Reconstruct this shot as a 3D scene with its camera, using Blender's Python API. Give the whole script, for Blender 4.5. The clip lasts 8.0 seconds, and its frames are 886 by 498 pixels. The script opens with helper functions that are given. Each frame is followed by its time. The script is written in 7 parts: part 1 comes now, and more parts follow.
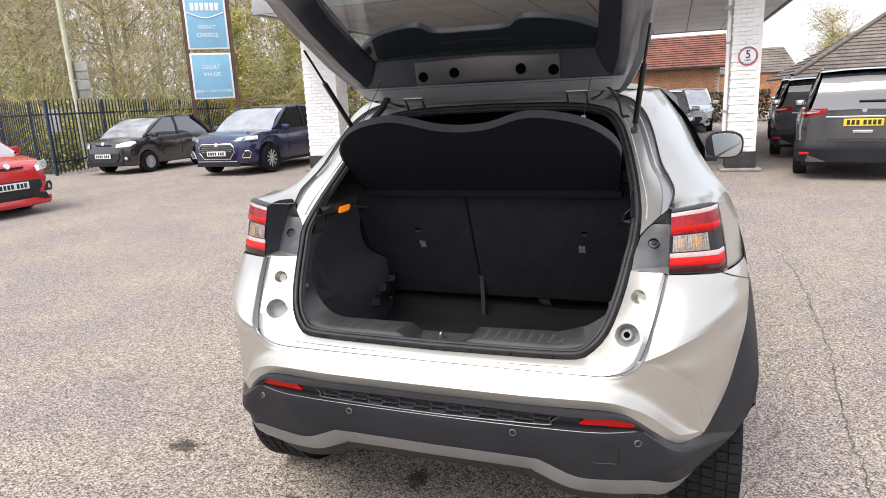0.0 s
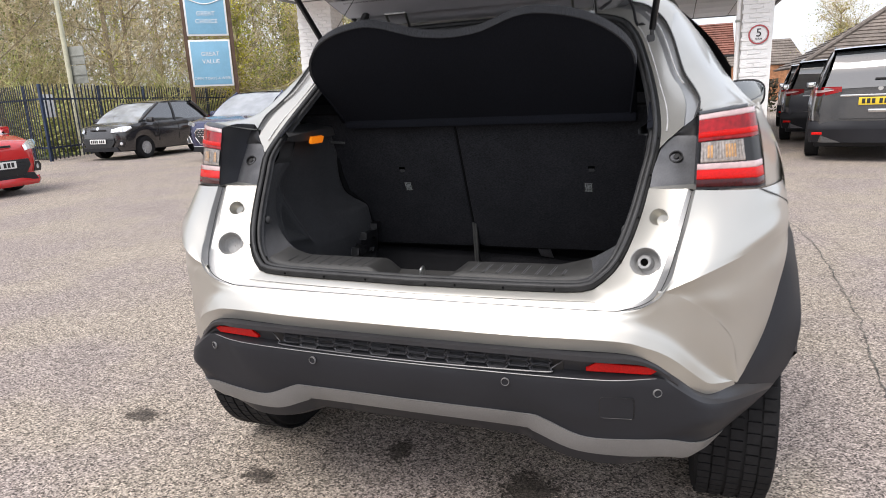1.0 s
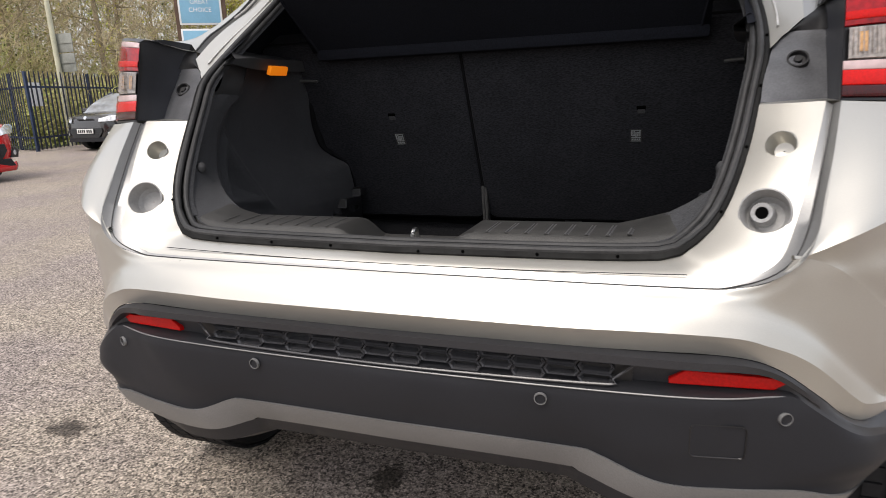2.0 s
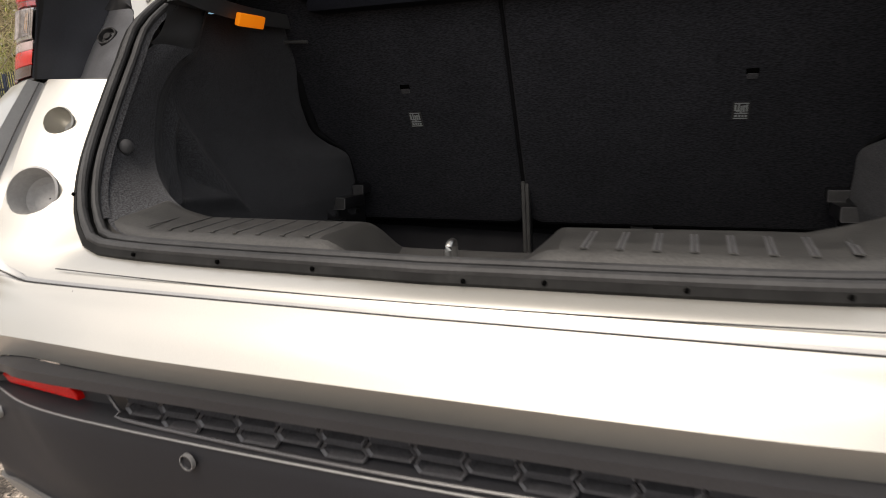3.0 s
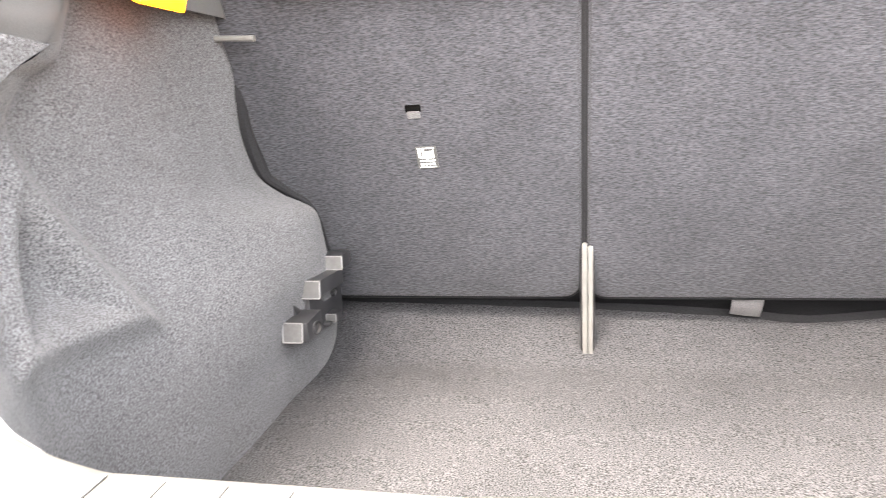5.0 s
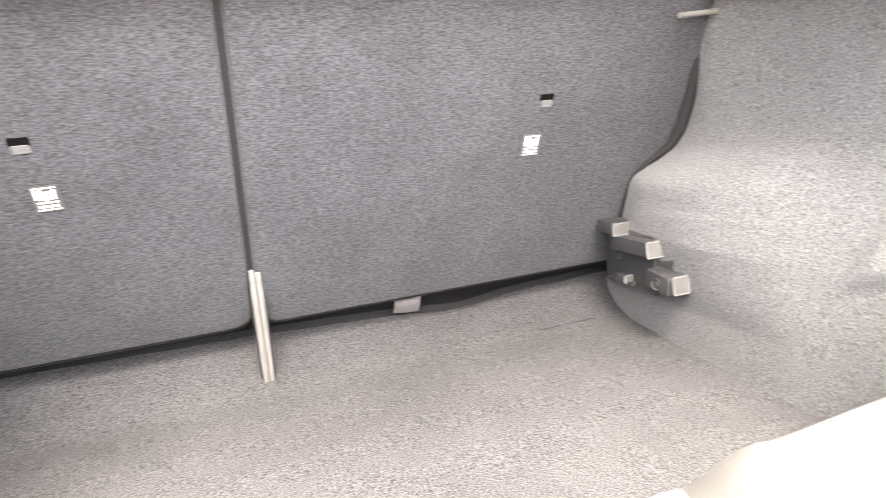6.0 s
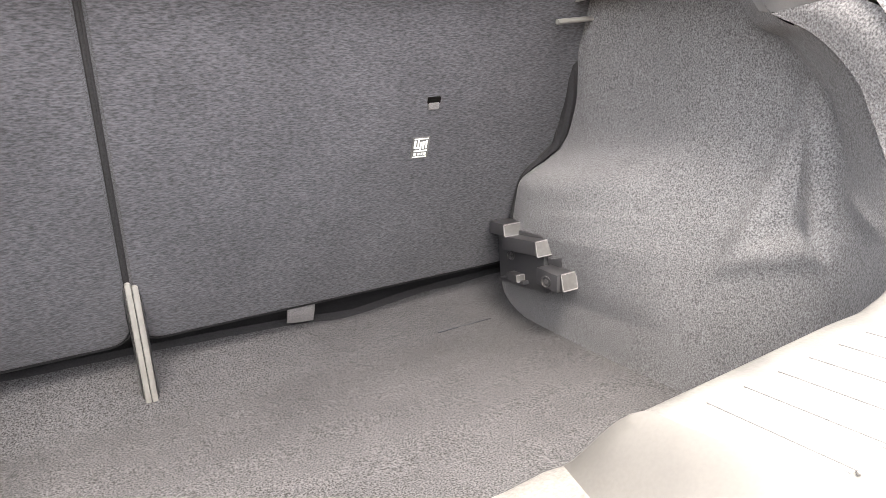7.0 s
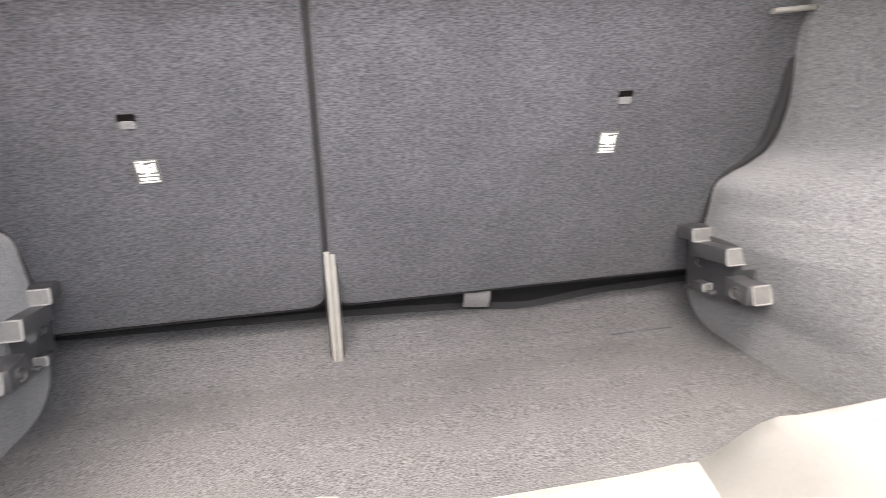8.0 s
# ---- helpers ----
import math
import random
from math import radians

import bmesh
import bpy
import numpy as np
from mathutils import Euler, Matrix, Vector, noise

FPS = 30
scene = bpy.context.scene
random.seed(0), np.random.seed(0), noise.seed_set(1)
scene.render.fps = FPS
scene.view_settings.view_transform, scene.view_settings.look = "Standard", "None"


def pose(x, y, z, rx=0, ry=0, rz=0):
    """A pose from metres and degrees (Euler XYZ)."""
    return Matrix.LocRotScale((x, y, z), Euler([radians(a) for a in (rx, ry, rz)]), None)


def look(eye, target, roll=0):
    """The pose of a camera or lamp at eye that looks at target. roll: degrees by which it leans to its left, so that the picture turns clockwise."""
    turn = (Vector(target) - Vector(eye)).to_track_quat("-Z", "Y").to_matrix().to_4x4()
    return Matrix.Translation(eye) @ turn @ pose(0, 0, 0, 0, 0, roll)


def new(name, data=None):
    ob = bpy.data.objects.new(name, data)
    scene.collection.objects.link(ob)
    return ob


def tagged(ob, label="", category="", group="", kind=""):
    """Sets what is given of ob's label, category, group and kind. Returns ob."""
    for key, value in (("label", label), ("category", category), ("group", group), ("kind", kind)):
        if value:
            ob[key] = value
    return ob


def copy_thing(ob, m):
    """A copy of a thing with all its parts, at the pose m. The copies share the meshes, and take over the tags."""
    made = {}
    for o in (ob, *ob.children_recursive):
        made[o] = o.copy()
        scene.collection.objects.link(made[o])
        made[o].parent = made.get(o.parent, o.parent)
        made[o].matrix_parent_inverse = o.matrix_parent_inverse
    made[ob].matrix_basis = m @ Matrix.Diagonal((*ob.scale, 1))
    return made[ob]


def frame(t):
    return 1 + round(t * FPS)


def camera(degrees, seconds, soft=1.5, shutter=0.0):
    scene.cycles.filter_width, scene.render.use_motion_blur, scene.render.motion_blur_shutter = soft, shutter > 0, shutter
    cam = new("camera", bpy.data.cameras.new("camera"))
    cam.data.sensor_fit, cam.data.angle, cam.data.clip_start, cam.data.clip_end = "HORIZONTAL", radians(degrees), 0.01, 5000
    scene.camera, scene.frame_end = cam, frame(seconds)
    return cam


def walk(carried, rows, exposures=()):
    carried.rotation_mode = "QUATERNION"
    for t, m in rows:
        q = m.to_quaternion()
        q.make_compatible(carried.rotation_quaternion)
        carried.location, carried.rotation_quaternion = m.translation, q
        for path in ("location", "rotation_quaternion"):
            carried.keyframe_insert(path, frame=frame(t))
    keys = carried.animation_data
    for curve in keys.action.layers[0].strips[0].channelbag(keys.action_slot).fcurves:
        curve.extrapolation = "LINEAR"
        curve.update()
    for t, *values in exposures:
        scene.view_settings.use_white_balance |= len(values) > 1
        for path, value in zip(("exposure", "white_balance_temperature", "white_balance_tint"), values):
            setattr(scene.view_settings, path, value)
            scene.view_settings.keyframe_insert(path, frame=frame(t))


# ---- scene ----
cam = camera(69.3, 8.0, soft=0.6, shutter=0.3)
PATH = [
    (0, (0.675, -1.549, 1.519), (0.01, 0.282, 1.068), -2.6),
    (0.5, (0.678, -1.45, 1.407), (0.008, 0.379, 0.953), -2.6),
    (1, (0.631, -1.28, 1.245), (-0.043, 0.545, 0.782), -2.5),
    (1.2, (0.593, -1.184, 1.176), (-0.081, 0.642, 0.714), -2.4),
    (2.3, (0.397, -0.684, 1.01), (-0.274, 1.14, 0.538), -2.3),
    (2.5, (0.362, -0.605, 0.985), (-0.312, 1.22, 0.522), -2.3),
    (3, (0.236, -0.402, 0.957), (-0.444, 1.423, 0.501), -2.2),
    (3.5, (0.095, -0.229, 0.959), (-0.586, 1.598, 0.516), -2.3),
    (4, (0.002, -0.066, 0.968), (-0.678, 1.766, 0.54), -2.8),
    (4.2, (-0.019, -0.026, 0.975), (-0.691, 1.808, 0.546), -2.9),
    (5.3, (-0.138, 0.047, 0.988), (-0.292, 1.994, 0.558), -3.6),
    (5.5, (-0.135, 0.046, 0.993), (-0.069, 1.997, 0.559), -4.1),
    (6, (-0.146, 0.071, 1.01), (0.505, 1.899, 0.527), -4.3),
    (6.5, (-0.129, 0.069, 0.999), (0.747, 1.802, 0.52), -4.5),
    (7, (-0.132, 0.068, 0.993), (0.799, 1.775, 0.526), -4.1),
    (7.5, (-0.13, 0.047, 1.006), (0.703, 1.798, 0.517), -3.6),
    (8, (-0.113, 0.04, 0.975), (0.258, 1.959, 0.554), -2.9),
]
EXPOSURES = [(0.0, 1.12, 6280, 12), (1.2, 0.9, 6300, 12), (2.5, 0.68, 6750, 12), (3.0, 0.75, 6950, 12), (3.5, 2.62, 6900, 12), (4.0, 4.25, 6800, 12), (4.2, 4.7, 6800, 12), (5.3, 5.85, 7280, 12), (5.5, 5.85, 7280, 12),
             (6.0, 5.8, 7280, 12), (6.5, 5.35, 7130, 12), (7.0, 5.05, 7080, 12), (7.5, 5.0, 7080, 12), (8.0, 5.3, 7130, 12)]
walk(cam, [(t, look(eye, target, roll)) for t, eye, target, roll in PATH], EXPOSURES)

# ---------------------------------------------------------------- light
world = bpy.data.worlds.new("overcast_sky")
scene.world = world
world.use_nodes = True
wn = world.node_tree
sky = wn.nodes.new("ShaderNodeTexSky")
sky.sky_type = "NISHITA"
sky.sun_disc = False
SUN_EL, SUN_ROT = 57.0, 197.0
sky.sun_elevation, sky.sun_rotation = radians(SUN_EL), radians(SUN_ROT)
sky.air_density, sky.dust_density, sky.ozone_density = 1.0, 6.0, 0.6
cloud = wn.nodes.new("ShaderNodeMix")
cloud.data_type = "RGBA"
cloud.inputs["Factor"].default_value = 0.72
cloud.inputs["B"].default_value = (4.6, 4.7, 4.85, 1)
wn.links.new(sky.outputs[0], cloud.inputs["A"])
wn.links.new(cloud.outputs["Result"], wn.nodes["Background"].inputs[0])
wn.nodes["Background"].inputs[1].default_value = 0.15
sun_data = bpy.data.lights.new("sun", "SUN")
sun_data.energy, sun_data.angle, sun_data.color = 1.1, radians(30), (1.0, 0.96, 0.9)
sun = new("sun", sun_data)
sun_way = Vector((math.sin(radians(SUN_ROT)) * math.cos(radians(SUN_EL)), math.cos(radians(SUN_ROT)) * math.cos(radians(SUN_EL)), math.sin(radians(SUN_EL))))
sun.matrix_world = look(sun_way * 40, (0, 0, 0))


# ---------------------------------------------------------------- materials
def mat(name, color, rough=0.6, metal=0.0, grain=0.0, scale=200.0, stain=0.0, stain_scale=3.0, bump=0.0, coat=0.0, random_value=0.0, spec=0.5, color2=None, sheen=0.0, stretch=None):
    """A surface with fine grain, broader stains and fine relief; sizes are in metres."""
    m = bpy.data.materials.new(name)
    m.use_nodes = True
    nt = m.node_tree
    b = nt.nodes["Principled BSDF"]
    b.inputs["Base Color"].default_value = (*color, 1)
    b.inputs["Roughness"].default_value = rough
    b.inputs["Metallic"].default_value = metal
    b.inputs["Specular IOR Level"].default_value = spec
    b.inputs["Coat Weight"].default_value = coat
    b.inputs["Coat Roughness"].default_value = 0.06
    if not (grain or stain or bump or random_value or color2):
        return m
    co = nt.nodes.new("ShaderNodeTexCoord")
    fine = nt.nodes.new("ShaderNodeTexNoise")
    fine.inputs["Scale"].default_value, fine.inputs["Detail"].default_value = scale, 3
    if stretch:
        mp = nt.nodes.new("ShaderNodeMapping")
        mp.inputs["Scale"].default_value = stretch
        nt.links.new(co.outputs["Object"], mp.inputs["Vector"])
        nt.links.new(mp.outputs[0], fine.inputs["Vector"])
    else:
        nt.links.new(co.outputs["Object"], fine.inputs["Vector"])
    broad = nt.nodes.new("ShaderNodeTexNoise")
    broad.inputs["Scale"].default_value, broad.inputs["Detail"].default_value = stain_scale, 5
    nt.links.new(co.outputs["Object"], broad.inputs["Vector"])
    value = None
    for tex, amount in ((fine, grain), (broad, stain)):
        ramp = nt.nodes.new("ShaderNodeMapRange")
        ramp.inputs["From Min"].default_value, ramp.inputs["From Max"].default_value = 0.34, 0.66
        ramp.inputs["To Min"].default_value, ramp.inputs["To Max"].default_value = 1 - amount, 1 + amount
        nt.links.new(tex.outputs["Fac"], ramp.inputs["Value"])
        if value is None:
            value = ramp.outputs[0]
        else:
            mul = nt.nodes.new("ShaderNodeMath")
            mul.operation = "MULTIPLY"
            nt.links.new(value, mul.inputs[0])
            nt.links.new(ramp.outputs[0], mul.inputs[1])
            value = mul.outputs[0]
    if random_value:
        info = nt.nodes.new("ShaderNodeObjectInfo")
        rr = nt.nodes.new("ShaderNodeMapRange")
        rr.inputs["To Min"].default_value, rr.inputs["To Max"].default_value = 1 - random_value, 1 + random_value
        nt.links.new(info.outputs["Random"], rr.inputs["Value"])
        mul = nt.nodes.new("ShaderNodeMath")
        mul.operation = "MULTIPLY"
        nt.links.new(value, mul.inputs[0])
        nt.links.new(rr.outputs[0], mul.inputs[1])
        value = mul.outputs[0]
    base = nt.nodes.new("ShaderNodeMix")
    base.data_type = "RGBA"
    base.inputs["A"].default_value = (*color, 1)
    base.inputs["B"].default_value = (*(color2 or color), 1)
    sharp = nt.nodes.new("ShaderNodeMapRange")
    sharp.inputs["From Min"].default_value, sharp.inputs["From Max"].default_value = 0.42, 0.58
    nt.links.new(broad.outputs["Fac"], sharp.inputs["Value"])
    nt.links.new(sharp.outputs[0], base.inputs["Factor"])
    mix = nt.nodes.new("ShaderNodeVectorMath")
    mix.operation = "SCALE"
    nt.links.new(base.outputs["Result"], mix.inputs[0])
    nt.links.new(value, mix.inputs["Scale"])
    nt.links.new(mix.outputs[0], b.inputs["Base Color"])
    if sheen:
        b.inputs["Sheen Weight"].default_value = sheen
        b.inputs["Sheen Roughness"].default_value = 0.5
        b.inputs["Sheen Tint"].default_value = (0.6, 0.6, 0.62, 1)
    if bump:
        bn = nt.nodes.new("ShaderNodeBump")
        bn.inputs["Strength"].default_value, bn.inputs["Distance"].default_value = 0.6, bump
        nt.links.new(fine.outputs["Fac"], bn.inputs["Height"])
        nt.links.new(bn.outputs[0], b.inputs["Normal"])
    return m


M_PAINT = mat("silver_paint", (0.52, 0.507, 0.465), 0.38, 0.74, grain=0.03, scale=900, stain=0.05, stain_scale=2.5, coat=0.6)
# silver paint darkened to put the tailgate's inner shade into its colour
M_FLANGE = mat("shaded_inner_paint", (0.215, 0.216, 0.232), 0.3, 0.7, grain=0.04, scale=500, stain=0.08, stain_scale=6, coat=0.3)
M_PLASTIC = mat("black_textured_plastic", (0.0165, 0.0172, 0.0208), 0.5, grain=0.12, scale=700, stain=0.1, stain_scale=6, bump=0.0002, spec=0.3)
M_GLOSSBLACK = mat("satin_black_plastic", (0.012, 0.012, 0.013), 0.3, grain=0.1, scale=60, stain=0.15, stain_scale=8)
M_SILVERTRIM = mat("grey_satin_trim", (0.235, 0.236, 0.235), 0.42, 0.4, grain=0.08, scale=400, stain=0.1, stain_scale=5)
M_RUBBER = mat("black_rubber", (0.014, 0.014, 0.015), 0.6, grain=0.15, scale=120, stain=0.25, stain_scale=14, spec=0.3)
M_FLANGERUBBER = mat("grimy_black_rubber", (0.0095, 0.0095, 0.0092), 0.7, grain=0.2, scale=140, stain=0.45, stain_scale=22, spec=0.2)
M_SEAL = mat("dusty_grey_rubber", (0.029, 0.0292, 0.030), 0.6, grain=0.15, scale=160, stain=0.3, stain_scale=18)
M_TRIM = mat("grained_grey_plastic", (0.0477, 0.0477, 0.0491), 0.62, grain=0.06, scale=500, stain=0.06, stain_scale=9, bump=0.0004)
M_RECESS = mat("satin_charcoal_plastic", (0.027, 0.0275, 0.031), 0.36, grain=0.1, scale=400, stain=0.12, stain_scale=8)
M_BOLTPANEL = mat("satin_dark_grey_panel", (0.098, 0.100, 0.107), 0.38, grain=0.12, scale=300, stain=0.2, stain_scale=20)
M_TAILTRIM = mat("dark_soft_plastic", (0.029, 0.033, 0.044), 0.42, grain=0.1, scale=300, stain=0.15, stain_scale=6)
M_CELL = mat("satin_grille_plastic", (0.070, 0.070, 0.075), 0.2, grain=0.1, scale=300)
M_HEADLAMP = mat("clear_headlamp", (0.62, 0.64, 0.66), 0.12, 0.45, grain=0.25, scale=14, coat=1.0)
# pale base and raised IOR put the bright sky reflection into the glass
M_WINDSCREEN = mat("sky_bright_windscreen", (0.26, 0.275, 0.285), 0.03, grain=0.25, scale=3)
M_REARGLASS = mat("dark_rear_glass", (0.014, 0.016, 0.019), 0.05, spec=0.3)
M_WINDSCREEN.node_tree.nodes["Principled BSDF"].inputs["IOR"].default_value = 3.4
M_SEALANT = mat("painted_sealant", (0.62, 0.61, 0.59), 0.5, 0.3, grain=0.1, scale=200, stain=0.15, stain_scale=20)
# silver paint made paler and less metallic, so the hinge rail reads as lit
M_TAILMETAL = mat("lit_tailgate_paint", (0.60, 0.60, 0.645), 0.35, 0.2, grain=0.04, scale=500, stain=0.1, stain_scale=5, coat=0.4)
M_CHEEK = mat("charcoal_lamp_cheek", (0.036, 0.038, 0.045), 0.42, grain=0.08, scale=300, stain=0.15, stain_scale=9)
M_PALELENS = mat("pale_frosted_lens", (0.62, 0.46, 0.46), 0.12, grain=0.1, scale=60, coat=1.0)
# body silver darkened; the gutters' shade is in this colour
M_GUTTER = mat("shaded_gutter_paint", (0.35, 0.35, 0.345), 0.4, 0.7, grain=0.04, scale=500, stain=0.08, stain_scale=8, coat=0.3)
M_BUFFER = mat("pale_grey_rubber", (0.30, 0.30, 0.30), 0.6, grain=0.1, scale=200)
M_PIPEGAP = mat("black_piping_and_gaps", (0.007, 0.007, 0.008), 0.8, grain=0.3, scale=400, spec=0.15)
M_GROOVE = mat("dark_groove", (0.042, 0.042, 0.042), 0.8, grain=0.2, scale=300)
M_CARPET = mat("dark_grey_felt", (0.0492, 0.0503, 0.0538), 0.95, grain=0.60, scale=460, stain=0.07, stain_scale=7, bump=0.002, spec=0.2, sheen=0.12)
M_SEATCLOTH = mat("charcoal_seat_felt", (0.0234, 0.0241, 0.0282), 0.95, grain=0.48, scale=540, stain=0.10, stain_scale=9, bump=0.0016, spec=0.2, sheen=0.06, stretch=(0.26, 1, 1))
M_FLOOR = mat("charcoal_floor_felt", (0.0262, 0.0263, 0.0284), 0.95, grain=0.70, scale=440, stain=0.07, stain_scale=8, bump=0.0015, spec=0.08)
M_BLACKCLOTH = mat("black_cloth", (0.0074, 0.0085, 0.0128), 0.95, grain=0.3, scale=300, stain=0.1, spec=0.22)
M_PLATE = mat("scuffed_sill_plate", (0.0325, 0.0320, 0.0305), 0.55, grain=0.14, scale=350, stain=0.22, stain_scale=28, bump=0.0004)
M_SILL = mat("grained_sill_plastic", (0.0410, 0.0400, 0.0378), 0.6, grain=0.26, scale=420, stain=0.14, stain_scale=16, bump=0.0006)
M_POCKET = mat("matt_grey_pocket", (0.36, 0.357, 0.35), 0.5, 0.1, grain=0.05, scale=200, stain=0.12, stain_scale=25)
M_DEEPLENS = mat("deep_red_lens_edge", (0.045, 0.001, 0.003), 0.1, grain=0.2, scale=90, coat=0.4, spec=0.3)
M_AMBERLENS = mat("amber_bulb_behind_lens", (0.50, 0.27, 0.10), 0.2, 0.2, grain=0.35, scale=110, coat=1.0)
M_LIGHTGREY = mat("pale_grey_plastic", (0.075, 0.074, 0.072), 0.45, grain=0.06, scale=200, stain=0.12, stain_scale=30)
M_CHROME = mat("chrome", (0.75, 0.75, 0.74), 0.18, 1.0, grain=0.05, scale=60)
M_STEEL = mat("zinc_steel", (0.5, 0.5, 0.48), 0.35, 1.0, grain=0.1, scale=90, stain=0.15)
M_RED = mat("red_reflector", (0.56, 0.006, 0.004), 0.2, grain=0.12, scale=260, coat=0.1, spec=0.25)
M_REDLENS = mat("red_lens", (0.26, 0.003, 0.006), 0.12, grain=0.25, scale=90, stain=0.25, stain_scale=18, coat=0.3, spec=0.3)
M_CLEARLENS = mat("smoky_clear_lens", (0.34, 0.30, 0.27), 0.12, 0.3, grain=0.3, scale=120, stain=0.25, stain_scale=22, coat=1.0)
M_PINKLENS = mat("pale_red_lens", (0.48, 0.13, 0.14), 0.15, grain=0.2, scale=90, coat=1.0)
M_GLASSDARK = mat("tinted_glass", (0.012, 0.015, 0.018), 0.04, coat=0.5, spec=0.7)
M_CARGLASS = mat("car_window_glass", (0.02, 0.023, 0.025), 0.03, spec=0.6)
M_CARGLASS.node_tree.nodes["Principled BSDF"].inputs["IOR"].default_value = 2.3
M_GLASS = mat("tinted_rear_glass", (0.02, 0.03, 0.034), 0.02, spec=0.6)
M_GLASS.node_tree.nodes["Principled BSDF"].inputs["Alpha"].default_value = 0.7
M_MIRROR = mat("mirror", (0.85, 0.87, 0.87), 0.02, 1.0)
M_TYRE = mat("tyre_rubber", (0.0105, 0.0105, 0.0115), 0.8, grain=0.2, scale=80, stain=0.3, stain_scale=9, spec=0.25)
M_ALLOY = mat("alloy", (0.62, 0.62, 0.62), 0.35, 0.6, grain=0.08, scale=50)
M_LABELWHITE = mat("label_white", (0.27, 0.29, 0.29), 0.6, grain=0.1, scale=600)
M_LABELBLACK = mat("label_black", (0.02, 0.02, 0.02), 0.7, grain=0.1, scale=600)
M_SLOPE = mat("darker_sill_plastic", (0.0285, 0.028, 0.0268), 0.5, grain=0.08, scale=400, stain=0.15, stain_scale=14)
M_BRACKET = mat("charcoal_bracket_plastic", (0.013, 0.0132, 0.015), 0.42, grain=0.1, scale=300, stain=0.12, stain_scale=14)
M_TABRIM = mat("worn_and_lit_plastic_edge", (0.085, 0.085, 0.088), 0.4, grain=0.1, scale=300)
M_TONGUE = mat("grey_felt_tongue", (0.05, 0.05, 0.053), 0.9, grain=0.3, scale=500)
M_WEB = mat("grey_webbing", (0.1309, 0.1270, 0.1309), 0.7, grain=0.4, scale=700, bump=0.0005)
M_ASPHALT = mat("worn_asphalt", (0.262, 0.223, 0.201), 0.92, grain=0.38, scale=190, stain=0.10, stain_scale=1.1, bump=0.005, spec=0.3, color2=(0.262, 0.225, 0.186))

def chippings(m, scale, low, high):
    """Adds pale and dark stone chips to an asphalt."""
    nt = m.node_tree
    b = nt.nodes["Principled BSDF"]
    old = b.inputs["Base Color"].links[0].from_socket
    co = nt.nodes.new("ShaderNodeTexCoord")
    vo = nt.nodes.new("ShaderNodeTexVoronoi")
    vo.inputs["Scale"].default_value = scale
    nt.links.new(co.outputs["Object"], vo.inputs["Vector"])
    sep = nt.nodes.new("ShaderNodeSeparateColor")
    nt.links.new(vo.outputs["Color"], sep.inputs[0])
    rg = nt.nodes.new("ShaderNodeMapRange")
    rg.inputs["To Min"].default_value, rg.inputs["To Max"].default_value = low, high
    nt.links.new(sep.outputs[0], rg.inputs["Value"])
    sc = nt.nodes.new("ShaderNodeVectorMath")
    sc.operation = "SCALE"
    nt.links.new(old, sc.inputs[0])
    nt.links.new(rg.outputs[0], sc.inputs["Scale"])
    nt.links.new(sc.outputs[0], b.inputs["Base Color"])


chippings(M_ASPHALT, 165, 0.18, 1.94)
chippings(M_ASPHALT, 75, 0.76, 1.24)
M_HOLE = mat("dark_hollow", (0.001, 0.001, 0.001), 0.9, spec=0.05)
M_STAIN = mat("oil_stained_asphalt", (0.085, 0.072, 0.060), 0.85, grain=0.45, scale=190, stain=0.3, stain_scale=12, bump=0.005, spec=0.3)
chippings(M_STAIN, 165, 0.4, 1.7)


def soak(m):
    """Lets a stain thin out towards its edge, chip by chip."""
    nt = m.node_tree
    b = nt.nodes["Principled BSDF"]
    amount = nt.nodes.new("ShaderNodeAttribute")
    amount.attribute_name = "soak"
    co = nt.nodes.new("ShaderNodeTexCoord")
    tex = nt.nodes.new("ShaderNodeTexNoise")
    tex.inputs["Scale"].default_value, tex.inputs["Detail"].default_value = 70, 4
    nt.links.new(co.outputs["Object"], tex.inputs["Vector"])
    add = nt.nodes.new("ShaderNodeMath")
    add.operation = "MULTIPLY_ADD"
    add.inputs[1].default_value = 1.5
    nt.links.new(tex.outputs["Fac"], add.inputs[0])
    nt.links.new(amount.outputs["Fac"], add.inputs[2])
    rg = nt.nodes.new("ShaderNodeMapRange")
    rg.inputs["From Min"].default_value, rg.inputs["From Max"].default_value = 0.92, 1.35
    rg.inputs["To Max"].default_value = 0.9
    nt.links.new(add.outputs[0], rg.inputs["Value"])
    nt.links.new(rg.outputs[0], b.inputs["Alpha"])


soak(M_STAIN)
M_CRACK = mat("bitumen_joint", (0.10, 0.092, 0.08), 0.9, grain=0.5, scale=60, stain=0.4, stain_scale=5)
M_WHITEPAINT = mat("white_masonry_paint", (0.85, 0.85, 0.84), 0.75, grain=0.05, scale=90, stain=0.06, stain_scale=1.5, bump=0.002, random_value=0.02)
M_BASEBLACK = mat("black_masonry_paint", (0.03, 0.03, 0.032), 0.8, grain=0.2, scale=60, stain=0.3, stain_scale=5)
M_SOFFIT = mat("white_soffit_board", (0.93, 0.935, 0.935), 0.6, grain=0.03, scale=20, stain=0.08, stain_scale=0.8, random_value=0.04)
M_FASCIA = mat("grey_fascia", (0.32, 0.33, 0.34), 0.5, grain=0.08, scale=15, stain=0.12, stain_scale=1)
M_FENCE = mat("dark_blue_painted_steel", (0.016, 0.03, 0.07), 0.5, grain=0.2, scale=30, stain=0.3, stain_scale=4, random_value=0.25)
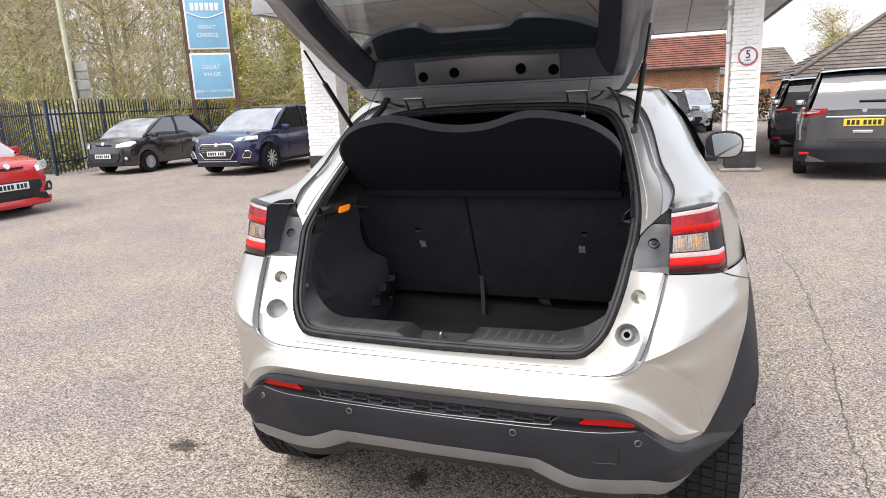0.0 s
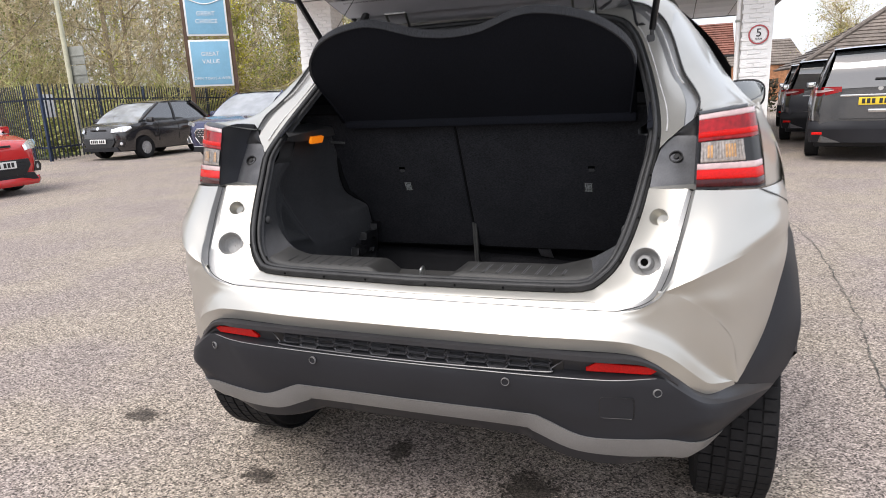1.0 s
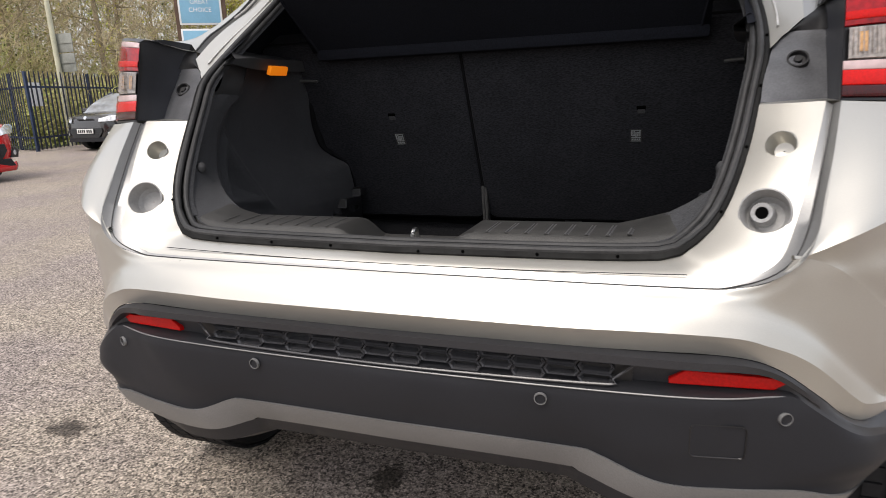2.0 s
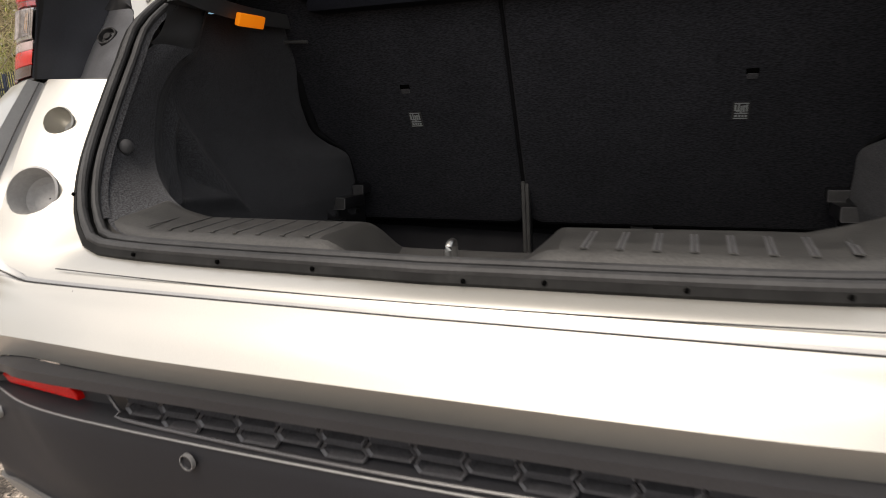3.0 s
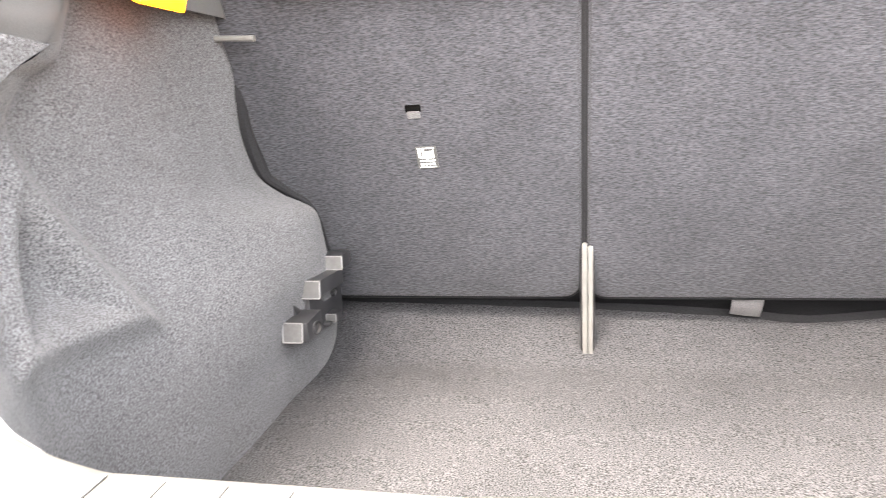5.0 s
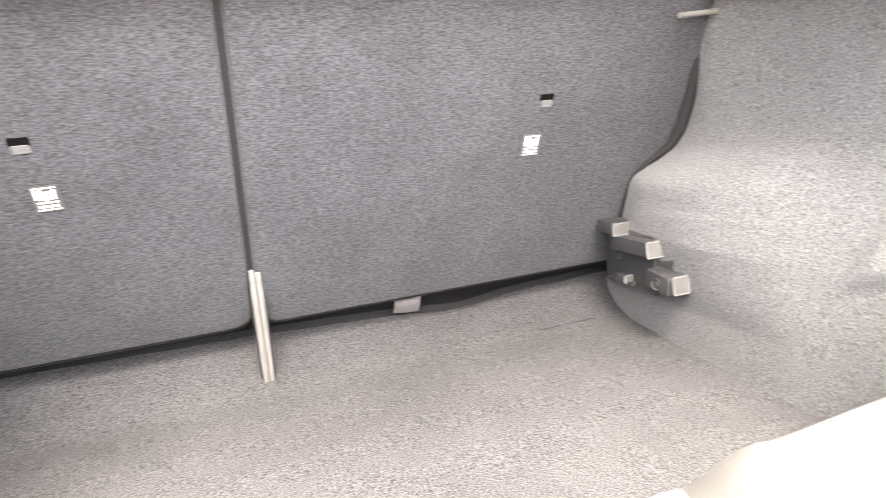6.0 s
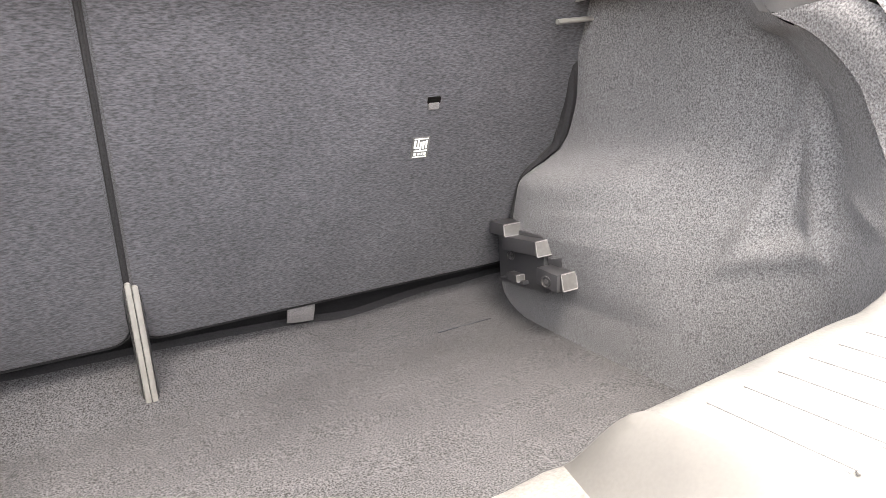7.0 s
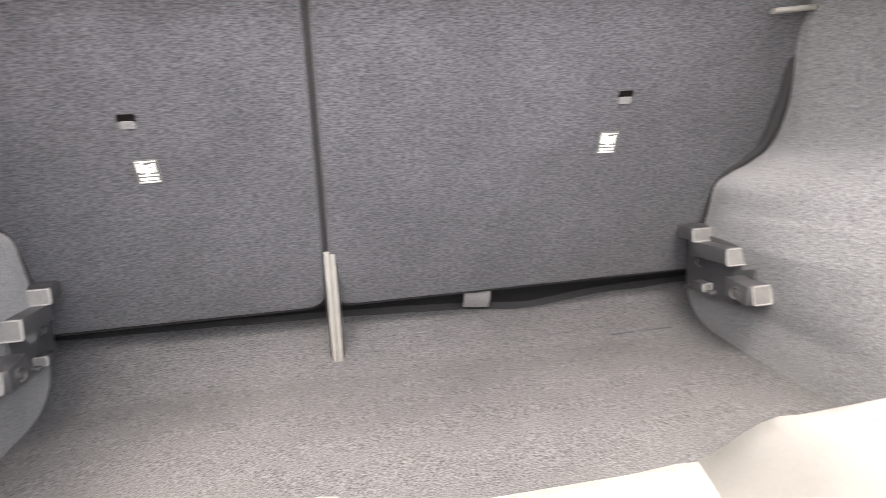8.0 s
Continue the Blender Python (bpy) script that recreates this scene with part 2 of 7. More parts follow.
M_WOOD = mat("brown_stained_timber", (0.10, 0.06, 0.04), 0.75, grain=0.25, scale=35, stain=0.2, stain_scale=3)
M_BLUE = mat("pale_blue_sign_face", (0.22, 0.45, 0.62), 0.5, grain=0.03, scale=20, stain=0.06, stain_scale=1.5)
M_WHITE = mat("white_sign_paint", (0.8, 0.8, 0.8), 0.55, grain=0.03, scale=40)
M_SIGNRED = mat("red_sign_paint", (0.42, 0.07, 0.08), 0.5, grain=0.05, scale=40)
M_GALV = mat("weathered_galvanised_steel", (0.30, 0.31, 0.28), 0.6, 0.3, grain=0.1, scale=40, stain=0.2, stain_scale=2)
M_TILE = mat("red_clay_roof_tile", (0.20, 0.085, 0.06), 0.85, grain=0.2, scale=8, stain=0.25, stain_scale=1.2, random_value=0.25)
M_GREYTILE = mat("brown_grey_roof_tile", (0.17, 0.145, 0.125), 0.9, grain=0.2, scale=8, stain=0.25, stain_scale=0.8, random_value=0.25)
M_BRICK = mat("orange_brick", (0.42, 0.20, 0.10), 0.85, grain=0.2, scale=9, stain=0.25, stain_scale=1.5, random_value=0.25)
M_CONCRETE = mat("weathered_concrete", (0.27, 0.26, 0.235), 0.9, grain=0.2, scale=40, stain=0.25, stain_scale=4)
M_MORTAR = mat("mortar", (0.40, 0.33, 0.26), 0.95, grain=0.15, scale=30)
M_BARK = mat("grey_brown_bark", (0.27, 0.22, 0.14), 0.95, grain=0.3, scale=20, stain=0.3, stain_scale=2)
M_SCRUB = mat("tangled_olive_scrub", (0.52, 0.44, 0.23), 0.95, grain=0.4, scale=5, stain=0.35, stain_scale=0.7, color2=(0.33, 0.34, 0.12))
M_POST = mat("pale_olive_painted_steel", (0.50, 0.49, 0.36), 0.6, grain=0.08, scale=30, stain=0.2, stain_scale=1.5)
M_PALE = mat("blue_black_painted_steel", (0.012, 0.016, 0.032), 0.5, grain=0.2, scale=30, stain=0.3, stain_scale=4, random_value=0.3)
M_COVER = mat("silver_wheel_cover", (0.55, 0.55, 0.55), 0.4, 0.3, grain=0.06, scale=50)
M_TWIG = mat("bare_twigs", (0.50, 0.42, 0.26), 0.95, grain=0.3, scale=9, stain=0.3, stain_scale=1.0)
M_LEAF = mat("ivy_leaves", (0.13, 0.165, 0.045), 0.7, grain=0.45, scale=6, stain=0.4, stain_scale=0.8, color2=(0.27, 0.28, 0.08))
M_YELLOWLEAF = mat("spring_yellow_leaves", (0.52, 0.47, 0.05), 0.7, grain=0.4, scale=6, stain=0.3, stain_scale=0.8, color2=(0.24, 0.27, 0.05))
M_HEDGE = mat("bare_hedge", (0.075, 0.06, 0.045), 0.9, grain=0.4, scale=6, stain=0.3, stain_scale=0.8, color2=(0.05, 0.055, 0.025))
M_BRAMBLE = mat("bramble_leaves", (0.30, 0.34, 0.09), 0.7, grain=0.45, scale=6, stain=0.4, stain_scale=0.8, color2=(0.30, 0.30, 0.10))
M_SOIL = mat("leaf_litter", (0.09, 0.07, 0.04), 0.95, grain=0.4, scale=6, stain=0.3, stain_scale=0.5, color2=(0.05, 0.07, 0.02))
M_WOODSBACK = mat("far_woodland", (0.48, 0.41, 0.28), 0.95, grain=0.5, scale=2.2, stain=0.35, stain_scale=0.35, color2=(0.24, 0.24, 0.11))
M_YELLOWPLATE = mat("yellow_plate", (0.72, 0.52, 0.03), 0.45, grain=0.03, scale=60)
M_WHITEPLATE = mat("white_plate", (0.75, 0.75, 0.73), 0.45, grain=0.03, scale=60)
M_AMBER = mat("amber_lamp", (0.9, 0.4, 0.02), 0.3)
nt_amber = M_AMBER.node_tree.nodes["Principled BSDF"]
nt_amber.inputs["Emission Color"].default_value = (1.0, 0.19, 0.004, 1)
nt_amber.inputs["Emission Strength"].default_value = 0.28
PAINTS = {k: mat(k + "_car_paint", c, 0.2, me, grain=0.04, scale=300, stain=0.05, stain_scale=2, coat=1.0)
          for k, c, me in (("grey", (0.048, 0.046, 0.047), 0.45), ("navy", (0.014, 0.018, 0.075), 0.25), ("red", (0.50, 0.010, 0.012), 0.0),
                           ("charcoal", (0.125, 0.128, 0.134), 0.75), ("dark", (0.03, 0.033, 0.045), 0.4), ("silver", (0.42, 0.43, 0.44), 0.6), ("white", (0.75, 0.76, 0.77), 0.0))}


# ---------------------------------------------------------------- mesh helpers
def part(name, bm, material, parent=None, label="", smooth=True, shift=None):
    me = bpy.data.meshes.new(name)
    bmesh.ops.recalc_face_normals(bm, faces=bm.faces)
    bm.to_mesh(me)
    bm.free()
    me.materials.append(material)
    for p in me.polygons:
        p.use_smooth = smooth
    if smooth:
        me.set_sharp_from_angle(angle=radians(35))
    ob = new(name, me)
    if parent:
        ob.parent = parent
    if shift:
        ob.matrix_basis = shift
    if label:
        ob["label"] = label
    return ob


def share(name, mesh, parent, m):
    ob = new(name, mesh)
    ob.parent = parent
    ob.matrix_basis = m
    return ob


def empty(name, m=None):
    ob = new(name)
    ob.empty_display_size = 0.2
    if m:
        ob.matrix_basis = m
    return ob


def curve(points, n):
    """n+1 points along a Catmull-Rom curve, evenly spread by length."""
    p = [Vector(q) for q in points]
    p = [2 * p[0] - p[1]] + p + [2 * p[-1] - p[-2]]
    dense = []
    for i in range(1, len(p) - 2):
        a, b, c, d = p[i - 1:i + 3]
        for k in range(16):
            t = k / 16
            dense.append(0.5 * (2 * b + (c - a) * t + (2 * a - 5 * b + 4 * c - d) * t * t + (3 * b - a - 3 * c + d) * t ** 3))
    dense.append(p[-2])
    run = [0.0]
    for a, b in zip(dense, dense[1:]):
        run.append(run[-1] + (b - a).length)
    out, j = [], 0
    for i in range(n + 1):
        s = run[-1] * i / n
        while j < len(run) - 2 and run[j + 1] < s:
            j += 1
        f = (s - run[j]) / max(run[j + 1] - run[j], 1e-9)
        out.append(dense[j].lerp(dense[j + 1], f))
    return out


def grid(bm, rows, close=False):
    """Quads between rows of points."""
    vs = [[bm.verts.new(p) for p in r] for r in rows]
    for a, b in zip(vs, vs[1:]):
        k = len(a)
        for i in range(k if close else k - 1):
            j = (i + 1) % k
            try:
                bm.faces.new((a[i], a[j], b[j], b[i]))
            except ValueError:
                pass
    return vs


def loft(bm, rails, n, m=None, sign=1, bend=True):
    """A surface through rails (lists of points); n steps along them, m across."""
    rows = [curve(r, n) for r in rails]
    if m:
        cols = [curve([r[i] for r in rows], m) if bend else None for i in range(n + 1)]
        rows = [[c[k] for c in cols] for k in range(m + 1)]
    grid(bm, [[Vector((p.x * sign, p.y, p.z)) for p in r] for r in rows])


def box(bm, size, at=(0, 0, 0), bevel=0.0, turn=None, seg=2):
    m = Matrix.Translation(at) @ (turn or Matrix()) @ Matrix.Diagonal((*size, 1))
    r = bmesh.ops.create_cube(bm, size=1, matrix=m)
    if bevel:
        es = list({e for v in r["verts"] for e in v.link_edges})
        bmesh.ops.bevel(bm, geom=es, offset=bevel, segments=seg, affect="EDGES", profile=0.6)


def rod(bm, a, b, r1, r2=None, seg=12, caps=True):
    a, b = Vector(a), Vector(b)
    m = Matrix.Translation((a + b) / 2) @ (b - a).to_track_quat("Z", "Y").to_matrix().to_4x4()
    bmesh.ops.create_cone(bm, cap_ends=caps, segments=seg, radius1=r1, radius2=r1 if r2 is None else r2, depth=(b - a).length, matrix=m)


def tube(bm, pts, r, seg=8, closed=False):
    rows = []
    k = len(pts)
    up = Vector((0.13, 0.2, 0.97))
    for i, p in enumerate(pts):
        t = (pts[(i + 1) % k] - pts[i - 1]) if closed else (pts[min(i + 1, k - 1)] - pts[max(i - 1, 0)])
        t.normalize()
        s = t.cross(up).normalized()
        u = s.cross(t)
        rr = r[i] if isinstance(r, list) else r
        rows.append([p + (s * math.cos(q) + u * math.sin(q)) * rr for q in (2 * math.pi * j / seg for j in range(seg))])
    if closed:
        rows.append(rows[0])
    grid(bm, rows, close=True)


def slab(bm, outline, thick, m=None, bevel=0.0):
    """A plate from an outline in its own x, y, thick along z, bevelled; laid by m."""
    vs = [bm.verts.new((x, y, 0)) for x, y in outline]
    f = bm.faces.new(vs)
    r = bmesh.ops.extrude_face_region(bm, geom=[f])
    top = [v for v in r["geom"] if isinstance(v, bmesh.types.BMVert)]
    for v in top:
        v.co.z += thick
    if bevel:
        es = [e for e in bm.edges if e.verts[0] in top and e.verts[1] in top]
        bmesh.ops.bevel(bm, geom=es, offset=bevel, segments=3, affect="EDGES", profile=0.6)
    if m:
        bmesh.ops.transform(bm, matrix=m, verts=bm.verts)


def rounded(x0, y0, x1, y1, r, seg=5):
    out = []
    for cx, cy, a in ((x1 - r, y0 + r, -90), (x1 - r, y1 - r, 0), (x0 + r, y1 - r, 90), (x0 + r, y0 + r, 180)):
        for k in range(seg + 1):
            q = radians(a + 90 * k / seg)
            out.append((cx + r * math.cos(q), cy + r * math.sin(q)))
    return out


def lathe(bm, profile, seg=32, m=None):
    """Turns a profile of (radius, along) round the local x axis."""
    rows = []
    for r, h in profile:
        rows.append([Vector((h, r * math.cos(q), r * math.sin(q))) for q in (2 * math.pi * j / seg for j in range(seg))])
    vs = grid(bm, rows, close=True)
    if m:
        bmesh.ops.transform(bm, matrix=m, verts=[v for r in vs for v in r])


def frame_of(normal, at, up=(0, 0, 1)):
    """A pose whose z is the normal and whose y leans to up."""
    z = Vector(normal).normalized()
    x = Vector(up).cross(z).normalized()
    y = z.cross(x)
    m = Matrix((x, y, z)).transposed().to_4x4()
    m.translation = at
    return m


def punch(bm, at, r):
    """A round hole in a fine grid."""
    at = Vector(at)
    gone = [f for f in bm.faces if (f.calc_center_median() - at).length < r]
    rim = {v for f in gone for v in f.verts if any((g.calc_center_median() - at).length >= r for g in v.link_faces)}
    bmesh.ops.delete(bm, geom=gone, context="FACES")
    for v in rim:
        if v.is_valid:
            d = v.co - at
            v.co = at + d * (r / max(d.length, 1e-6))


# ---------------------------------------------------------------- ground
def ground():
    bm = bmesh.new()
    xs = [-900, -200, -60] + [-30 + 2 * i for i in range(31)] + [60, 200, 900]
    grid(bm, [[Vector((x, y, 0)) for x in xs] for y in xs])
    return tagged(part("ground", bm, M_ASPHALT), "worn grey asphalt car park with fine chippings", "ground", kind="structure")


ground()


def blotch(name, at, r, squash, seed, label):
    rnd = random.Random(seed)
    bm = bmesh.new()
    c = bm.verts.new((0, 0, 0.004))
    ring = []
    for i in range(28):
        q = 2 * math.pi * i / 28
        k = 1.35 * r * (0.85 + 0.5 * noise.noise(Vector((2.2 * math.cos(q), 2.2 * math.sin(q), seed * 3.7))) + 0.08 * rnd.random())
        ring.append(bm.verts.new((k * math.cos(q), k * squash * math.sin(q), 0.0035)))
    for i in range(28):
        bm.faces.new((c, ring[i], ring[(i + 1) % 28]))
    ob = part(name, bm, M_STAIN, shift=Matrix.Translation(at))
    wet = ob.data.attributes.new("soak", "FLOAT", "POINT")
    wet.data[0].value = 1.0
    return tagged(ob, label, "stain", kind="structure")


blotch("oil_stain", (-1.43, 0.585, 0), 0.10, 0.6, 1, "dark oil stain soaked into the asphalt")
blotch("oil_stain", (-0.67, 0.34, 0), 0.07, 0.7, 2, "small dark oil spot on the asphalt")
blotch("oil_stain", (0.23, 0.52, 0), 0.12, 0.8, 3, "dark wet stain on the asphalt behind the car")

blotch("oil_stain", (-0.27, 0.62, 0), 0.05, 1.6, 4, "thin dark oil streak on the asphalt")


def joint():
    bm = bmesh.new()
    pts = curve([(1.36, 0.0, 0.004), (1.46, 1.5, 0.004), (1.58, 2.6, 0.004), (1.66, 4.1, 0.004), (1.62, 5.2, 0.004)], 220)
    rnd = random.Random(4)
    wob = [0.022 * noise.noise(Vector((i * 0.35, 1, 0))) + 0.02 * noise.noise(Vector((i * 0.09, 5, 0))) for i in range(len(pts))]
    left = [p + Vector((w - 0.001 - 0.006 * rnd.random() ** 2, 0, 0)) for p, w in zip(pts, wob)]
    right = [p + Vector((w + 0.001 + 0.006 * rnd.random() ** 2, 0, 0.0003)) for p, w in zip(pts, wob)]
    grid(bm, [left, right])
    return tagged(part("pavement_crack", bm, M_CRACK), "dark sealed crack across the asphalt", "crack", kind="structure")


joint()


# ---------------------------------------------------------------- the open hatchback
car = tagged(empty("hatchback_car"), "silver compact crossover with open tailgate and empty boot", "car")

APERTURE = [(0, .168, .780), (.40, .174, .785), (.47, .19, .803), (.51, .222, .84), (.535, .262, .89), (.556, .32, .955), (.573, .385, 1.03), (.585, .44, 1.09),
            (.585, .54, 1.158), (.565, .665, 1.25), (.53, .79, 1.353), (.495, .875, 1.42), (.44, .93, 1.465), (.30, .955, 1.488), (0, .965, 1.495)]
SHUT = [(0, .137, .757), (.45, .138, .760), (.53, .14, .768), (.585, .15, .795), (.610, .19, .84), (.638, .262, .93), (.660, .333, 1.008)]
STEP = [(0, .131, .754), (.45, .131, .756), (.54, .131, .762), (.60, .128, .79), (.632, .15, .835), (.658, .236, .93), (.676, .312, 1.008)]


def ring_inset(inset, foot, forward, n=64):
    """The closed loop of the boot opening, moved inwards (foot: along its lower edge) and forwards."""
    half = curve(APERTURE, n)
    out = []
    for i, p in enumerate(half):
        t = (half[min(i + 1, n)] - half[max(i - 1, 0)]).normalized()
        nrm = Vector((0, -0.8, 0.6))
        side = nrm.cross(t).normalized()
        f = min(max((p.z - .785) / .05, 0), 1)
        q = p + side * (foot + (inset - foot) * f) + Vector((0, forward, -forward * 0.3))
        if i in (0, n):
            q.x = 0
        out.append(q)
    return out + [Vector((-p.x, p.y, p.z)) for p in reversed(out[1:-1])]


def car_panels():
    # inner rear panel round the opening, with the two pockets on each side
    lower = APERTURE[:6] + [(.567, .360, 1.004)]
    for s in (1, -1):
        bm = bmesh.new()
        a, b = curve(lower, 110), curve(SHUT, 110)
        rows = []
        for k in range(19):
            f = k / 18
            rows.append([Vector((s * (p.x * (1 - f) + q.x * f), p.y * (1 - f) + q.y * f - 0.006 * math.sin(math.pi * f), p.z * (1 - f) + q.z * f)) for p, q in zip(a, b)])
        grid(bm, rows)
        pockets = ((.582, .245, .822, .034), (.600, .295, .938, .021))
        for x, y, z, r in pockets:
            near = min(bm.verts, key=lambda v: (v.co - Vector((s * x, y, z))).length).co.copy()
            punch(bm, near, r)
            nrm = Vector((-s * 0.25, -0.85, 0.35)).normalized()
            cup = bmesh.new()
            prof = [(r * 1.08, -0.002), (r * 1.0, -0.004), (r * 0.94, 0.006), (r * 0.86, 0.026), (r * 0.66, 0.033), (0.001, 0.034)]
            lathe(cup, prof, 28, frame_of(nrm, near) @ Matrix.Rotation(radians(90), 4, "Y"))
            pocket = part("buffer_pocket", cup, M_POCKET if r > .025 else M_PAINT, car, "round painted pocket in the rear panel")
            if r > .025 and s > 0:
                st = bmesh.new()
                lathe(st, [(0.001, .006), (.008, .006), (.0095, -.001), (.015, -.002), (.0175, .004), (.018, .03)], 24, frame_of(nrm, near + nrm * -.016 + Vector((-s * .007, 0, .003))) @ Matrix.Rotation(radians(90), 4, "Y"))
                stop = part("rubber_buffer", st, M_BUFFER, pocket, "pale grey rubber buffer stop")
                st = bmesh.new()
                lathe(st, [(.0001, .0), (.009, .0), (.0095, .008)], 24, frame_of(nrm, near + nrm * -.017 + Vector((-s * .007, 0, .003))) @ Matrix.Rotation(radians(90), 4, "Y"))
                part("buffer_hole", st, M_HOLE, stop)
        part("rear_panel", bm, M_PAINT, car)
        # side of the shut line
        bm = bmesh.new()
        grid(bm, [[Vector((s * p.x, p.y, p.z)) for p in curve(r, 60)] for r in (SHUT, [(x * .5 + X * .5, y * .5 + Y * .5 + .009 * min(max((z - .78) / .08, .1), 1), z * .5 + Z * .5 - .006 * min(max((z - .78) / .08, .3), 1)) for (x, y, z), (X, Y, Z) in zip(SHUT, STEP)], STEP)])
        part("shut_gutter", bm, M_GUTTER, car, "silver gutter along the shut line, shade in its colour")
        bm = bmesh.new()
        tube(bm, [Vector((s * p.x, p.y - .001, p.z)) for p in curve([(x * .45 + X * .55, y * .45 + Y * .55 + .004 * min(max((z - .78) / .08, 0), 1), z * .45 + Z * .55 - .001 - .003 * min(max((z - .78) / .08, 0), 1)) for (x, y, z), (X, Y, Z) in zip(SHUT, STEP)], 70)], .0010, 6)
        part("panel_gap", bm, M_GROOVE, car)
        # dark thread drawn along the pressed crease
        bm = bmesh.new()
        tube(bm, [Vector((s * x, .1485 - .0055, .7655 + .011 * (x / .54) ** 2)) for x in (.0, .08, .16, .24, .32, .40, .47)], .0008, 6)
        part("pressed_line", bm, M_GROOVE, car)
        # bumper: wall below the shut line, shelf, ridge and lip
        dee = [(0, .131, .754), (.45, .131, .756), (.54, .131, .762), (.584, .130, .778), (.606, .136, .806), (.64, .150, .800), (.677, .166, .779), (.727, .205, .732), (.768, .243, .674), (.785, .262, .610), (.790, .266, .566)]
        wall = [(0, .123, .747), (.45, .125, .749), (.545, .128, .753), (.592, .132, .764), (.622, .142, .778), (.652, .157, .752), (.69, .180, .716), (.735, .216, .668), (.770, .248, .618), (.782, .258, .585), (.788, .263, .562)]
        vale = [(0, .111, .735), (.277, .112, .736), (.45, .114, .739), (.531, .121, .740), (.59, .132, .729), (.65, .157, .690), (.714, .206, .622), (.761, .252, .572), (.785, .262, .558)]
        ridge = [(0, .085, .698), (.279, .085, .699), (.41, .087, .702), (.533, .099, .699), (.58, .109, .687), (.616, .120, .673), (.652, .136, .648), (.702, .174, .598), (.727, .196, .579), (.780, .260, .563)]
        lip = [(0, 0.108, 0.661), (0.276, 0.108, 0.662), (0.409, 0.109, 0.665), (0.533, 0.119, 0.664), (0.593, 0.122, 0.651), (0.654, 0.146, 0.605), (0.692, 0.178, 0.567), (0.728, 0.208, 0.548), (0.782, 0.265, 0.552)]
        bm = bmesh.new()
        loft(bm, [dee, wall, vale, [tuple((Vector(p) + Vector(q)) / 2 + Vector((0, 0, .002))) for p, q in zip(curve(vale, 20), curve(ridge, 20))], ridge], 90, 20, s)
        skin = part("bumper_skin", bm, M_PAINT, car)
        bm = bmesh.new()
        rows = [curve(ridge, 90), [p * .5 + q * .5 + Vector((0, .0006, 0)) for p, q in zip(curve(ridge, 90), curve(lip, 90))], curve(lip, 90)]
        grid(bm, [[Vector((p.x * s, p.y, p.z)) for p in r] for r in rows])
        part("bumper_lip", bm, M_PAINT, car, "shaded turned-under edge of the silver bumper")
        if s > 0:
            for at, size in (((.119, .0965, .707), (.0007, .0006, .011)), ((.121, .093, .699), (.0006, .0006, .004)), ((-.278, .0925, .698), (.0017, .001, .0026)), ((-.43, .1285, .7515), (.0013, .001, .0016)), ((-.36, .109, .727), (.001, .001, .0013))):
                bm = bmesh.new()
                bmesh.ops.create_icosphere(bm, subdivisions=1, radius=1, matrix=Matrix.Translation(at) @ Matrix.Rotation(radians(6), 4, "Y") @ Matrix.Diagonal((*size, 1)))
                part("paint_chip", bm, M_RUBBER, skin, "small dark paint chip")
        # flank facet below the crease
        crease = [(.612, .139, .806), (.68, .154, .838), (.76, .222, .866), (.82, .309, .880), (.868, .402, .885), (.905, .52, .882), (.925, .66, .876)]
        bm = bmesh.new()
        loft(bm, [crease, [(.64, .150, .800), (.70, .180, .807), (.77, .242, .815), (.83, .327, .822), (.875, .407, .826), (.903, .49, .828)], [(.677, .166, .779), (.74, .207, .774), (.795, .270, .769), (.845, .352, .764), (.883, .433, .760)],
                  [(.727, .205, .732), (.775, .250, .714), (.82, .312, .70), (.860, .385, .687)], [(.768, .243, .674), (.79, .270, .660), (.815, .307, .645), (.839, .352, .634)], [(.790, .266, .566), (.794, .273, .570), (.798, .280, .574), (.802, .288, .578)]], 40, 26, s)
        part("lower_flank", bm, M_PAINT, car)
        bm = bmesh.new()
        tube(bm, [Vector((s * (p.x - .003), p.y + .004, p.z)) for p in curve(dee[4:], 40)], .0045, 6)
        part("bumper_joint", bm, M_PAINT, car)
        # flank above the crease, up to the lamp
        bm = bmesh.new()
        loft(bm, [[(.676, .312, 1.008), (.735, .340, 1.004), (.82, .398, 1.0), (.880, .545, .995), (.91, .70, .985)], [(.660, .245, .94), (.735, .287, .962), (.81, .357, .972), (.868, .457, .975), (.902, .58, .97), (.914, .69, .965)],
                  [(.645, .195, .885), (.73, .238, .918), (.805, .318, .935), (.866, .427, .945), (.903, .555, .945), (.918, .68, .94)], [(.632, .152, .837), (.72, .197, .875), (.795, .272, .898), (.858, .377, .912), (.905, .53, .912), (.922, .67, .908)], crease], 60, 24, s)
        part("rear_flank", bm, M_PAINT, car)
        bm = bmesh.new()
        tube(bm, [Vector((s * (p.x + .0006), p.y - .0006, p.z)) for p in curve([(.822, .400, 1.0), (.868, .457, .975), (.903, .555, .945), (.919, .655, .915)], 30)], .0015, 6)
        part("panel_gap", bm, M_GROOVE, car)
        # black lower bumper
        b0 = [(0, 0.109, 0.661), (0.409, 0.110, 0.664), (0.533, 0.120, 0.663), (0.593, 0.123, 0.65), (0.654, 0.147, 0.604), (0.692, 0.179, 0.566), (0.728, 0.209, 0.547), (0.783, 0.267, 0.551), (0.83, 0.33, 0.53), (0.885, 0.4, 0.507)]
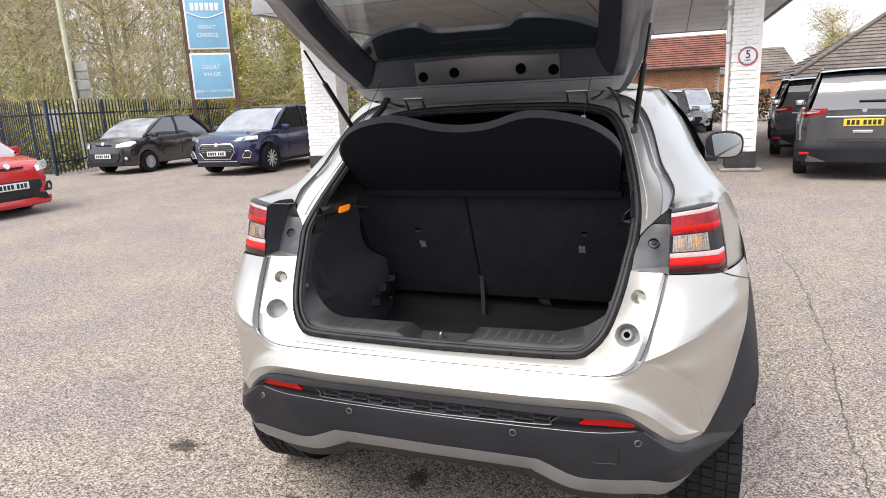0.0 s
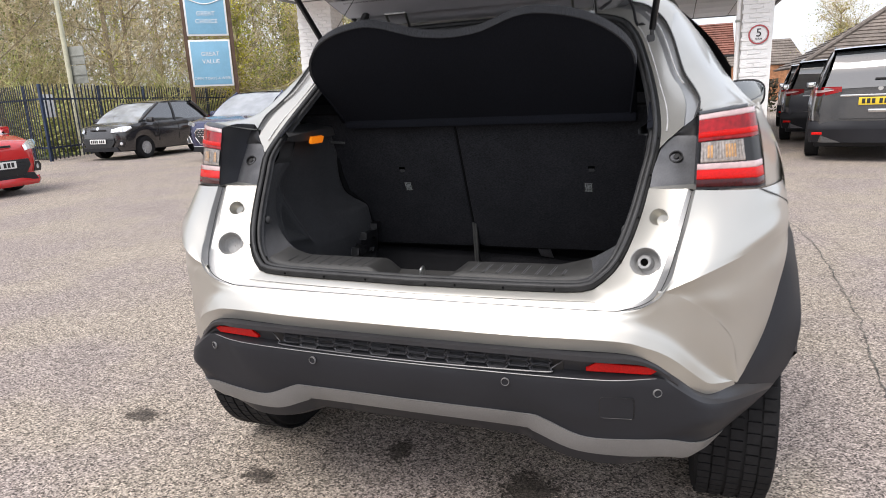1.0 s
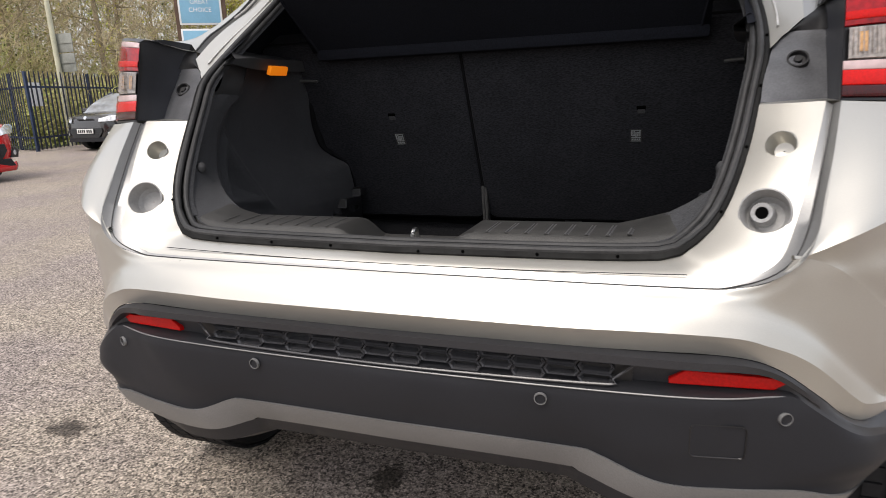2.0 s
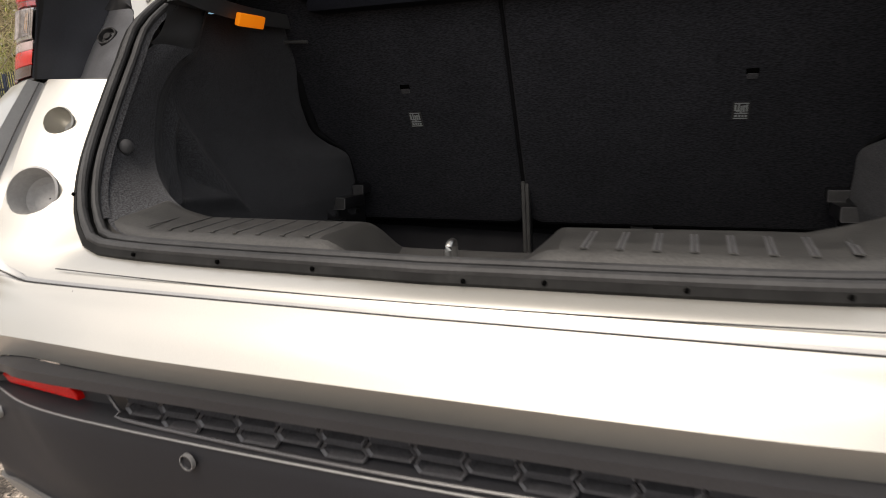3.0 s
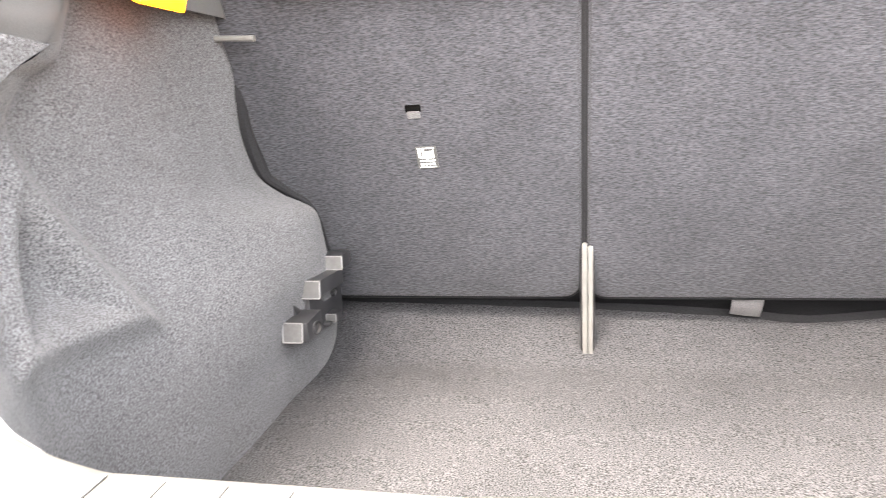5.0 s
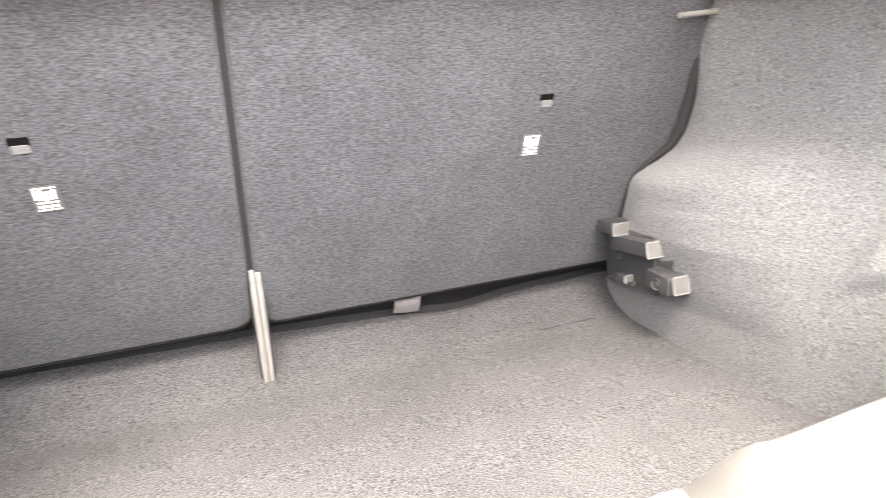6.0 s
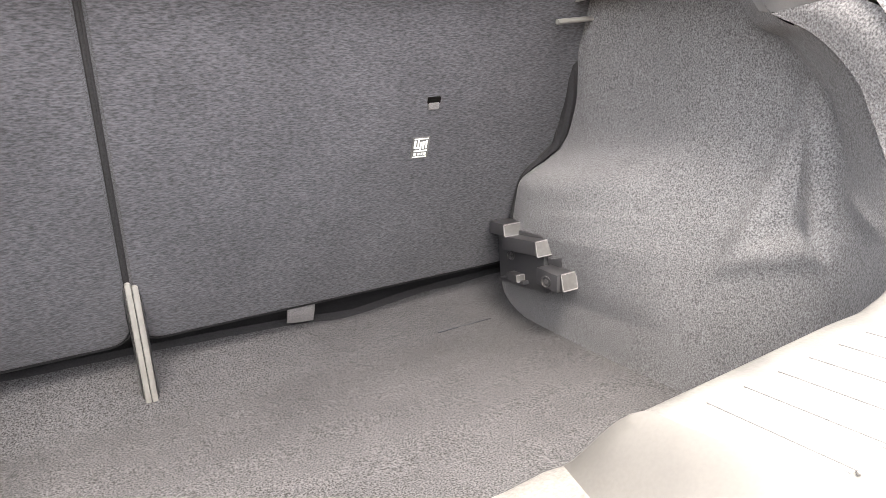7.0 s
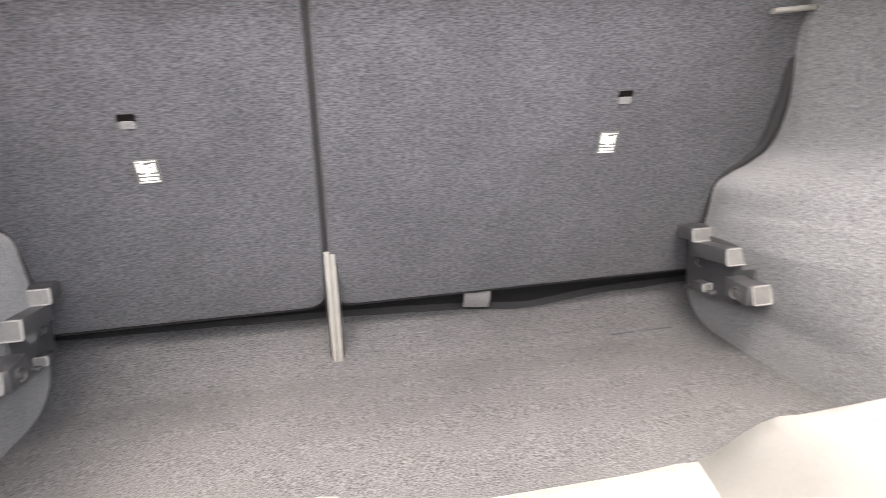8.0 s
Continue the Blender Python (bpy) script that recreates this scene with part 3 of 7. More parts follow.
        b1 = [(0, 0.087, 0.66), (0.45, 0.09, 0.661), (0.54, 0.104, 0.658), (0.595, 0.117, 0.644), (0.654, 0.144, 0.598), (0.695, 0.172, 0.565), (0.735, 0.206, 0.546), (0.8, 0.285, 0.535), (0.883, 0.398, 0.503)]
        b2 = [(0, .088, .648), (.45, .091, .648), (.545, .106, .646), (.595, .122, .634), (.654, .143, .592), (.70, .166, .560), (.74, .200, .541), (.80, .274, .526), (.88, .398, .499)]
        b3 = [(0, .128, .642), (.45, .131, .641), (.54, .144, .637), (.585, .152, .627), (.62, .145, .613), (.654, .143, .588), (.70, .164, .556), (.74, .198, .537), (.80, .273, .522), (.879, .398, .497)]
        b4 = [(0, .132, .604), (.45, .137, .606), (.54, .151, .606), (.585, .154, .607), (.622, .145, .606), (.654, .142, .585), (.70, .161, .553), (.74, .196, .534), (.80, .272, .519), (.878, .398, .495)]
        b5 = [(0, .104, .592), (.45, .110, .596), (.545, .122, .599), (.59, .131, .602), (.622, .140, .602), (.654, .141, .582), (.70, .158, .550), (.74, .194, .531), (.80, .271, .516), (.877, .398, .492)]
        bm = bmesh.new()
        loft(bm, [b0, b1, b2, b3, b4, b5], 60, None, s)
        part("bumper_recess", bm, M_RECESS, car, "black recessed band of the rear bumper")
        b6 = [(0, .101, .575), (.45, .108, .577), (.555, .122, .58), (.60, .132, .580), (.65, .141, .562), (.70, .153, .536), (.74, .186, .518), (.80, .27, .498), (.86, .375, .483)]
        b7 = [(0, .106, .535), (.30, .109, .53), (.45, .116, .50), (.60, .138, .515), (.65, .145, .510), (.70, .154, .497), (.735, .182, .485), (.78, .25, .472), (.825, .34, .460)]
        b8 = [(0, 0.118, 0.486), (0.3, 0.121, 0.486), (0.345, 0.122, 0.481), (0.445, 0.13, 0.441), (0.55, 0.143, 0.44), (0.64, 0.16, 0.444), (0.69, 0.174, 0.437), (0.725, 0.212, 0.429), (0.765, 0.285, 0.422)]
        bm = bmesh.new()
        loft(bm, [b5, b6, b7, b8], 60, 14, s)
        part("lower_bumper", bm, M_PLASTIC, car, "black textured plastic lower bumper")
        c0 = [(x, y - .006, z + .001) for x, y, z in b8]
        c1 = [(0, 0.122, 0.463), (0.29, 0.125, 0.463), (0.33, 0.126, 0.457), (0.43, 0.132, 0.417), (0.54, 0.148, 0.41), (0.64, 0.168, 0.409), (0.69, 0.19, 0.399), (0.72, 0.232, 0.392), (0.745, 0.29, 0.386)]
        c2 = [(0, 0.142, 0.436), (0.28, 0.145, 0.435), (0.32, 0.146, 0.427), (0.42, 0.15, 0.389), (0.53, 0.165, 0.38), (0.63, 0.19, 0.38), (0.68, 0.22, 0.368), (0.71, 0.27, 0.362), (0.725, 0.31, 0.358)]
        bm = bmesh.new()
        loft(bm, [b8, c0, c1, c2], 60, None, s)
        part("skid_trim", bm, M_SILVERTRIM, car, "grey satin skid trim along the bumper")
        u0 = c2
        u1 = [(0, 0.19, 0.391), (0.28, 0.19, 0.391), (0.31, 0.19, 0.381), (0.41, 0.2, 0.341), (0.52, 0.215, 0.332), (0.61, 0.27, 0.342), (0.66, 0.32, 0.332), (0.7, 0.37, 0.327)]
        u2 = [(0, .45, .33), (.2, .45, .33), (.3, .45, .32), (.4, .45, .30), (.5, .45, .30), (.56, .45, .30), (.58, .48, .30), (.60, .52, .30)]
        bm = bmesh.new()
        loft(bm, [u0, u1, u2], 40, 8, s)
        part("bumper_underside", bm, M_PLASTIC, car)
        # bumper fittings
        bm = bmesh.new()
        slab(bm, [(-.078, -.010), (.066, -.012), (.082, -.002), (.078, .006), (-.055, .012), (-.078, -.002)] if s > 0 else [(.078, -.010), (.078, -.002), (.055, .012), (-.078, .006), (-.082, -.002), (-.066, -.012)],
             .012, frame_of((s * .13, -1, .06), (s * .528, .148, .619)), .003)
        part("rear_reflector", bm, M_RED, car, "bright red reflector in the bumper")
        for x, y, z in ((.265, .099, .573), (.612, .1335, .570)):
            bm = bmesh.new()
            m = frame_of((s * (.1 if x < .5 else .45), -1, -.05), (s * x, y, z)) @ Matrix.Rotation(radians(90), 4, "Y")
            lathe(bm, [(.0001, .0005), (.0074, .0005), (.0082, -.001), (.0085, .003)], 24, m)
            sensor = part("parking_sensor", bm, M_PLASTIC, car, "round black parking sensor")
            bm = bmesh.new()
            lathe(bm, [(.0085, .003), (.0088, -.002), (.0098, -.002), (.0103, .003)], 24, m)
            part("sensor_ring", bm, M_SILVERTRIM, sensor)
        # lamp bolt panel beside the opening
        bm = bmesh.new()
        pin = [(.567, .362, 1.007), (.582, .405, 1.06), (.596, .46, 1.10), (.606, .485, 1.122)]
        pout = [(.674, .400, 1.008), (.675, .435, 1.06), (.676, .468, 1.10), (.677, .482, 1.122)]
        loft(bm, [pin, [(a * .5 + x * .5, b * .5 + y * .5 - .004, c * .5 + z * .5) for (a, b, c), (x, y, z) in zip(pin, pout)], pout], 12, 8, s)
        ledge = bmesh.new()
        loft(ledge, [[(.566, .359, 1.003), (.615, .347, 1.006), (.660, .332, 1.008), (.677, .314, 1.008)], [(.567, .370, 1.010), (.62, .395, 1.010), (.668, .408, 1.010), (.684, .405, 1.009)]], 8, 3, s)
        part("panel_ledge", ledge, M_PAINT, car)
        panel = part("lamp_side_panel", bm, M_BOLTPANEL, car, "satin dark grey panel beside the tail lamp")
        bm = bmesh.new()
        lathe(bm, [(.0001, -.002), (.006, -.002), (.007, .004), (.012, .004), (.014, -.003), (.0165, -.003), (.0175, .006)], 24, frame_of((-s * .1, -1, .75), (s * .630, .426, 1.074)) @ Matrix.Rotation(radians(90), 4, "Y"))
        part("bolt_cap", bm, M_RUBBER, panel, "round rubber cap over a bolt")
        inner = [(.677, .320, 1.010), (.677, .334, 1.06), (.678, .350, 1.12), (.678, .366, 1.178)]
        bm = bmesh.new()
        loft(bm, [[(.674, .402, 1.009), (.675, .437, 1.06), (.677, .484, 1.123), (.678, .53, 1.182)], [(.682, .36, 1.008), (.684, .385, 1.06), (.686, .415, 1.12), (.686, .445, 1.188)], inner], 12, 6, s)
        part("lamp_cheek", bm, M_CHEEK, car, "black inner cheek of the tail lamp")
        # tail lamp: stacked lenses over a black housing
        bottom = [(.677, .320, 1.010), (.73, .344, 1.008), (.785, .375, 1.006), (.82, .402, 1.004)]
        top = [(.678, .366, 1.178), (.72, .378, 1.184), (.755, .396, 1.188), (.785, .42, 1.192)]

        def lamp_row(f, push):
            rail = [tuple(a * (1 - f) + b * f for a, b in zip(p, q)) for p, q in zip(bottom, top)]
            return [Vector((s * p.x, p.y - push * .8, p.z + push * .5)) for p in curve(rail, 20)]
        bm = bmesh.new()
        rows = [lamp_row(k / 10, -.004) for k in range(11)]
        rows = [[Vector((s * .69, r[0].y + .05, r[0].z))] + r + [Vector((r[-1].x + s * .022, r[-1].y + .06, r[-1].z))] for r in rows]
        grid(bm, rows)
        up = lamp_row(1, 0)
        lamp_anchor = part("tail_lamp", bm, M_GLOSSBLACK, car, "red and clear tail lamp in a black housing")
        bm = bmesh.new()
        grid(bm, [up, [Vector((p.x, p.y + .012, p.z + .006)) for p in up], [Vector((p.x, p.y + .03, p.z + .006)) for p in up], [Vector((p.x, p.y + .08, p.z - .004)) for p in up]])
        part("lamp_top", bm, M_GLOSSBLACK, lamp_anchor)
        for nm, f0, f1, material, lab in (("red_lens", .02, .115, M_DEEPLENS, "dark red lower edge"), ("red_lens", .12, .245, M_RED, "bright red lower lens"), ("pale_lens", .25, .325, M_PALELENS, "pale frosted strip"), ("clear_lens", .345, .61, M_CLEARLENS, "smoky clear indicator lens"),
                                          ("red_lens", .63, .915, M_REDLENS, "deep red upper lens"), ("red_lens", .67, .74, M_RED, ""), ("pale_lens", .92, .985, M_PALELENS, "pale frosted upper strip")):
            bm = bmesh.new()
            rows = []
            lift = .004 if (material is M_RED and f0 > .5) else .0015
            for k, push in ((0, -.002), (0, lift), (.08, lift + .001), (.92, lift + .001), (1, lift), (1, -.002)):
                r = lamp_row(f0 + (f1 - f0) * k, push)
                r = r + [Vector((r[-1].x + s * .018, r[-1].y + .048, r[-1].z))]
                rows.append(r[1:-5] if material is M_CLEARLENS else r)
            grid(bm, rows)
            part(nm, bm, material, lamp_anchor, lab)
            if material is M_CLEARLENS:
                for i0, i1 in ((3, 6), (9, 14)):
                    bm = bmesh.new()
                    grid(bm, [lamp_row(g, .0042)[i0:i1] for g in (.39, .44, .50, .56)])
                    part("indicator_bulb", bm, M_AMBERLENS, lamp_anchor, "amber indicator bulb behind ribs")
                for i in range(2, 16):
                    bm = bmesh.new()
                    tube(bm, [lamp_row(g, .0046)[i] for g in (.365, .47, .595)], .0009, 4)
                    part("lens_rib", bm, M_CLEARLENS, lamp_anchor)
        # quarter panel between the lamp and the flank
        bm = bmesh.new()
        loft(bm, [[(.84, .455, .998), (.832, .468, 1.07), (.822, .482, 1.13), (.806, .50, 1.19)], [(.875, .56, .99), (.868, .60, 1.06), (.858, .64, 1.12), (.835, .67, 1.195)], [(.908, .70, .97), (.905, .72, 1.04), (.888, .77, 1.10), (.86, .82, 1.165)]], 16, 10, s)
        part("quarter_panel", bm, M_PAINT, car)
        # painted frame above, both sides of the opening
        bm = bmesh.new()
        ap = APERTURE[7:]
        mid = [(.645, .50, 1.145), (.648, .585, 1.20), (.634, .645, 1.24), (.607, .70, 1.28), (.57, .81, 1.375), (.535, .89, 1.44), (.47, .945, 1.488), (.31, .972, 1.508), (0, .985, 1.515)]
        rim = [(.672, .535, 1.165), (.684, .605, 1.205), (.668, .66, 1.24), (.640, .712, 1.287), (.604, .825, 1.395), (.564, .90, 1.462), (.49, .96, 1.508), (.32, .99, 1.525), (0, 1.0, 1.532)]
        loft(bm, [ap, [(.604, .46, 1.108), (.610, .56, 1.178), (.590, .67, 1.262), (.552, .80, 1.363), (.518, .88, 1.430), (.456, .935, 1.476), (.305, .963, 1.498), (0, .975, 1.505)], mid], 50, None, s)
        part("opening_frame", bm, M_PAINT, car, "silver painted frame of the opening")
        # black cap closing the cheek below the frame
        bm = bmesh.new()
        loft(bm, [[(.583, .442, 1.088), (.604, .463, 1.106), (.645, .503, 1.143), (.671, .537, 1.163), (.679, .53, 1.183)], [(.596, .448, 1.098), (.612, .468, 1.116), (.648, .488, 1.138), (.674, .505, 1.150), (.682, .50, 1.168)],
                  [(.600, .462, 1.102), (.612, .480, 1.118), (.645, .481, 1.121), (.674, .481, 1.121), (.684, .46, 1.13)]], 16, 8, s)
        part("cheek_cap", bm, M_RUBBER, car, "black plastic cap above the lamp panel")
        bm = bmesh.new()
        loft(bm, [mid, [(x + .003, y + .014, z - .004) for x, y, z in mid], [(x * .5 + X * .5 + .002, y * .5 + Y * .5 + .014, z * .5 + Z * .5 - .004) for (x, y, z), (X, Y, Z) in zip(mid, rim)], [(x - .003, y + .014, z - .004) for x, y, z in rim], rim], 60, None, s)
        part("gutter_channel", bm, M_GUTTER, car, "silver water channel beside the opening, shade in its colour")
        bm = bmesh.new()
        tube(bm, [Vector((q.x * s, q.y + .001, q.z + .001)) for q in curve(rim, 60)], .0026, 6)
        part("gutter_strip", bm, M_SEAL, car, "grey rubber gutter strip")
        # painted rear edge of the roof above the opening
        bm = bmesh.new()
        loft(bm, [rim[4:], [(.605, .905, 1.455), (.575, .94, 1.492), (.505, .985, 1.522), (.33, 1.008, 1.540), (0, 1.018, 1.546)], [(.62, .96, 1.47), (.585, 1.0, 1.51), (.52, 1.01, 1.532), (.34, 1.02, 1.55), (0, 1.03, 1.556)]], 40, 6, s)
        part("roof_edge", bm, M_PAINT, car)
        seam = curve([tuple(p.lerp(q, .42)) for p, q in zip(curve(mid, 24), curve(rim, 24))][4:13], 40)
        back = curve([tuple(p.lerp(q, .30)) for p, q in zip(curve(ap, 24), curve(mid, 24))][1:13], 40)
        bm = bmesh.new()
        tube(bm, [Vector((p.x * s, p.y - .003, p.z + .001)) for p in seam], .0024, 6)
        tube(bm, [Vector((p.x * s, p.y - .003, p.z + .001)) for p in back], .0022, 6)
        part("seam_bead", bm, M_SEALANT, car, "pale sealant bead along the panel seam")
        # rear wing above the lamp, roof pillar and roof edge
        q0 = [(.677, .405, 1.182)] + rim[:6] + [(.55, .985, 1.522)]
        q1 = [(.73, .418, 1.191), (.735, .575, 1.196), (.720, .66, 1.230), (.700, .73, 1.275), (.662, .84, 1.355), (.632, .94, 1.425), (.605, 1.02, 1.485), (.58, 1.10, 1.53)]
        q2 = [(.772, .44, 1.196), (.800, .66, 1.195), (.768, .80, 1.235), (.722, .95, 1.32), (.680, 1.08, 1.41), (.642, 1.18, 1.475), (.605, 1.25, 1.525)]
        q3 = [(.812, .50, 1.188), (.86, .80, 1.165), (.815, .98, 1.22), (.762, 1.12, 1.30), (.715, 1.25, 1.39), (.665, 1.35, 1.46), (.615, 1.42, 1.525)]
        bm = bmesh.new()
        loft(bm, [q0, q1, q2, q3], 24, 14, s)
        part("rear_wing", bm, M_PAINT, car)
        # body side
        d0 = [(.86, .80, 1.165), (.862, 1.2, 1.13), (.855, 1.8, 1.08), (.85, 2.5, 1.04), (.83, 3.1, 1.0), (.72, 3.8, .93), (.45, 4.2, .80)]
        d1 = [(.90, .66, 1.03), (.90, 1.2, .99), (.875, 1.8, .95), (.87, 2.5, .93), (.87, 3.1, .92), (.80, 3.8, .82), (.5, 4.24, .72)]
        d2 = [(.92, .70, .92), (.92, 1.1, .90), (.87, 1.8, .82), (.865, 2.5, .80), (.875, 3.1, .84), (.84, 3.8, .70), (.5, 4.26, .6)]
        d3 = [(.905, .66, .875), (.90, 1.1, .84), (.85, 1.8, .45), (.85, 2.5, .42), (.86, 3.0, .70), (.84, 3.8, .45), (.5, 4.2, .4)]
        bm = bmesh.new()
        loft(bm, [d0, d1, d2, d3], 40, 14, s)
        part("body_side", bm, M_PAINT, car)
        # side windows
        w0 = [(.80, 1.12, 1.175), (.835, 1.5, 1.12), (.84, 2.2, 1.07), (.82, 2.9, 1.03)]
        w1 = [(.70, 1.40, 1.40), (.685, 1.7, 1.46), (.68, 2.1, 1.47), (.72, 2.62, 1.30)]
        bm = bmesh.new()
        loft(bm, [w0, [(a * .5 + x * .5 + .008, b * .5 + y * .5, c * .5 + z * .5) for (a, b, c), (x, y, z) in zip(w0, w1)], w1], 24, 8, s)
        part("side_window", bm, M_CARGLASS, car, "dark tinted side window")
        bm = bmesh.new()
        k0 = [(.862, .82, 1.16), (.862, 1.2, 1.125), (.852, 1.8, 1.075), (.845, 2.5, 1.035), (.82, 3.0, 1.0)]
        k1 = [(.80, 1.05, 1.19), (.828, 1.4, 1.135), (.838, 1.9, 1.085), (.838, 2.5, 1.045), (.81, 2.95, 1.015)]
        loft(bm, [k0, k1], 20, 3, s)
        e0 = [(.62, 1.40, 1.525), (.63, 1.8, 1.53), (.62, 2.2, 1.52), (.68, 2.7, 1.33), (.79, 3.1, 1.02)]
        e1 = [(.71, 1.36, 1.40), (.69, 1.7, 1.465), (.685, 2.1, 1.475), (.73, 2.62, 1.30), (.82, 3.0, 1.02)]
        loft(bm, [e0, e1], 20, 3, s)
        loft(bm, [[(.79, 1.12, 1.30), (.74, 1.25, 1.39), (.685, 1.35, 1.46), (.62, 1.42, 1.525)], [(.80, 1.15, 1.18), (.76, 1.28, 1.29), (.715, 1.40, 1.385), (.69, 1.5, 1.44)]], 12, 3, s)
        part("window_surround", bm, M_GLOSSBLACK, car, "gloss black window surround")
        # roof half
        bm = bmesh.new()
        loft(bm, [[(0, 1.03, 1.556), (.34, 1.02, 1.55), (.53, .99, 1.53), (.60, 1.10, 1.53)], [(0, 1.5, 1.585), (.34, 1.5, 1.575), (.52, 1.48, 1.55), (.62, 1.45, 1.526)], [(0, 2.1, 1.575), (.34, 2.1, 1.565), (.52, 2.1, 1.54), (.62, 2.15, 1.52)], [(0, 2.5, 1.50), (.34, 2.5, 1.49), (.52, 2.52, 1.45), (.64, 2.5, 1.41)]], 14, 16, s)
        part("roof_panel", bm, M_PAINT, car)
        bm = bmesh.new()
        loft(bm, [[(0, 2.5, 1.50), (.34, 2.5, 1.49), (.52, 2.52, 1.45), (.64, 2.5, 1.41)], [(0, 3.2, 1.06), (.40, 3.17, 1.05), (.62, 3.12, 1.04), (.79, 3.08, 1.02)]], 12, 6, s)
        part("windscreen", bm, M_GLASSDARK, car)
        bm = bmesh.new()
        loft(bm, [[(0, 3.2, 1.06), (.40, 3.17, 1.05), (.62, 3.12, 1.04), (.82, 3.08, 1.0)], [(0, 3.8, .98), (.35, 3.78, .97), (.6, 3.76, .95), (.74, 3.74, .92)], [(0, 4.2, .84), (.25, 4.19, .83), (.36, 4.18, .82), (.46, 4.18, .79)], [(0, 4.28, .5), (.25, 4.27, .5), (.36, 4.26, .5), (.46, 4.22, .5)]], 14, 14, s)
        part("bonnet", bm, M_PAINT, car)
        # black filler between the bumper corner and the arch
        bm = bmesh.new()
        loft(bm, [[(.780, .264, .552), (.815, .312, .593), (.840, .354, .638), (.860, .386, .687), (.883, .435, .761), (.904, .50, .830), (.923, .64, .873)], [(.835, .33, .532), (.875, .375, .59), (.905, .43, .68), (.925, .51, .775), (.935, .64, .845)], [(.885, .398, .507), (.925, .445, .556), (.946, .475, .64), (.945, .545, .74), (.943, .64, .81)]], 28, 8, s)
        part("arch_filler", bm, M_PLASTIC, car)
        # arch cladding
        bm = bmesh.new()
        rows = []
        for r, x in ((.355, .80), (.362, .915), (.375, .938), (.455, .945), (.475, .935), (.48, .90)):
            rows.append([Vector((s * x, .905 - r * math.cos(q) * 1.03, .335 + r * math.sin(q) * (1.18 if r > .4 else 1.08))) for q in (radians(25 + 150 * k / 40) for k in range(41))])
        grid(bm, rows)
        part("wheel_arch_cladding", bm, M_PLASTIC, car, "black plastic wheel arch cladding")
        # door mirror
        bm = bmesh.new()
        slab(bm, [(.105 * math.copysign(abs(math.cos(q)) ** .65, math.cos(q)), .080 * math.copysign(abs(math.sin(q)) ** .75, math.sin(q))) for q in (2 * math.pi * k / 32 for k in range(32))], .09, frame_of((0, 1, 0), (s * .965, 2.66, 1.186)), .03)
        mirror = part("door_mirror", bm, M_GLOSSBLACK, car, "black door mirror")
        bm = bmesh.new()
        slab(bm, [(.1 * math.copysign(abs(math.cos(q)) ** .65, math.cos(q)), .074 * math.copysign(abs(math.sin(q)) ** .75, math.sin(q))) for q in (2 * math.pi * k / 32 for k in range(32))], .01, frame_of((-s * .1, -1, 0), (s * .965, 2.655, 1.186)), .003)
        part("mirror_rim", bm, M_PLASTIC, mirror)
        bm = bmesh.new()
        slab(bm, [(.0945 * math.copysign(abs(math.cos(q)) ** .65, math.cos(q)), .0695 * math.copysign(abs(math.sin(q)) ** .75, math.sin(q))) for q in (2 * math.pi * k / 32 for k in range(32))], .003, frame_of((-s * .2, -1, -.02), (s * .964, 2.642, 1.186)), .001)
        part("mirror_glass", bm, M_MIRROR, mirror, "mirror glass")
        bm = bmesh.new()
        box(bm, (.12, .06, .04), (s * .87, 2.68, 1.11), .012)
        part("mirror_arm", bm, M_GLOSSBLACK, mirror)
        # wheels
        for y in (.765, 3.40):
            wheel(s, y)


def under_light_block():
    # added unseen tray, stops light leaking through under the car
    bm = bmesh.new()
    rows = [[Vector((x, y, z)) for x in (-.62, -.3, 0, .3, .62)] for y, z in ((.50, .43), (.56, .36), (.8, .33), (1.6, .27), (2.4, .24), (3.6, .25))]
    grid(bm, rows)
    grid(bm, [[v + Vector((0, 0, .02)) for v in r] for r in rows])
    part("under_light_block", bm, M_PLASTIC, car, "added tray that keeps light from under the car")


def wheel(s, y):
    m = Matrix.Translation((s * .812, y, .338))
    bm = bmesh.new()
    lathe(bm, [(.22, -.09), (.29, -.105), (.325, -.100), (.336, -.085), (.338, -.03), (.338, .03), (.336, .085), (.325, .100), (.29, .105), (.22, .09)], 48, m)
    w = part("wheel_tyre", bm, M_TYRE, car, "black rubber tyre")
    bm = bmesh.new()
    for k in range(64):
        q = 2 * math.pi * k / 64
        for x in (-.076, -.040, 0, .040, .076):
            box(bm, (.031, .0285, .008), (0, 0, 0), 0, m @ Matrix.Rotation(q + (x * 3), 4, "X") @ Matrix.Translation((x, 0, .339)))
    part("tread_block", bm, M_TYRE, w)
    bm = bmesh.new()
    lathe(bm, [(.001, s * .07), (.05, s * .075), (.06, s * .055), (.2, s * .06), (.225, s * .085), (.222, -s * .06), (.001, -s * .06)], 40, m)
    part("rim", bm, M_ALLOY, w)


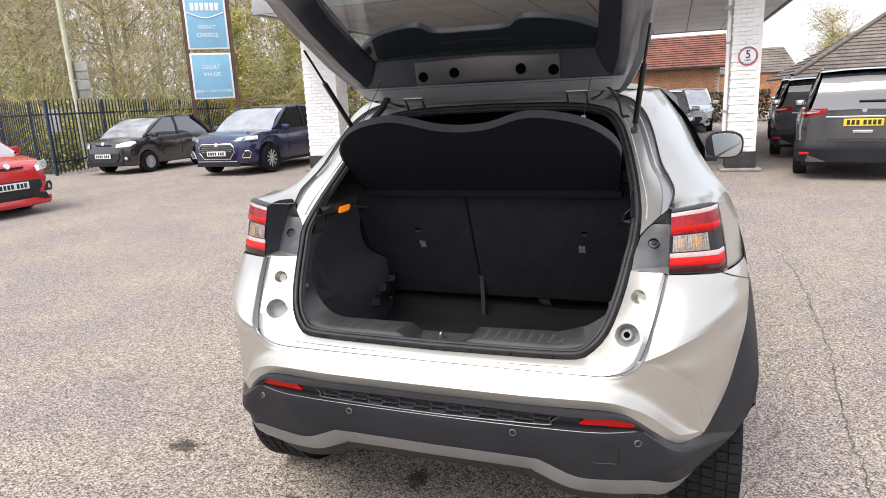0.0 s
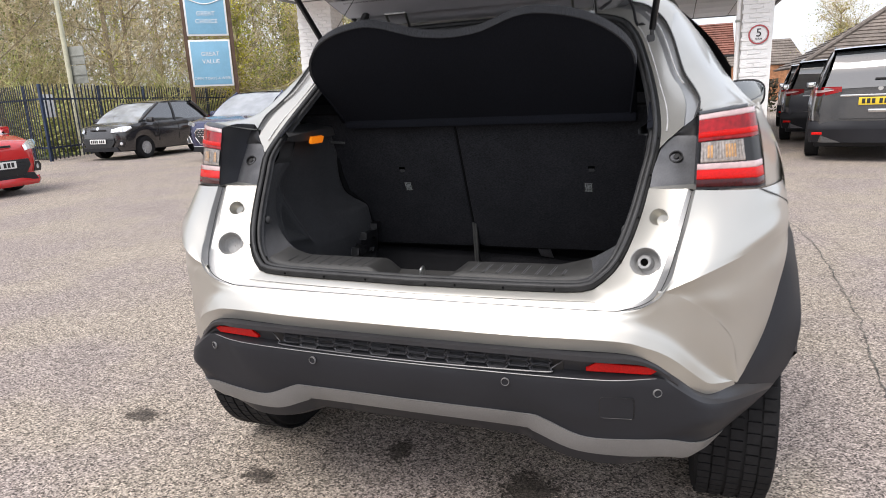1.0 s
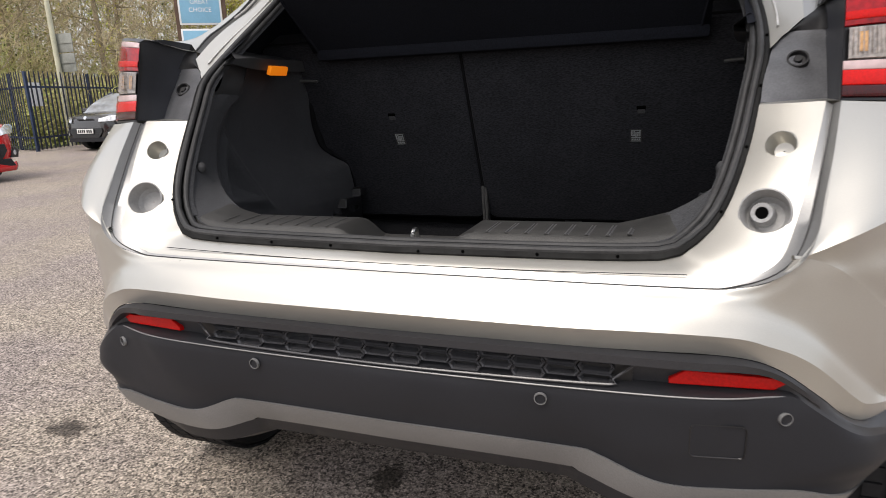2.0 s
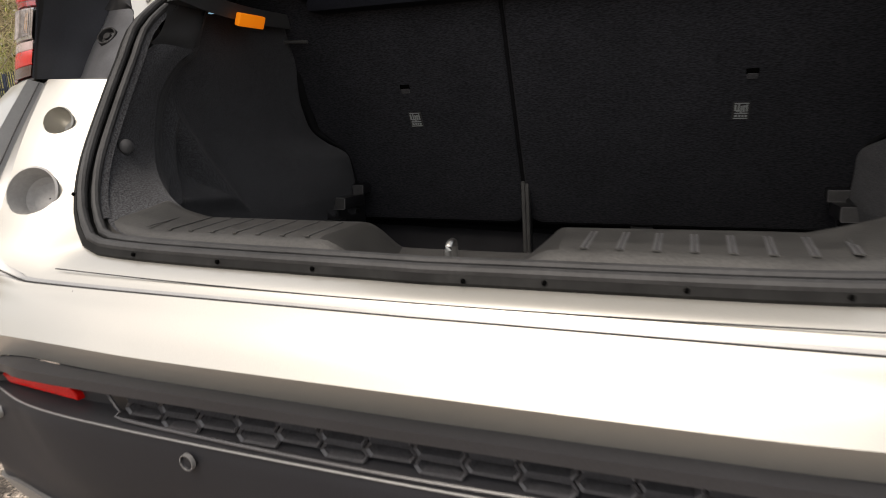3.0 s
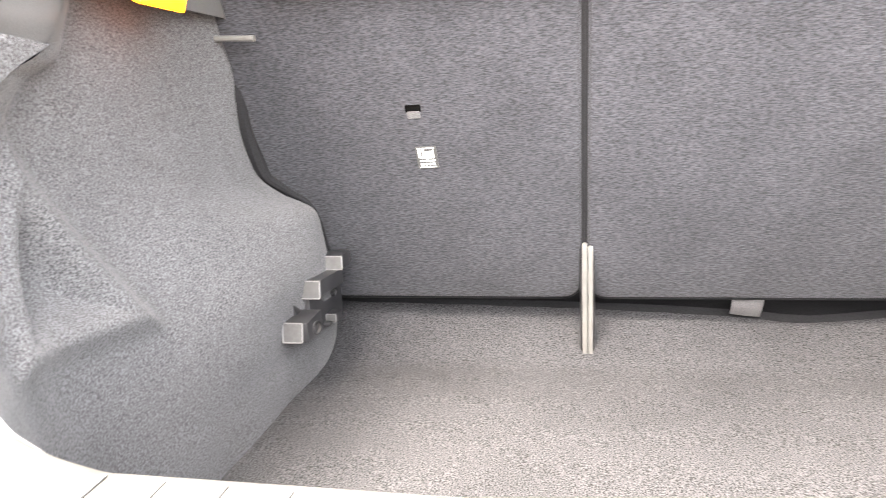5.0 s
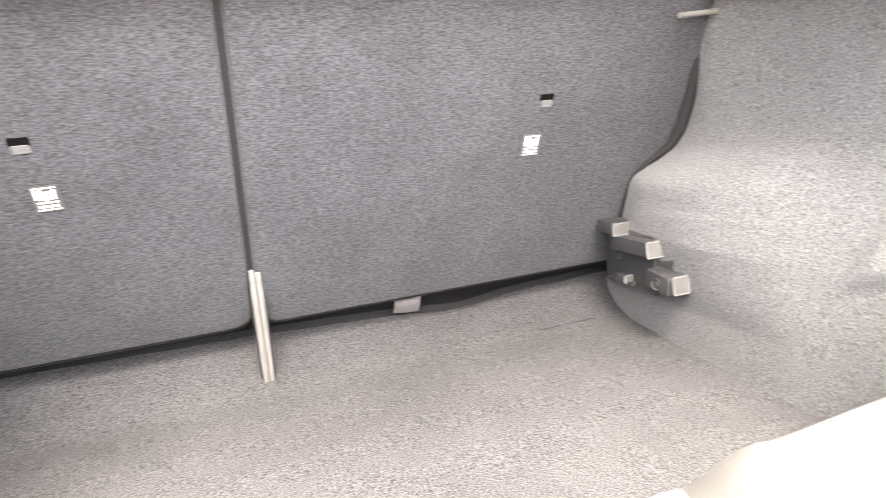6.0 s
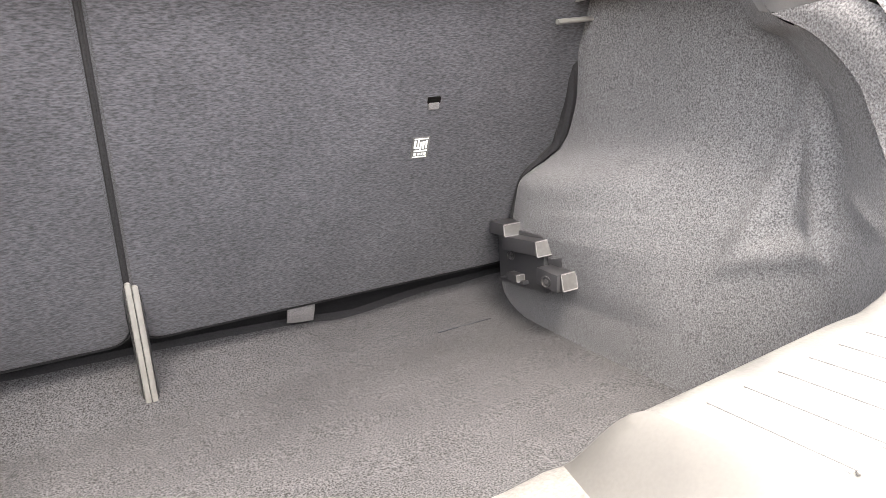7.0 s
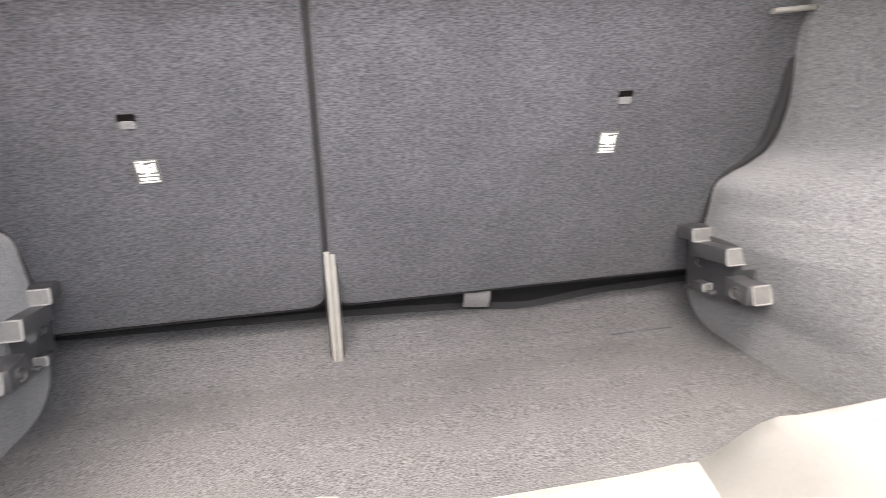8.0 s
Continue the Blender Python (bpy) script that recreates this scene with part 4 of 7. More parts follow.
def car_seal():
    n = 64
    bm = bmesh.new()
    rows = [ring_inset(i, k, f, n) for i, k, f in ((-.004, -.003, -.002), (-.001, 0, -.006), (.004, .009, -.007), (.006, .011, 0), (.012, .013, .014))]
    rows = [r + [r[0]] for r in rows]
    grid(bm, rows)
    flange = part("seal_flange", bm, M_FLANGERUBBER, car, "black rubber flange round the boot opening")
    for inset, foot, fwd, r in ((.0105, .0135, -.004, .0062), (.0215, .0225, .006, .0058)):
        bm = bmesh.new()
        tube(bm, ring_inset(inset, foot, fwd, n), r, 10, True)
        part("weather_seal", bm, M_SEAL, car, "dark rubber weather seal")
    bm = bmesh.new()
    bmesh.ops.create_uvsphere(bm, u_segments=8, v_segments=6, radius=.0026)
    clip = part("seal_clip", bm, M_HOLE, flange)
    clip.matrix_basis = Matrix.Translation((0.045, .162, .785))
    loop = ring_inset(.001, .005, -.008, 64)
    for i in (4, 8, 12, 18, 22, 26, 30, 60, 110, 116, 120, 124):
        share("seal_clip", clip.data, flange, Matrix.Translation(loop[i]))
    # inner lining from the seal to the side trim and headlining
    bm = bmesh.new()
    a, b = ring_inset(.025, .028, .008, n), ring_inset(.029, .031, .018, n)
    keep = [i for i, p in enumerate(a) if p.z > .815]
    grid(bm, [[a[i] for i in keep], [b[i] for i in keep]])
    part("opening_lining", bm, M_CARPET, car, "speckled felt lining of the opening")


car_panels()
car_seal()


def grille():
    bm = bmesh.new()
    box(bm, (.80, .006, .05), (0, .134, .622))
    back = part("grille_panel", bm, M_GLOSSBLACK, car, "black recessed dummy grille")
    bm = bmesh.new()
    w, h = .0285, .0092
    out = [(-w, 0), (-w * .80, h), (w * .80, h), (w, 0), (w * .80, -h), (-w * .80, -h)]
    lip = [(x * .95, y * .86) for x, y in out]
    inn = [(x * .86, y * .66) for x, y in out]
    deep = [(x * .80, y * .50 + .001) for x, y in out]
    loops = [[bm.verts.new((x, yy, z)) for x, z in pts] for pts, yy in ((out, .004), (out, -.0075), (lip, -.0105), (inn, -.0075), (deep, .008))]
    for p, q in zip(loops, loops[1:]):
        for i in range(6):
            j = (i + 1) % 6
            bm.faces.new((p[i], p[j], q[j], q[i]))
    bm.faces.new(loops[-1])
    cell = part("grille_cell", bm, M_CELL, back, "", False)
    places = [(-.336 + .0525 * i, .0105 - (.0095 if i % 2 else 0)) for i in range(14)] + [(-.336 + .0525 * i, -.0085 - (.0095 if i % 2 else 0)) for i in range(0, 14)]
    for i, (x, z) in enumerate(places):
        m = Matrix.Translation((x, .124 + .02 * x * x, .622 + z + .004))
        if i == 0:
            cell.matrix_basis = m
        else:
            share("grille_cell", cell.data, back, m)
    bm = bmesh.new()
    tube(bm, curve([(-.415, .128, .644), (-.372, .116, .612), (-.345, .112, .603), (0, .106, .598), (.345, .112, .603), (.372, .116, .612), (.415, .128, .644)], 80), .0022, 6)
    part("grille_edge", bm, M_CELL, back)
    # grey line paints the highlight along the recess's lower lip
    bm = bmesh.new()
    tube(bm, curve([(-.66, .178, .592), (-.60, .135, .603), (-.45, .108, .597), (0, .102, .593), (.45, .108, .597), (.60, .135, .603), (.66, .178, .592)], 80), .0013, 6)
    part("recess_lip_highlight", bm, M_SILVERTRIM, car)
    bm = bmesh.new()
    pts = [Vector((x, .1115 + (x - .485) * .16 + (.555 - z) * .16, z)) for x, z in rounded(.485, .498, .562, .555, .008)]
    tube(bm, pts, .0011, 5, True)
    part("towing_cover", bm, M_GLOSSBLACK, car, "square towing eye cover")


grille()
under_light_block()


# ---------------------------------------------------------------- boot
MOUTH_Z = [.815, .828, .848, .872, .90, .94, .982, 1.026, 1.055, 1.10]
MOUTH_X = [.40, .433, .478, .518, .543, .557, .562, .563, .563, .566]
MOUTH_Y = [.304, .312, .338, .371, .398, .422, .445, .488, .54, .59]


def sill_slope(x, y):
    """How far from the middle the slope beside the scoop begins and ends, at a depth y."""
    near = .008 if x > 0 else 0
    return .088 - near - .30 * (.335 - y), .130 - near + .08 * (.30 - y)


def sill_point(x, y):
    """Height of the sill trim: flat ribbed tops, a scoop in the middle, ends rising to the side felt."""
    a = abs(x)
    low, high = sill_slope(x, y)
    f = min(max((a - low) / (high - low), 0), 1)
    return .772 + .040 * f * f * (3 - 2 * f) + .24 * max(a - .36, 0) * min(max((y - .19) / .12, 0), 1)


def sill_front(x):
    a = abs(x)
    return .341 + float(np.interp(x, [.05, .13, .32], [0, .007, .019])) - .039 * min(max((a - .088) / .042, 0), 1) + .9 * max(a - .385, 0) ** 1.5


def sill():
    half = [.008 * i for i in range(11)] + [.088 + .00525 * i for i in range(1, 9)] + [.13 + .0065 * i for i in range(1, 61)]
    cols = [-a for a in reversed(half[1:])] + half

    def at(col, y):
        low, high = sill_slope(col, y)
        return math.copysign(float(np.interp(abs(col), [0, .088, .130, .20, .6], [0, low, high, .20, .6])), col)
    rows = []
    for c in cols:
        a = abs(c)
        f = sill_front(c)
        back = .186 + .25 * max(a - .38, 0)
        row = [Vector((at(c, back), back - .004, .780)), Vector((at(c, back), back, .7895)), Vector((at(c, back), back + .004, .7925))]
        for k in range(1, 6):
            q, y = k / 5, back + .004 + .020 * k / 5
            row.append(Vector((at(c, y), y, .7925 + (max(sill_point(at(c, back + .024), back + .024) - .001, .786) - .7925) * (1 - (1 - q) ** 2))))
        y0 = back + .030
        for k in range(9):
            y = y0 + (f - .004 - y0) * k / 8
            row.append(Vector((at(c, y), y, sill_point(at(c, y), y))))
        x = at(c, f)
        z = sill_point(x, f)
        row += [Vector((x, f - .001, z - .002)), Vector((x, f + .001, z - .007)), Vector((x, f + .007, z - .05)), Vector((x, f + .013, .53))]
        rows.append(row)
    # the two slopes down to the scoop are darker and less grained
    meshes = {0: bmesh.new(), 1: bmesh.new(), -1: bmesh.new(), 2: bmesh.new(), -2: bmesh.new()}
    for i in range(len(cols) - 1):
        c = (cols[i] + cols[i + 1]) / 2
        for j in range(len(rows[0]) - 1):
            slope = j >= 6 and .088 < abs(c) < .130
            plate = 10 <= j <= 17 and .130 < abs(c) < .44
            b = meshes[(1 if c > 0 else -1) * (1 if slope else 2 if plate else 0)]
            b.faces.new([b.verts.new(p) for p in (rows[i][j], rows[i + 1][j], rows[i + 1][j + 1], rows[i][j + 1])])
    for b in meshes.values():
        bmesh.ops.remove_doubles(b, verts=b.verts, dist=1e-6)
    for s in (1, -1):
        part("sill_slope", meshes[s], M_SLOPE, car, "darker, less grained slope of the sill trim")
        part("ribbed_plate", meshes[2 * s], M_PLATE, car, "smoother grey plate of the sill trim under its ribs")
    bm = meshes[0]
    trim = part("sill_trim", bm, M_SILL, car, "grained grey plastic sill trim with ribs")
    # dark bars stand for the debossed lines of the ribs
    bm = bmesh.new()
    box(bm, (.0021, .084, .0012), (0, 0, 0), .0006)
    rib = part("rib_groove", bm, M_GROOVE, trim)
    bm = bmesh.new()
    box(bm, (.0062, .0022, .0016), (0, -.0425, 0), .0007)
    nub = part("rib_end", bm, M_SILL, trim)
    bm = bmesh.new()
    box(bm, (.0080, .080, .0010), (0, 0, -.0008), .0004)
    ridge = part("rib_ridge", bm, M_TABRIM, trim, "pale worn rib")
    first = True
    for s in (1, -1):
        for k in range(8):
            m = Matrix.Translation((s * (.1535 + .0333 * k), .249 + .0006 * k, .8124 + (.0035 if k == 7 else .0004 if k == 6 else 0))) @ Matrix.Rotation(radians(s * (-.5 - .8 * max(k - 3, 0))), 4, "Z")
            if first:
                rib.matrix_basis, nub.matrix_basis, ridge.matrix_basis, first = m, m, m, False
            else:
                if s > 0:
                    share("rib_ridge", ridge.data, trim, m)
                share("rib_groove", rib.data, trim, m)
                share("rib_end", nub.data, trim, m)


def side_offset(s, y):
    """The boot's two sides differ by a finger's width towards the seats."""
    if s > 0:
        return 0
    return .015 * min(max((y - .42) / .15, 0), 1) + .008 * min(max((y - .90) / .1, 0), 1)


def edge_line(a, b):
    """The outward half-plane through two corners, given clockwise as seen with y to the right and z up."""
    n, m = -(b[1] - a[1]), b[0] - a[0]
    q = math.hypot(n, m)
    return n / q, m / q, (n * a[0] + m * a[1]) / q


# the pressed triangle in each side trim: its corners in y and z
TRIANGLES = {1: ((.492, .792), (.528, .932), (.588, .765)), -1: ((.452, .815), (.522, .932), (.600, .795))}
HOLLOW = {s: [edge_line(a, b), edge_line(b, c), edge_line(c, a)] for s, (a, b, c) in TRIANGLES.items()}


def boot_side(s):
    rails = [
        [(.44, .345, .53), (.505, .41, .53), (.555, .49, .53), (.576, .62, .53), (.578, .90, .53), (.60, 1.15, .53), (.68, 1.3, .53)],
        [(.44, .340, .66), (.505, .40, .66), (.56, .48, .66), (.58, .62, .65), (.574, .88, .65), (.562, 1.08, .65), (.68, 1.25, .65)],
        [(.438, .322, .80), (.502, .378, .80), (.56, .440, .795), (.592, .54, .78), (.591, .80, .77), (.560, 1.04, .755), (.68, 1.2, .755)],
        [(.433, .312, .828), (.50, .372, .826), (.564, .435, .822), (.598, .53, .812), (.597, .80, .80), (.562, 1.03, .795), (.68, 1.15, .80)],
        [(.500, .356, .86), (.524, .386, .858), (.566, .436, .855), (.607, .52, .845), (.604, .80, .835), (.567, 1.01, .835), (.68, 1.1, .84)],
        [(.543, .398, .90), (.556, .418, .90), (.584, .452, .898), (.616, .52, .885), (.618, .80, .865), (.61, .995, .862), (.69, 1.06, .865)],
        [(.557, .422, .94), (.569, .442, .94), (.594, .475, .94), (.622, .53, .935), (.632, .80, .90), (.636, .985, .892), (.70, 1.04, .895)],
        [(.562, .445, .982), (.574, .465, .982), (.598, .498, .982), (.626, .56, .98), (.638, .80, .96), (.640, .96, .95), (.70, 1.0, .95)],
        [(.563, .488, 1.026), (.575, .508, 1.026), (.599, .54, 1.026), (.626, .59, 1.026), (.638, .80, 1.02), (.632, .945, 1.01), (.70, .97, 1.01)],
        [(.563, .54, 1.055), (.575, .56, 1.055), (.599, .59, 1.055), (.625, .63, 1.06), (.637, .80, 1.06), (.624, .93, 1.06), (.70, .95, 1.06)],
        [(.57, .60, 1.13), (.585, .61, 1.13), (.605, .625, 1.13), (.62, .67, 1.13), (.63, .80, 1.13), (.62, .90, 1.13), (.70, .92, 1.13)]]
    bm = bmesh.new()
    loft(bm, rails, 190, 130, s)
    for v in bm.verts:
        x, y, z = abs(v.co.x), v.co.y, v.co.z
        # pressed triangular hollow with a raised rim
        d = max((y * n + z * m - c) for n, m, c in HOLLOW[s])
        k = .0125 * math.exp(-((d - .004) / .019) ** 2) - .016 / (1 + math.exp((d + .016) / .0075))
        away = y - float(np.interp(z, MOUTH_Z, MOUTH_Y))
        k *= min(max((away - .012) / .05, 0), 1) * (.72 if s > 0 else 1.5)
        k += .034 * math.exp(-((y - .85) / .14) ** 2) / (1 + math.exp((z - .875 + .05 * (y - .86)) / .013)) * min(max((z - .62) / .12, 0), 1)
        v.co.x = math.copysign(x - k - side_offset(s, .42 + max(away - .01, 0) if y < .80 else y), v.co.x)
    trim = part("side_trim", bm, M_CARPET, car, "dark felt side trim over the wheel arch")
    # dark tube paints the shaded gap where the trim meets the seat
    bm = bmesh.new()
    edge = curve([(s * (x - .002 - side_offset(s, y)), y + .016, z) for x, y, z in ((.562, 1.075, .66), (.562, 1.04, .755), (.57, 1.01, .835), (.605, .995, .868), (.630, .98, .895), (.638, .96, .95), (.634, .94, 1.0), (.625, .93, 1.06))], 60)
    tube(bm, edge, [.005 + .007 * min(max((p.z - .86) / .05, 0), 1) for p in edge], 8)
    part("trim_gap_shade", bm, M_PIPEGAP, trim, "dark strip for the shaded gap between side trim and seat")
    # felt cheek between the seal and the wheel arch hollow
    seal_side = [(.41, .203, .803), (.448, .214, .812), (.48, .235, .835), (.503, .262, .868), (.522, .292, .905), (.538, .335, .955), (.553, .402, 1.03), (.561, .455, 1.062)]
    mouth = [(x, y, z) for x, y, z in zip(MOUTH_X, MOUTH_Y, MOUTH_Z)][:9]
    bm = bmesh.new()
    a, b = curve(seal_side, 60), curve(mouth, 60)
    rows = []
    for k in range(13):
        f = k / 12
        puff = .006 * math.sin(math.pi * f) + .004 * f ** 6
        rows.append([Vector((s * (p.x * (1 - f) + q.x * f - puff), p.y * (1 - f) + q.y * f, p.z * (1 - f) + q.z * f)) for p, q in zip(a, b)])
    rows.append([p + Vector((s * .009, .005, 0)) for p in rows[-1]])
    rows.append([p + Vector((s * .012, -.004, 0)) for p in rows[-1]])
    grid(bm, rows)
    cheek = part("side_cheek", bm, M_CARPET, car, "speckled felt cheek beside the boot seal")
    bm = bmesh.new()
    lathe(bm, [(.0001, -.005), (.006, -.0045), (.0105, -.001), (.0115, .006)], 20, frame_of((-s * .93, -.35, .1), (s * .516, .322, .907)) @ Matrix.Rotation(radians(90), 4, "Y"))
    part("trim_clip", bm, M_TRIM, cheek, "round plastic trim clip")
    # plastic above the cheek, with a shallow cup
    bm = bmesh.new()
    loft(bm, [[(.558, .440, 1.060), (.561, .48, 1.058), (.563, .53, 1.056), (.568, .56, 1.060)], [(.552, .455, 1.075), (.556, .50, 1.075), (.562, .55, 1.078), (.572, .58, 1.085)],
              [(.553, .475, 1.10), (.566, .52, 1.10), (.570, .56, 1.104), (.578, .60, 1.11)], [(.556, .49, 1.13), (.562, .53, 1.13), (.570, .58, 1.134), (.585, .63, 1.138)]], 30, 12, s)
    part("upper_cheek", bm, M_TRIM, car, "grey plastic trim above the felt cheek")
    # luggage bracket: wall plate, channel arms with pale end faces
    o = .0 if s > 0 else -.015
    bm = bmesh.new()
    box(bm, (.014, .140, .104), (s * (.549 + o), 1.008, .690), .003)
    br = part("luggage_bracket", bm, M_BRACKET, car, "black plastic luggage cover bracket")
    for nm, size, at, turn in (("bracket_arm", (.044, .050, .023), (.536, 1.038, .745), 0), ("bracket_arm", (.045, .100, .026), (.540, .981, .722), -3),                                ("bracket_base", (.020, .080, .007), (.540, 1.025, .644), -5), ("bracket_foot", (.020, .030, .014), (.535, 1.016, .654), 0), ("bracket_leg", (.010, .034, .060), (.556, .922, .695), 22),
                               ("bracket_base", (.044, .056, .031), (.543, .906, .674), 4)):
        bm = bmesh.new()
        box(bm, size, (s * (at[0] + o), at[1], at[2]), .0025, Matrix.Rotation(radians(turn), 4, "X"))
        part(nm, bm, M_BRACKET, br)
    for w, h, at, tip in ((.043, .022, (.532, 1.0135, .745), 6), (.045, .027, (.540, .929, .7235), 8), (.031, .029, (.543, .875, .6735), 10), (.018, .013, (.533, 1.0, .6545), 6)):
        # end face and thin raised rim coloured paler than the arms, as if lit
        bm = bmesh.new()
        m = frame_of((0, -1, math.tan(radians(tip))), (s * (at[0] + o), at[1], at[2]))
        slab(bm, rounded(-w / 2, -h / 2, w / 2, h / 2, .002, 3), .003, m, .0008)
        tab = part("bracket_tab", bm, M_SEAL, br)
        bm = bmesh.new()
        tube(bm, [m @ Vector((x, y, .003)) for x, y in rounded(-w / 2, -h / 2, w / 2, h / 2, .002, 2)], .0011, 5, True)
        part("tab_rim", bm, M_TABRIM, tab)
    for at, r, nm in (((.5415, 1.036, .690), .009, "bracket_rivet"), ((.5205, .905, .671), .0105, "bracket_screw")):
        bm = bmesh.new()
        m = frame_of((-s, -.25, .05), (s * (at[0] + o), at[1], at[2])) @ Matrix.Rotation(radians(90), 4, "Y")
        lathe(bm, [(.0001, -.002), (r * .4, -.002), (r * .45, .001), (r * .75, .001), (r * .85, -.003), (r, -.003), (r * 1.05, .004)], 18, m)
        part(nm, bm, M_RUBBER, br)
    # shelf support and shelf rod end
    bm = bmesh.new()
    loft(bm, [[(.556, .47, 1.125), (.575, .58, 1.128), (.62, .75, 1.135), (.64, .92, 1.14)], [(.535, .49, 1.128), (.548, .60, 1.118), (.58, .75, 1.118), (.59, .92, 1.12)], [(.533, .50, 1.14), (.545, .60, 1.145), (.578, .75, 1.148), (.588, .92, 1.15)], [(.56, .52, 1.16), (.60, .62, 1.165), (.65, .76, 1.168), (.70, .92, 1.17)]], 24, None, s)
    part("shelf_support", bm, M_TRIM, car, "grey plastic parcel shelf support")
    bm = bmesh.new()
    rod(bm, (s * .545, .888, 1.090), (s * .632, .893, 1.096), .0042)
    part("shelf_rod", bm, M_LIGHTGREY, car)
    # upper side trim to the roof
    bm = bmesh.new()
    loft(bm, [[(.556, .49, 1.14), (.66, .62, 1.165), (.72, .80, 1.17), (.74, 1.0, 1.17)], [(.548, .66, 1.24), (.64, .75, 1.25), (.69, .9, 1.25), (.70, 1.1, 1.25)], [(.50, .80, 1.35), (.58, .87, 1.36), (.64, 1.0, 1.37), (.64, 1.3, 1.38)], [(.42, .92, 1.45), (.48, .98, 1.47), (.53, 1.2, 1.48), (.53, 1.5, 1.49)], [(0, .955, 1.475), (0, 1.0, 1.50), (0, 1.2, 1.52), (0, 1.5, 1.53)]], 16, 24, s)
    part("upper_trim", bm, M_BLACKCLOTH, car, "dark upper trim and headlining")


def boot_floor():
    # floor board, its rear flap rising to the seats
    lip_x, lip_z = [-.70, -.65, -.1, .16, .255, .30, .42, .70], [.626, .626, .613, .600, .590, .592, .604, .612]
    bm = bmesh.new()
    rows = []
    for y in [.30 + .045 * i for i in range(17)] + [1.05, 1.062, 1.074, 1.086, 1.10, 1.12, 1.14, 1.16, 1.175, 1.185, 1.19, 1.196]:
        f = min(max((y - 1.055) / .135, 0), 1) ** 1.25
        base = .540 + .012 * min(max((y - .55) / .52, 0), 1) ** 2
        rows.append([Vector((k * .68 / 40, y, base + f * (float(np.interp(k * .68 / 40, lip_x, lip_z)) - base) - (.008 if y > 1.192 else 0) + .002 * noise.noise(Vector((k * .25, y * 6, 3))))) for k in range(-40, 41)])
    grid(bm, rows)
    floor = part("boot_floor", bm, M_FLOOR, car, "dark grey felt boot floor")
    for x, y, w, q in ((.018, 1.088, .10, -4), (.455, 1.078, .12, 1)):
        bm = bmesh.new()
        box(bm, (w, .0020, .0012), (0, 0, 0), .0004)
        part("floor_slit", bm, M_BLACKCLOTH, floor, "", True, pose(x, y, .5585, 14, 0, q))
    # black sheet across the gap below the seats
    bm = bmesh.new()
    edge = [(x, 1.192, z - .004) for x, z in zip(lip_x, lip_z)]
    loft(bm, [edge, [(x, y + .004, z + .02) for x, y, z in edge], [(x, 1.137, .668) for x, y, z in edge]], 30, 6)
    part("under_seat_sheet", bm, M_PIPEGAP, car, "black sheet across the gap below the seat backs")


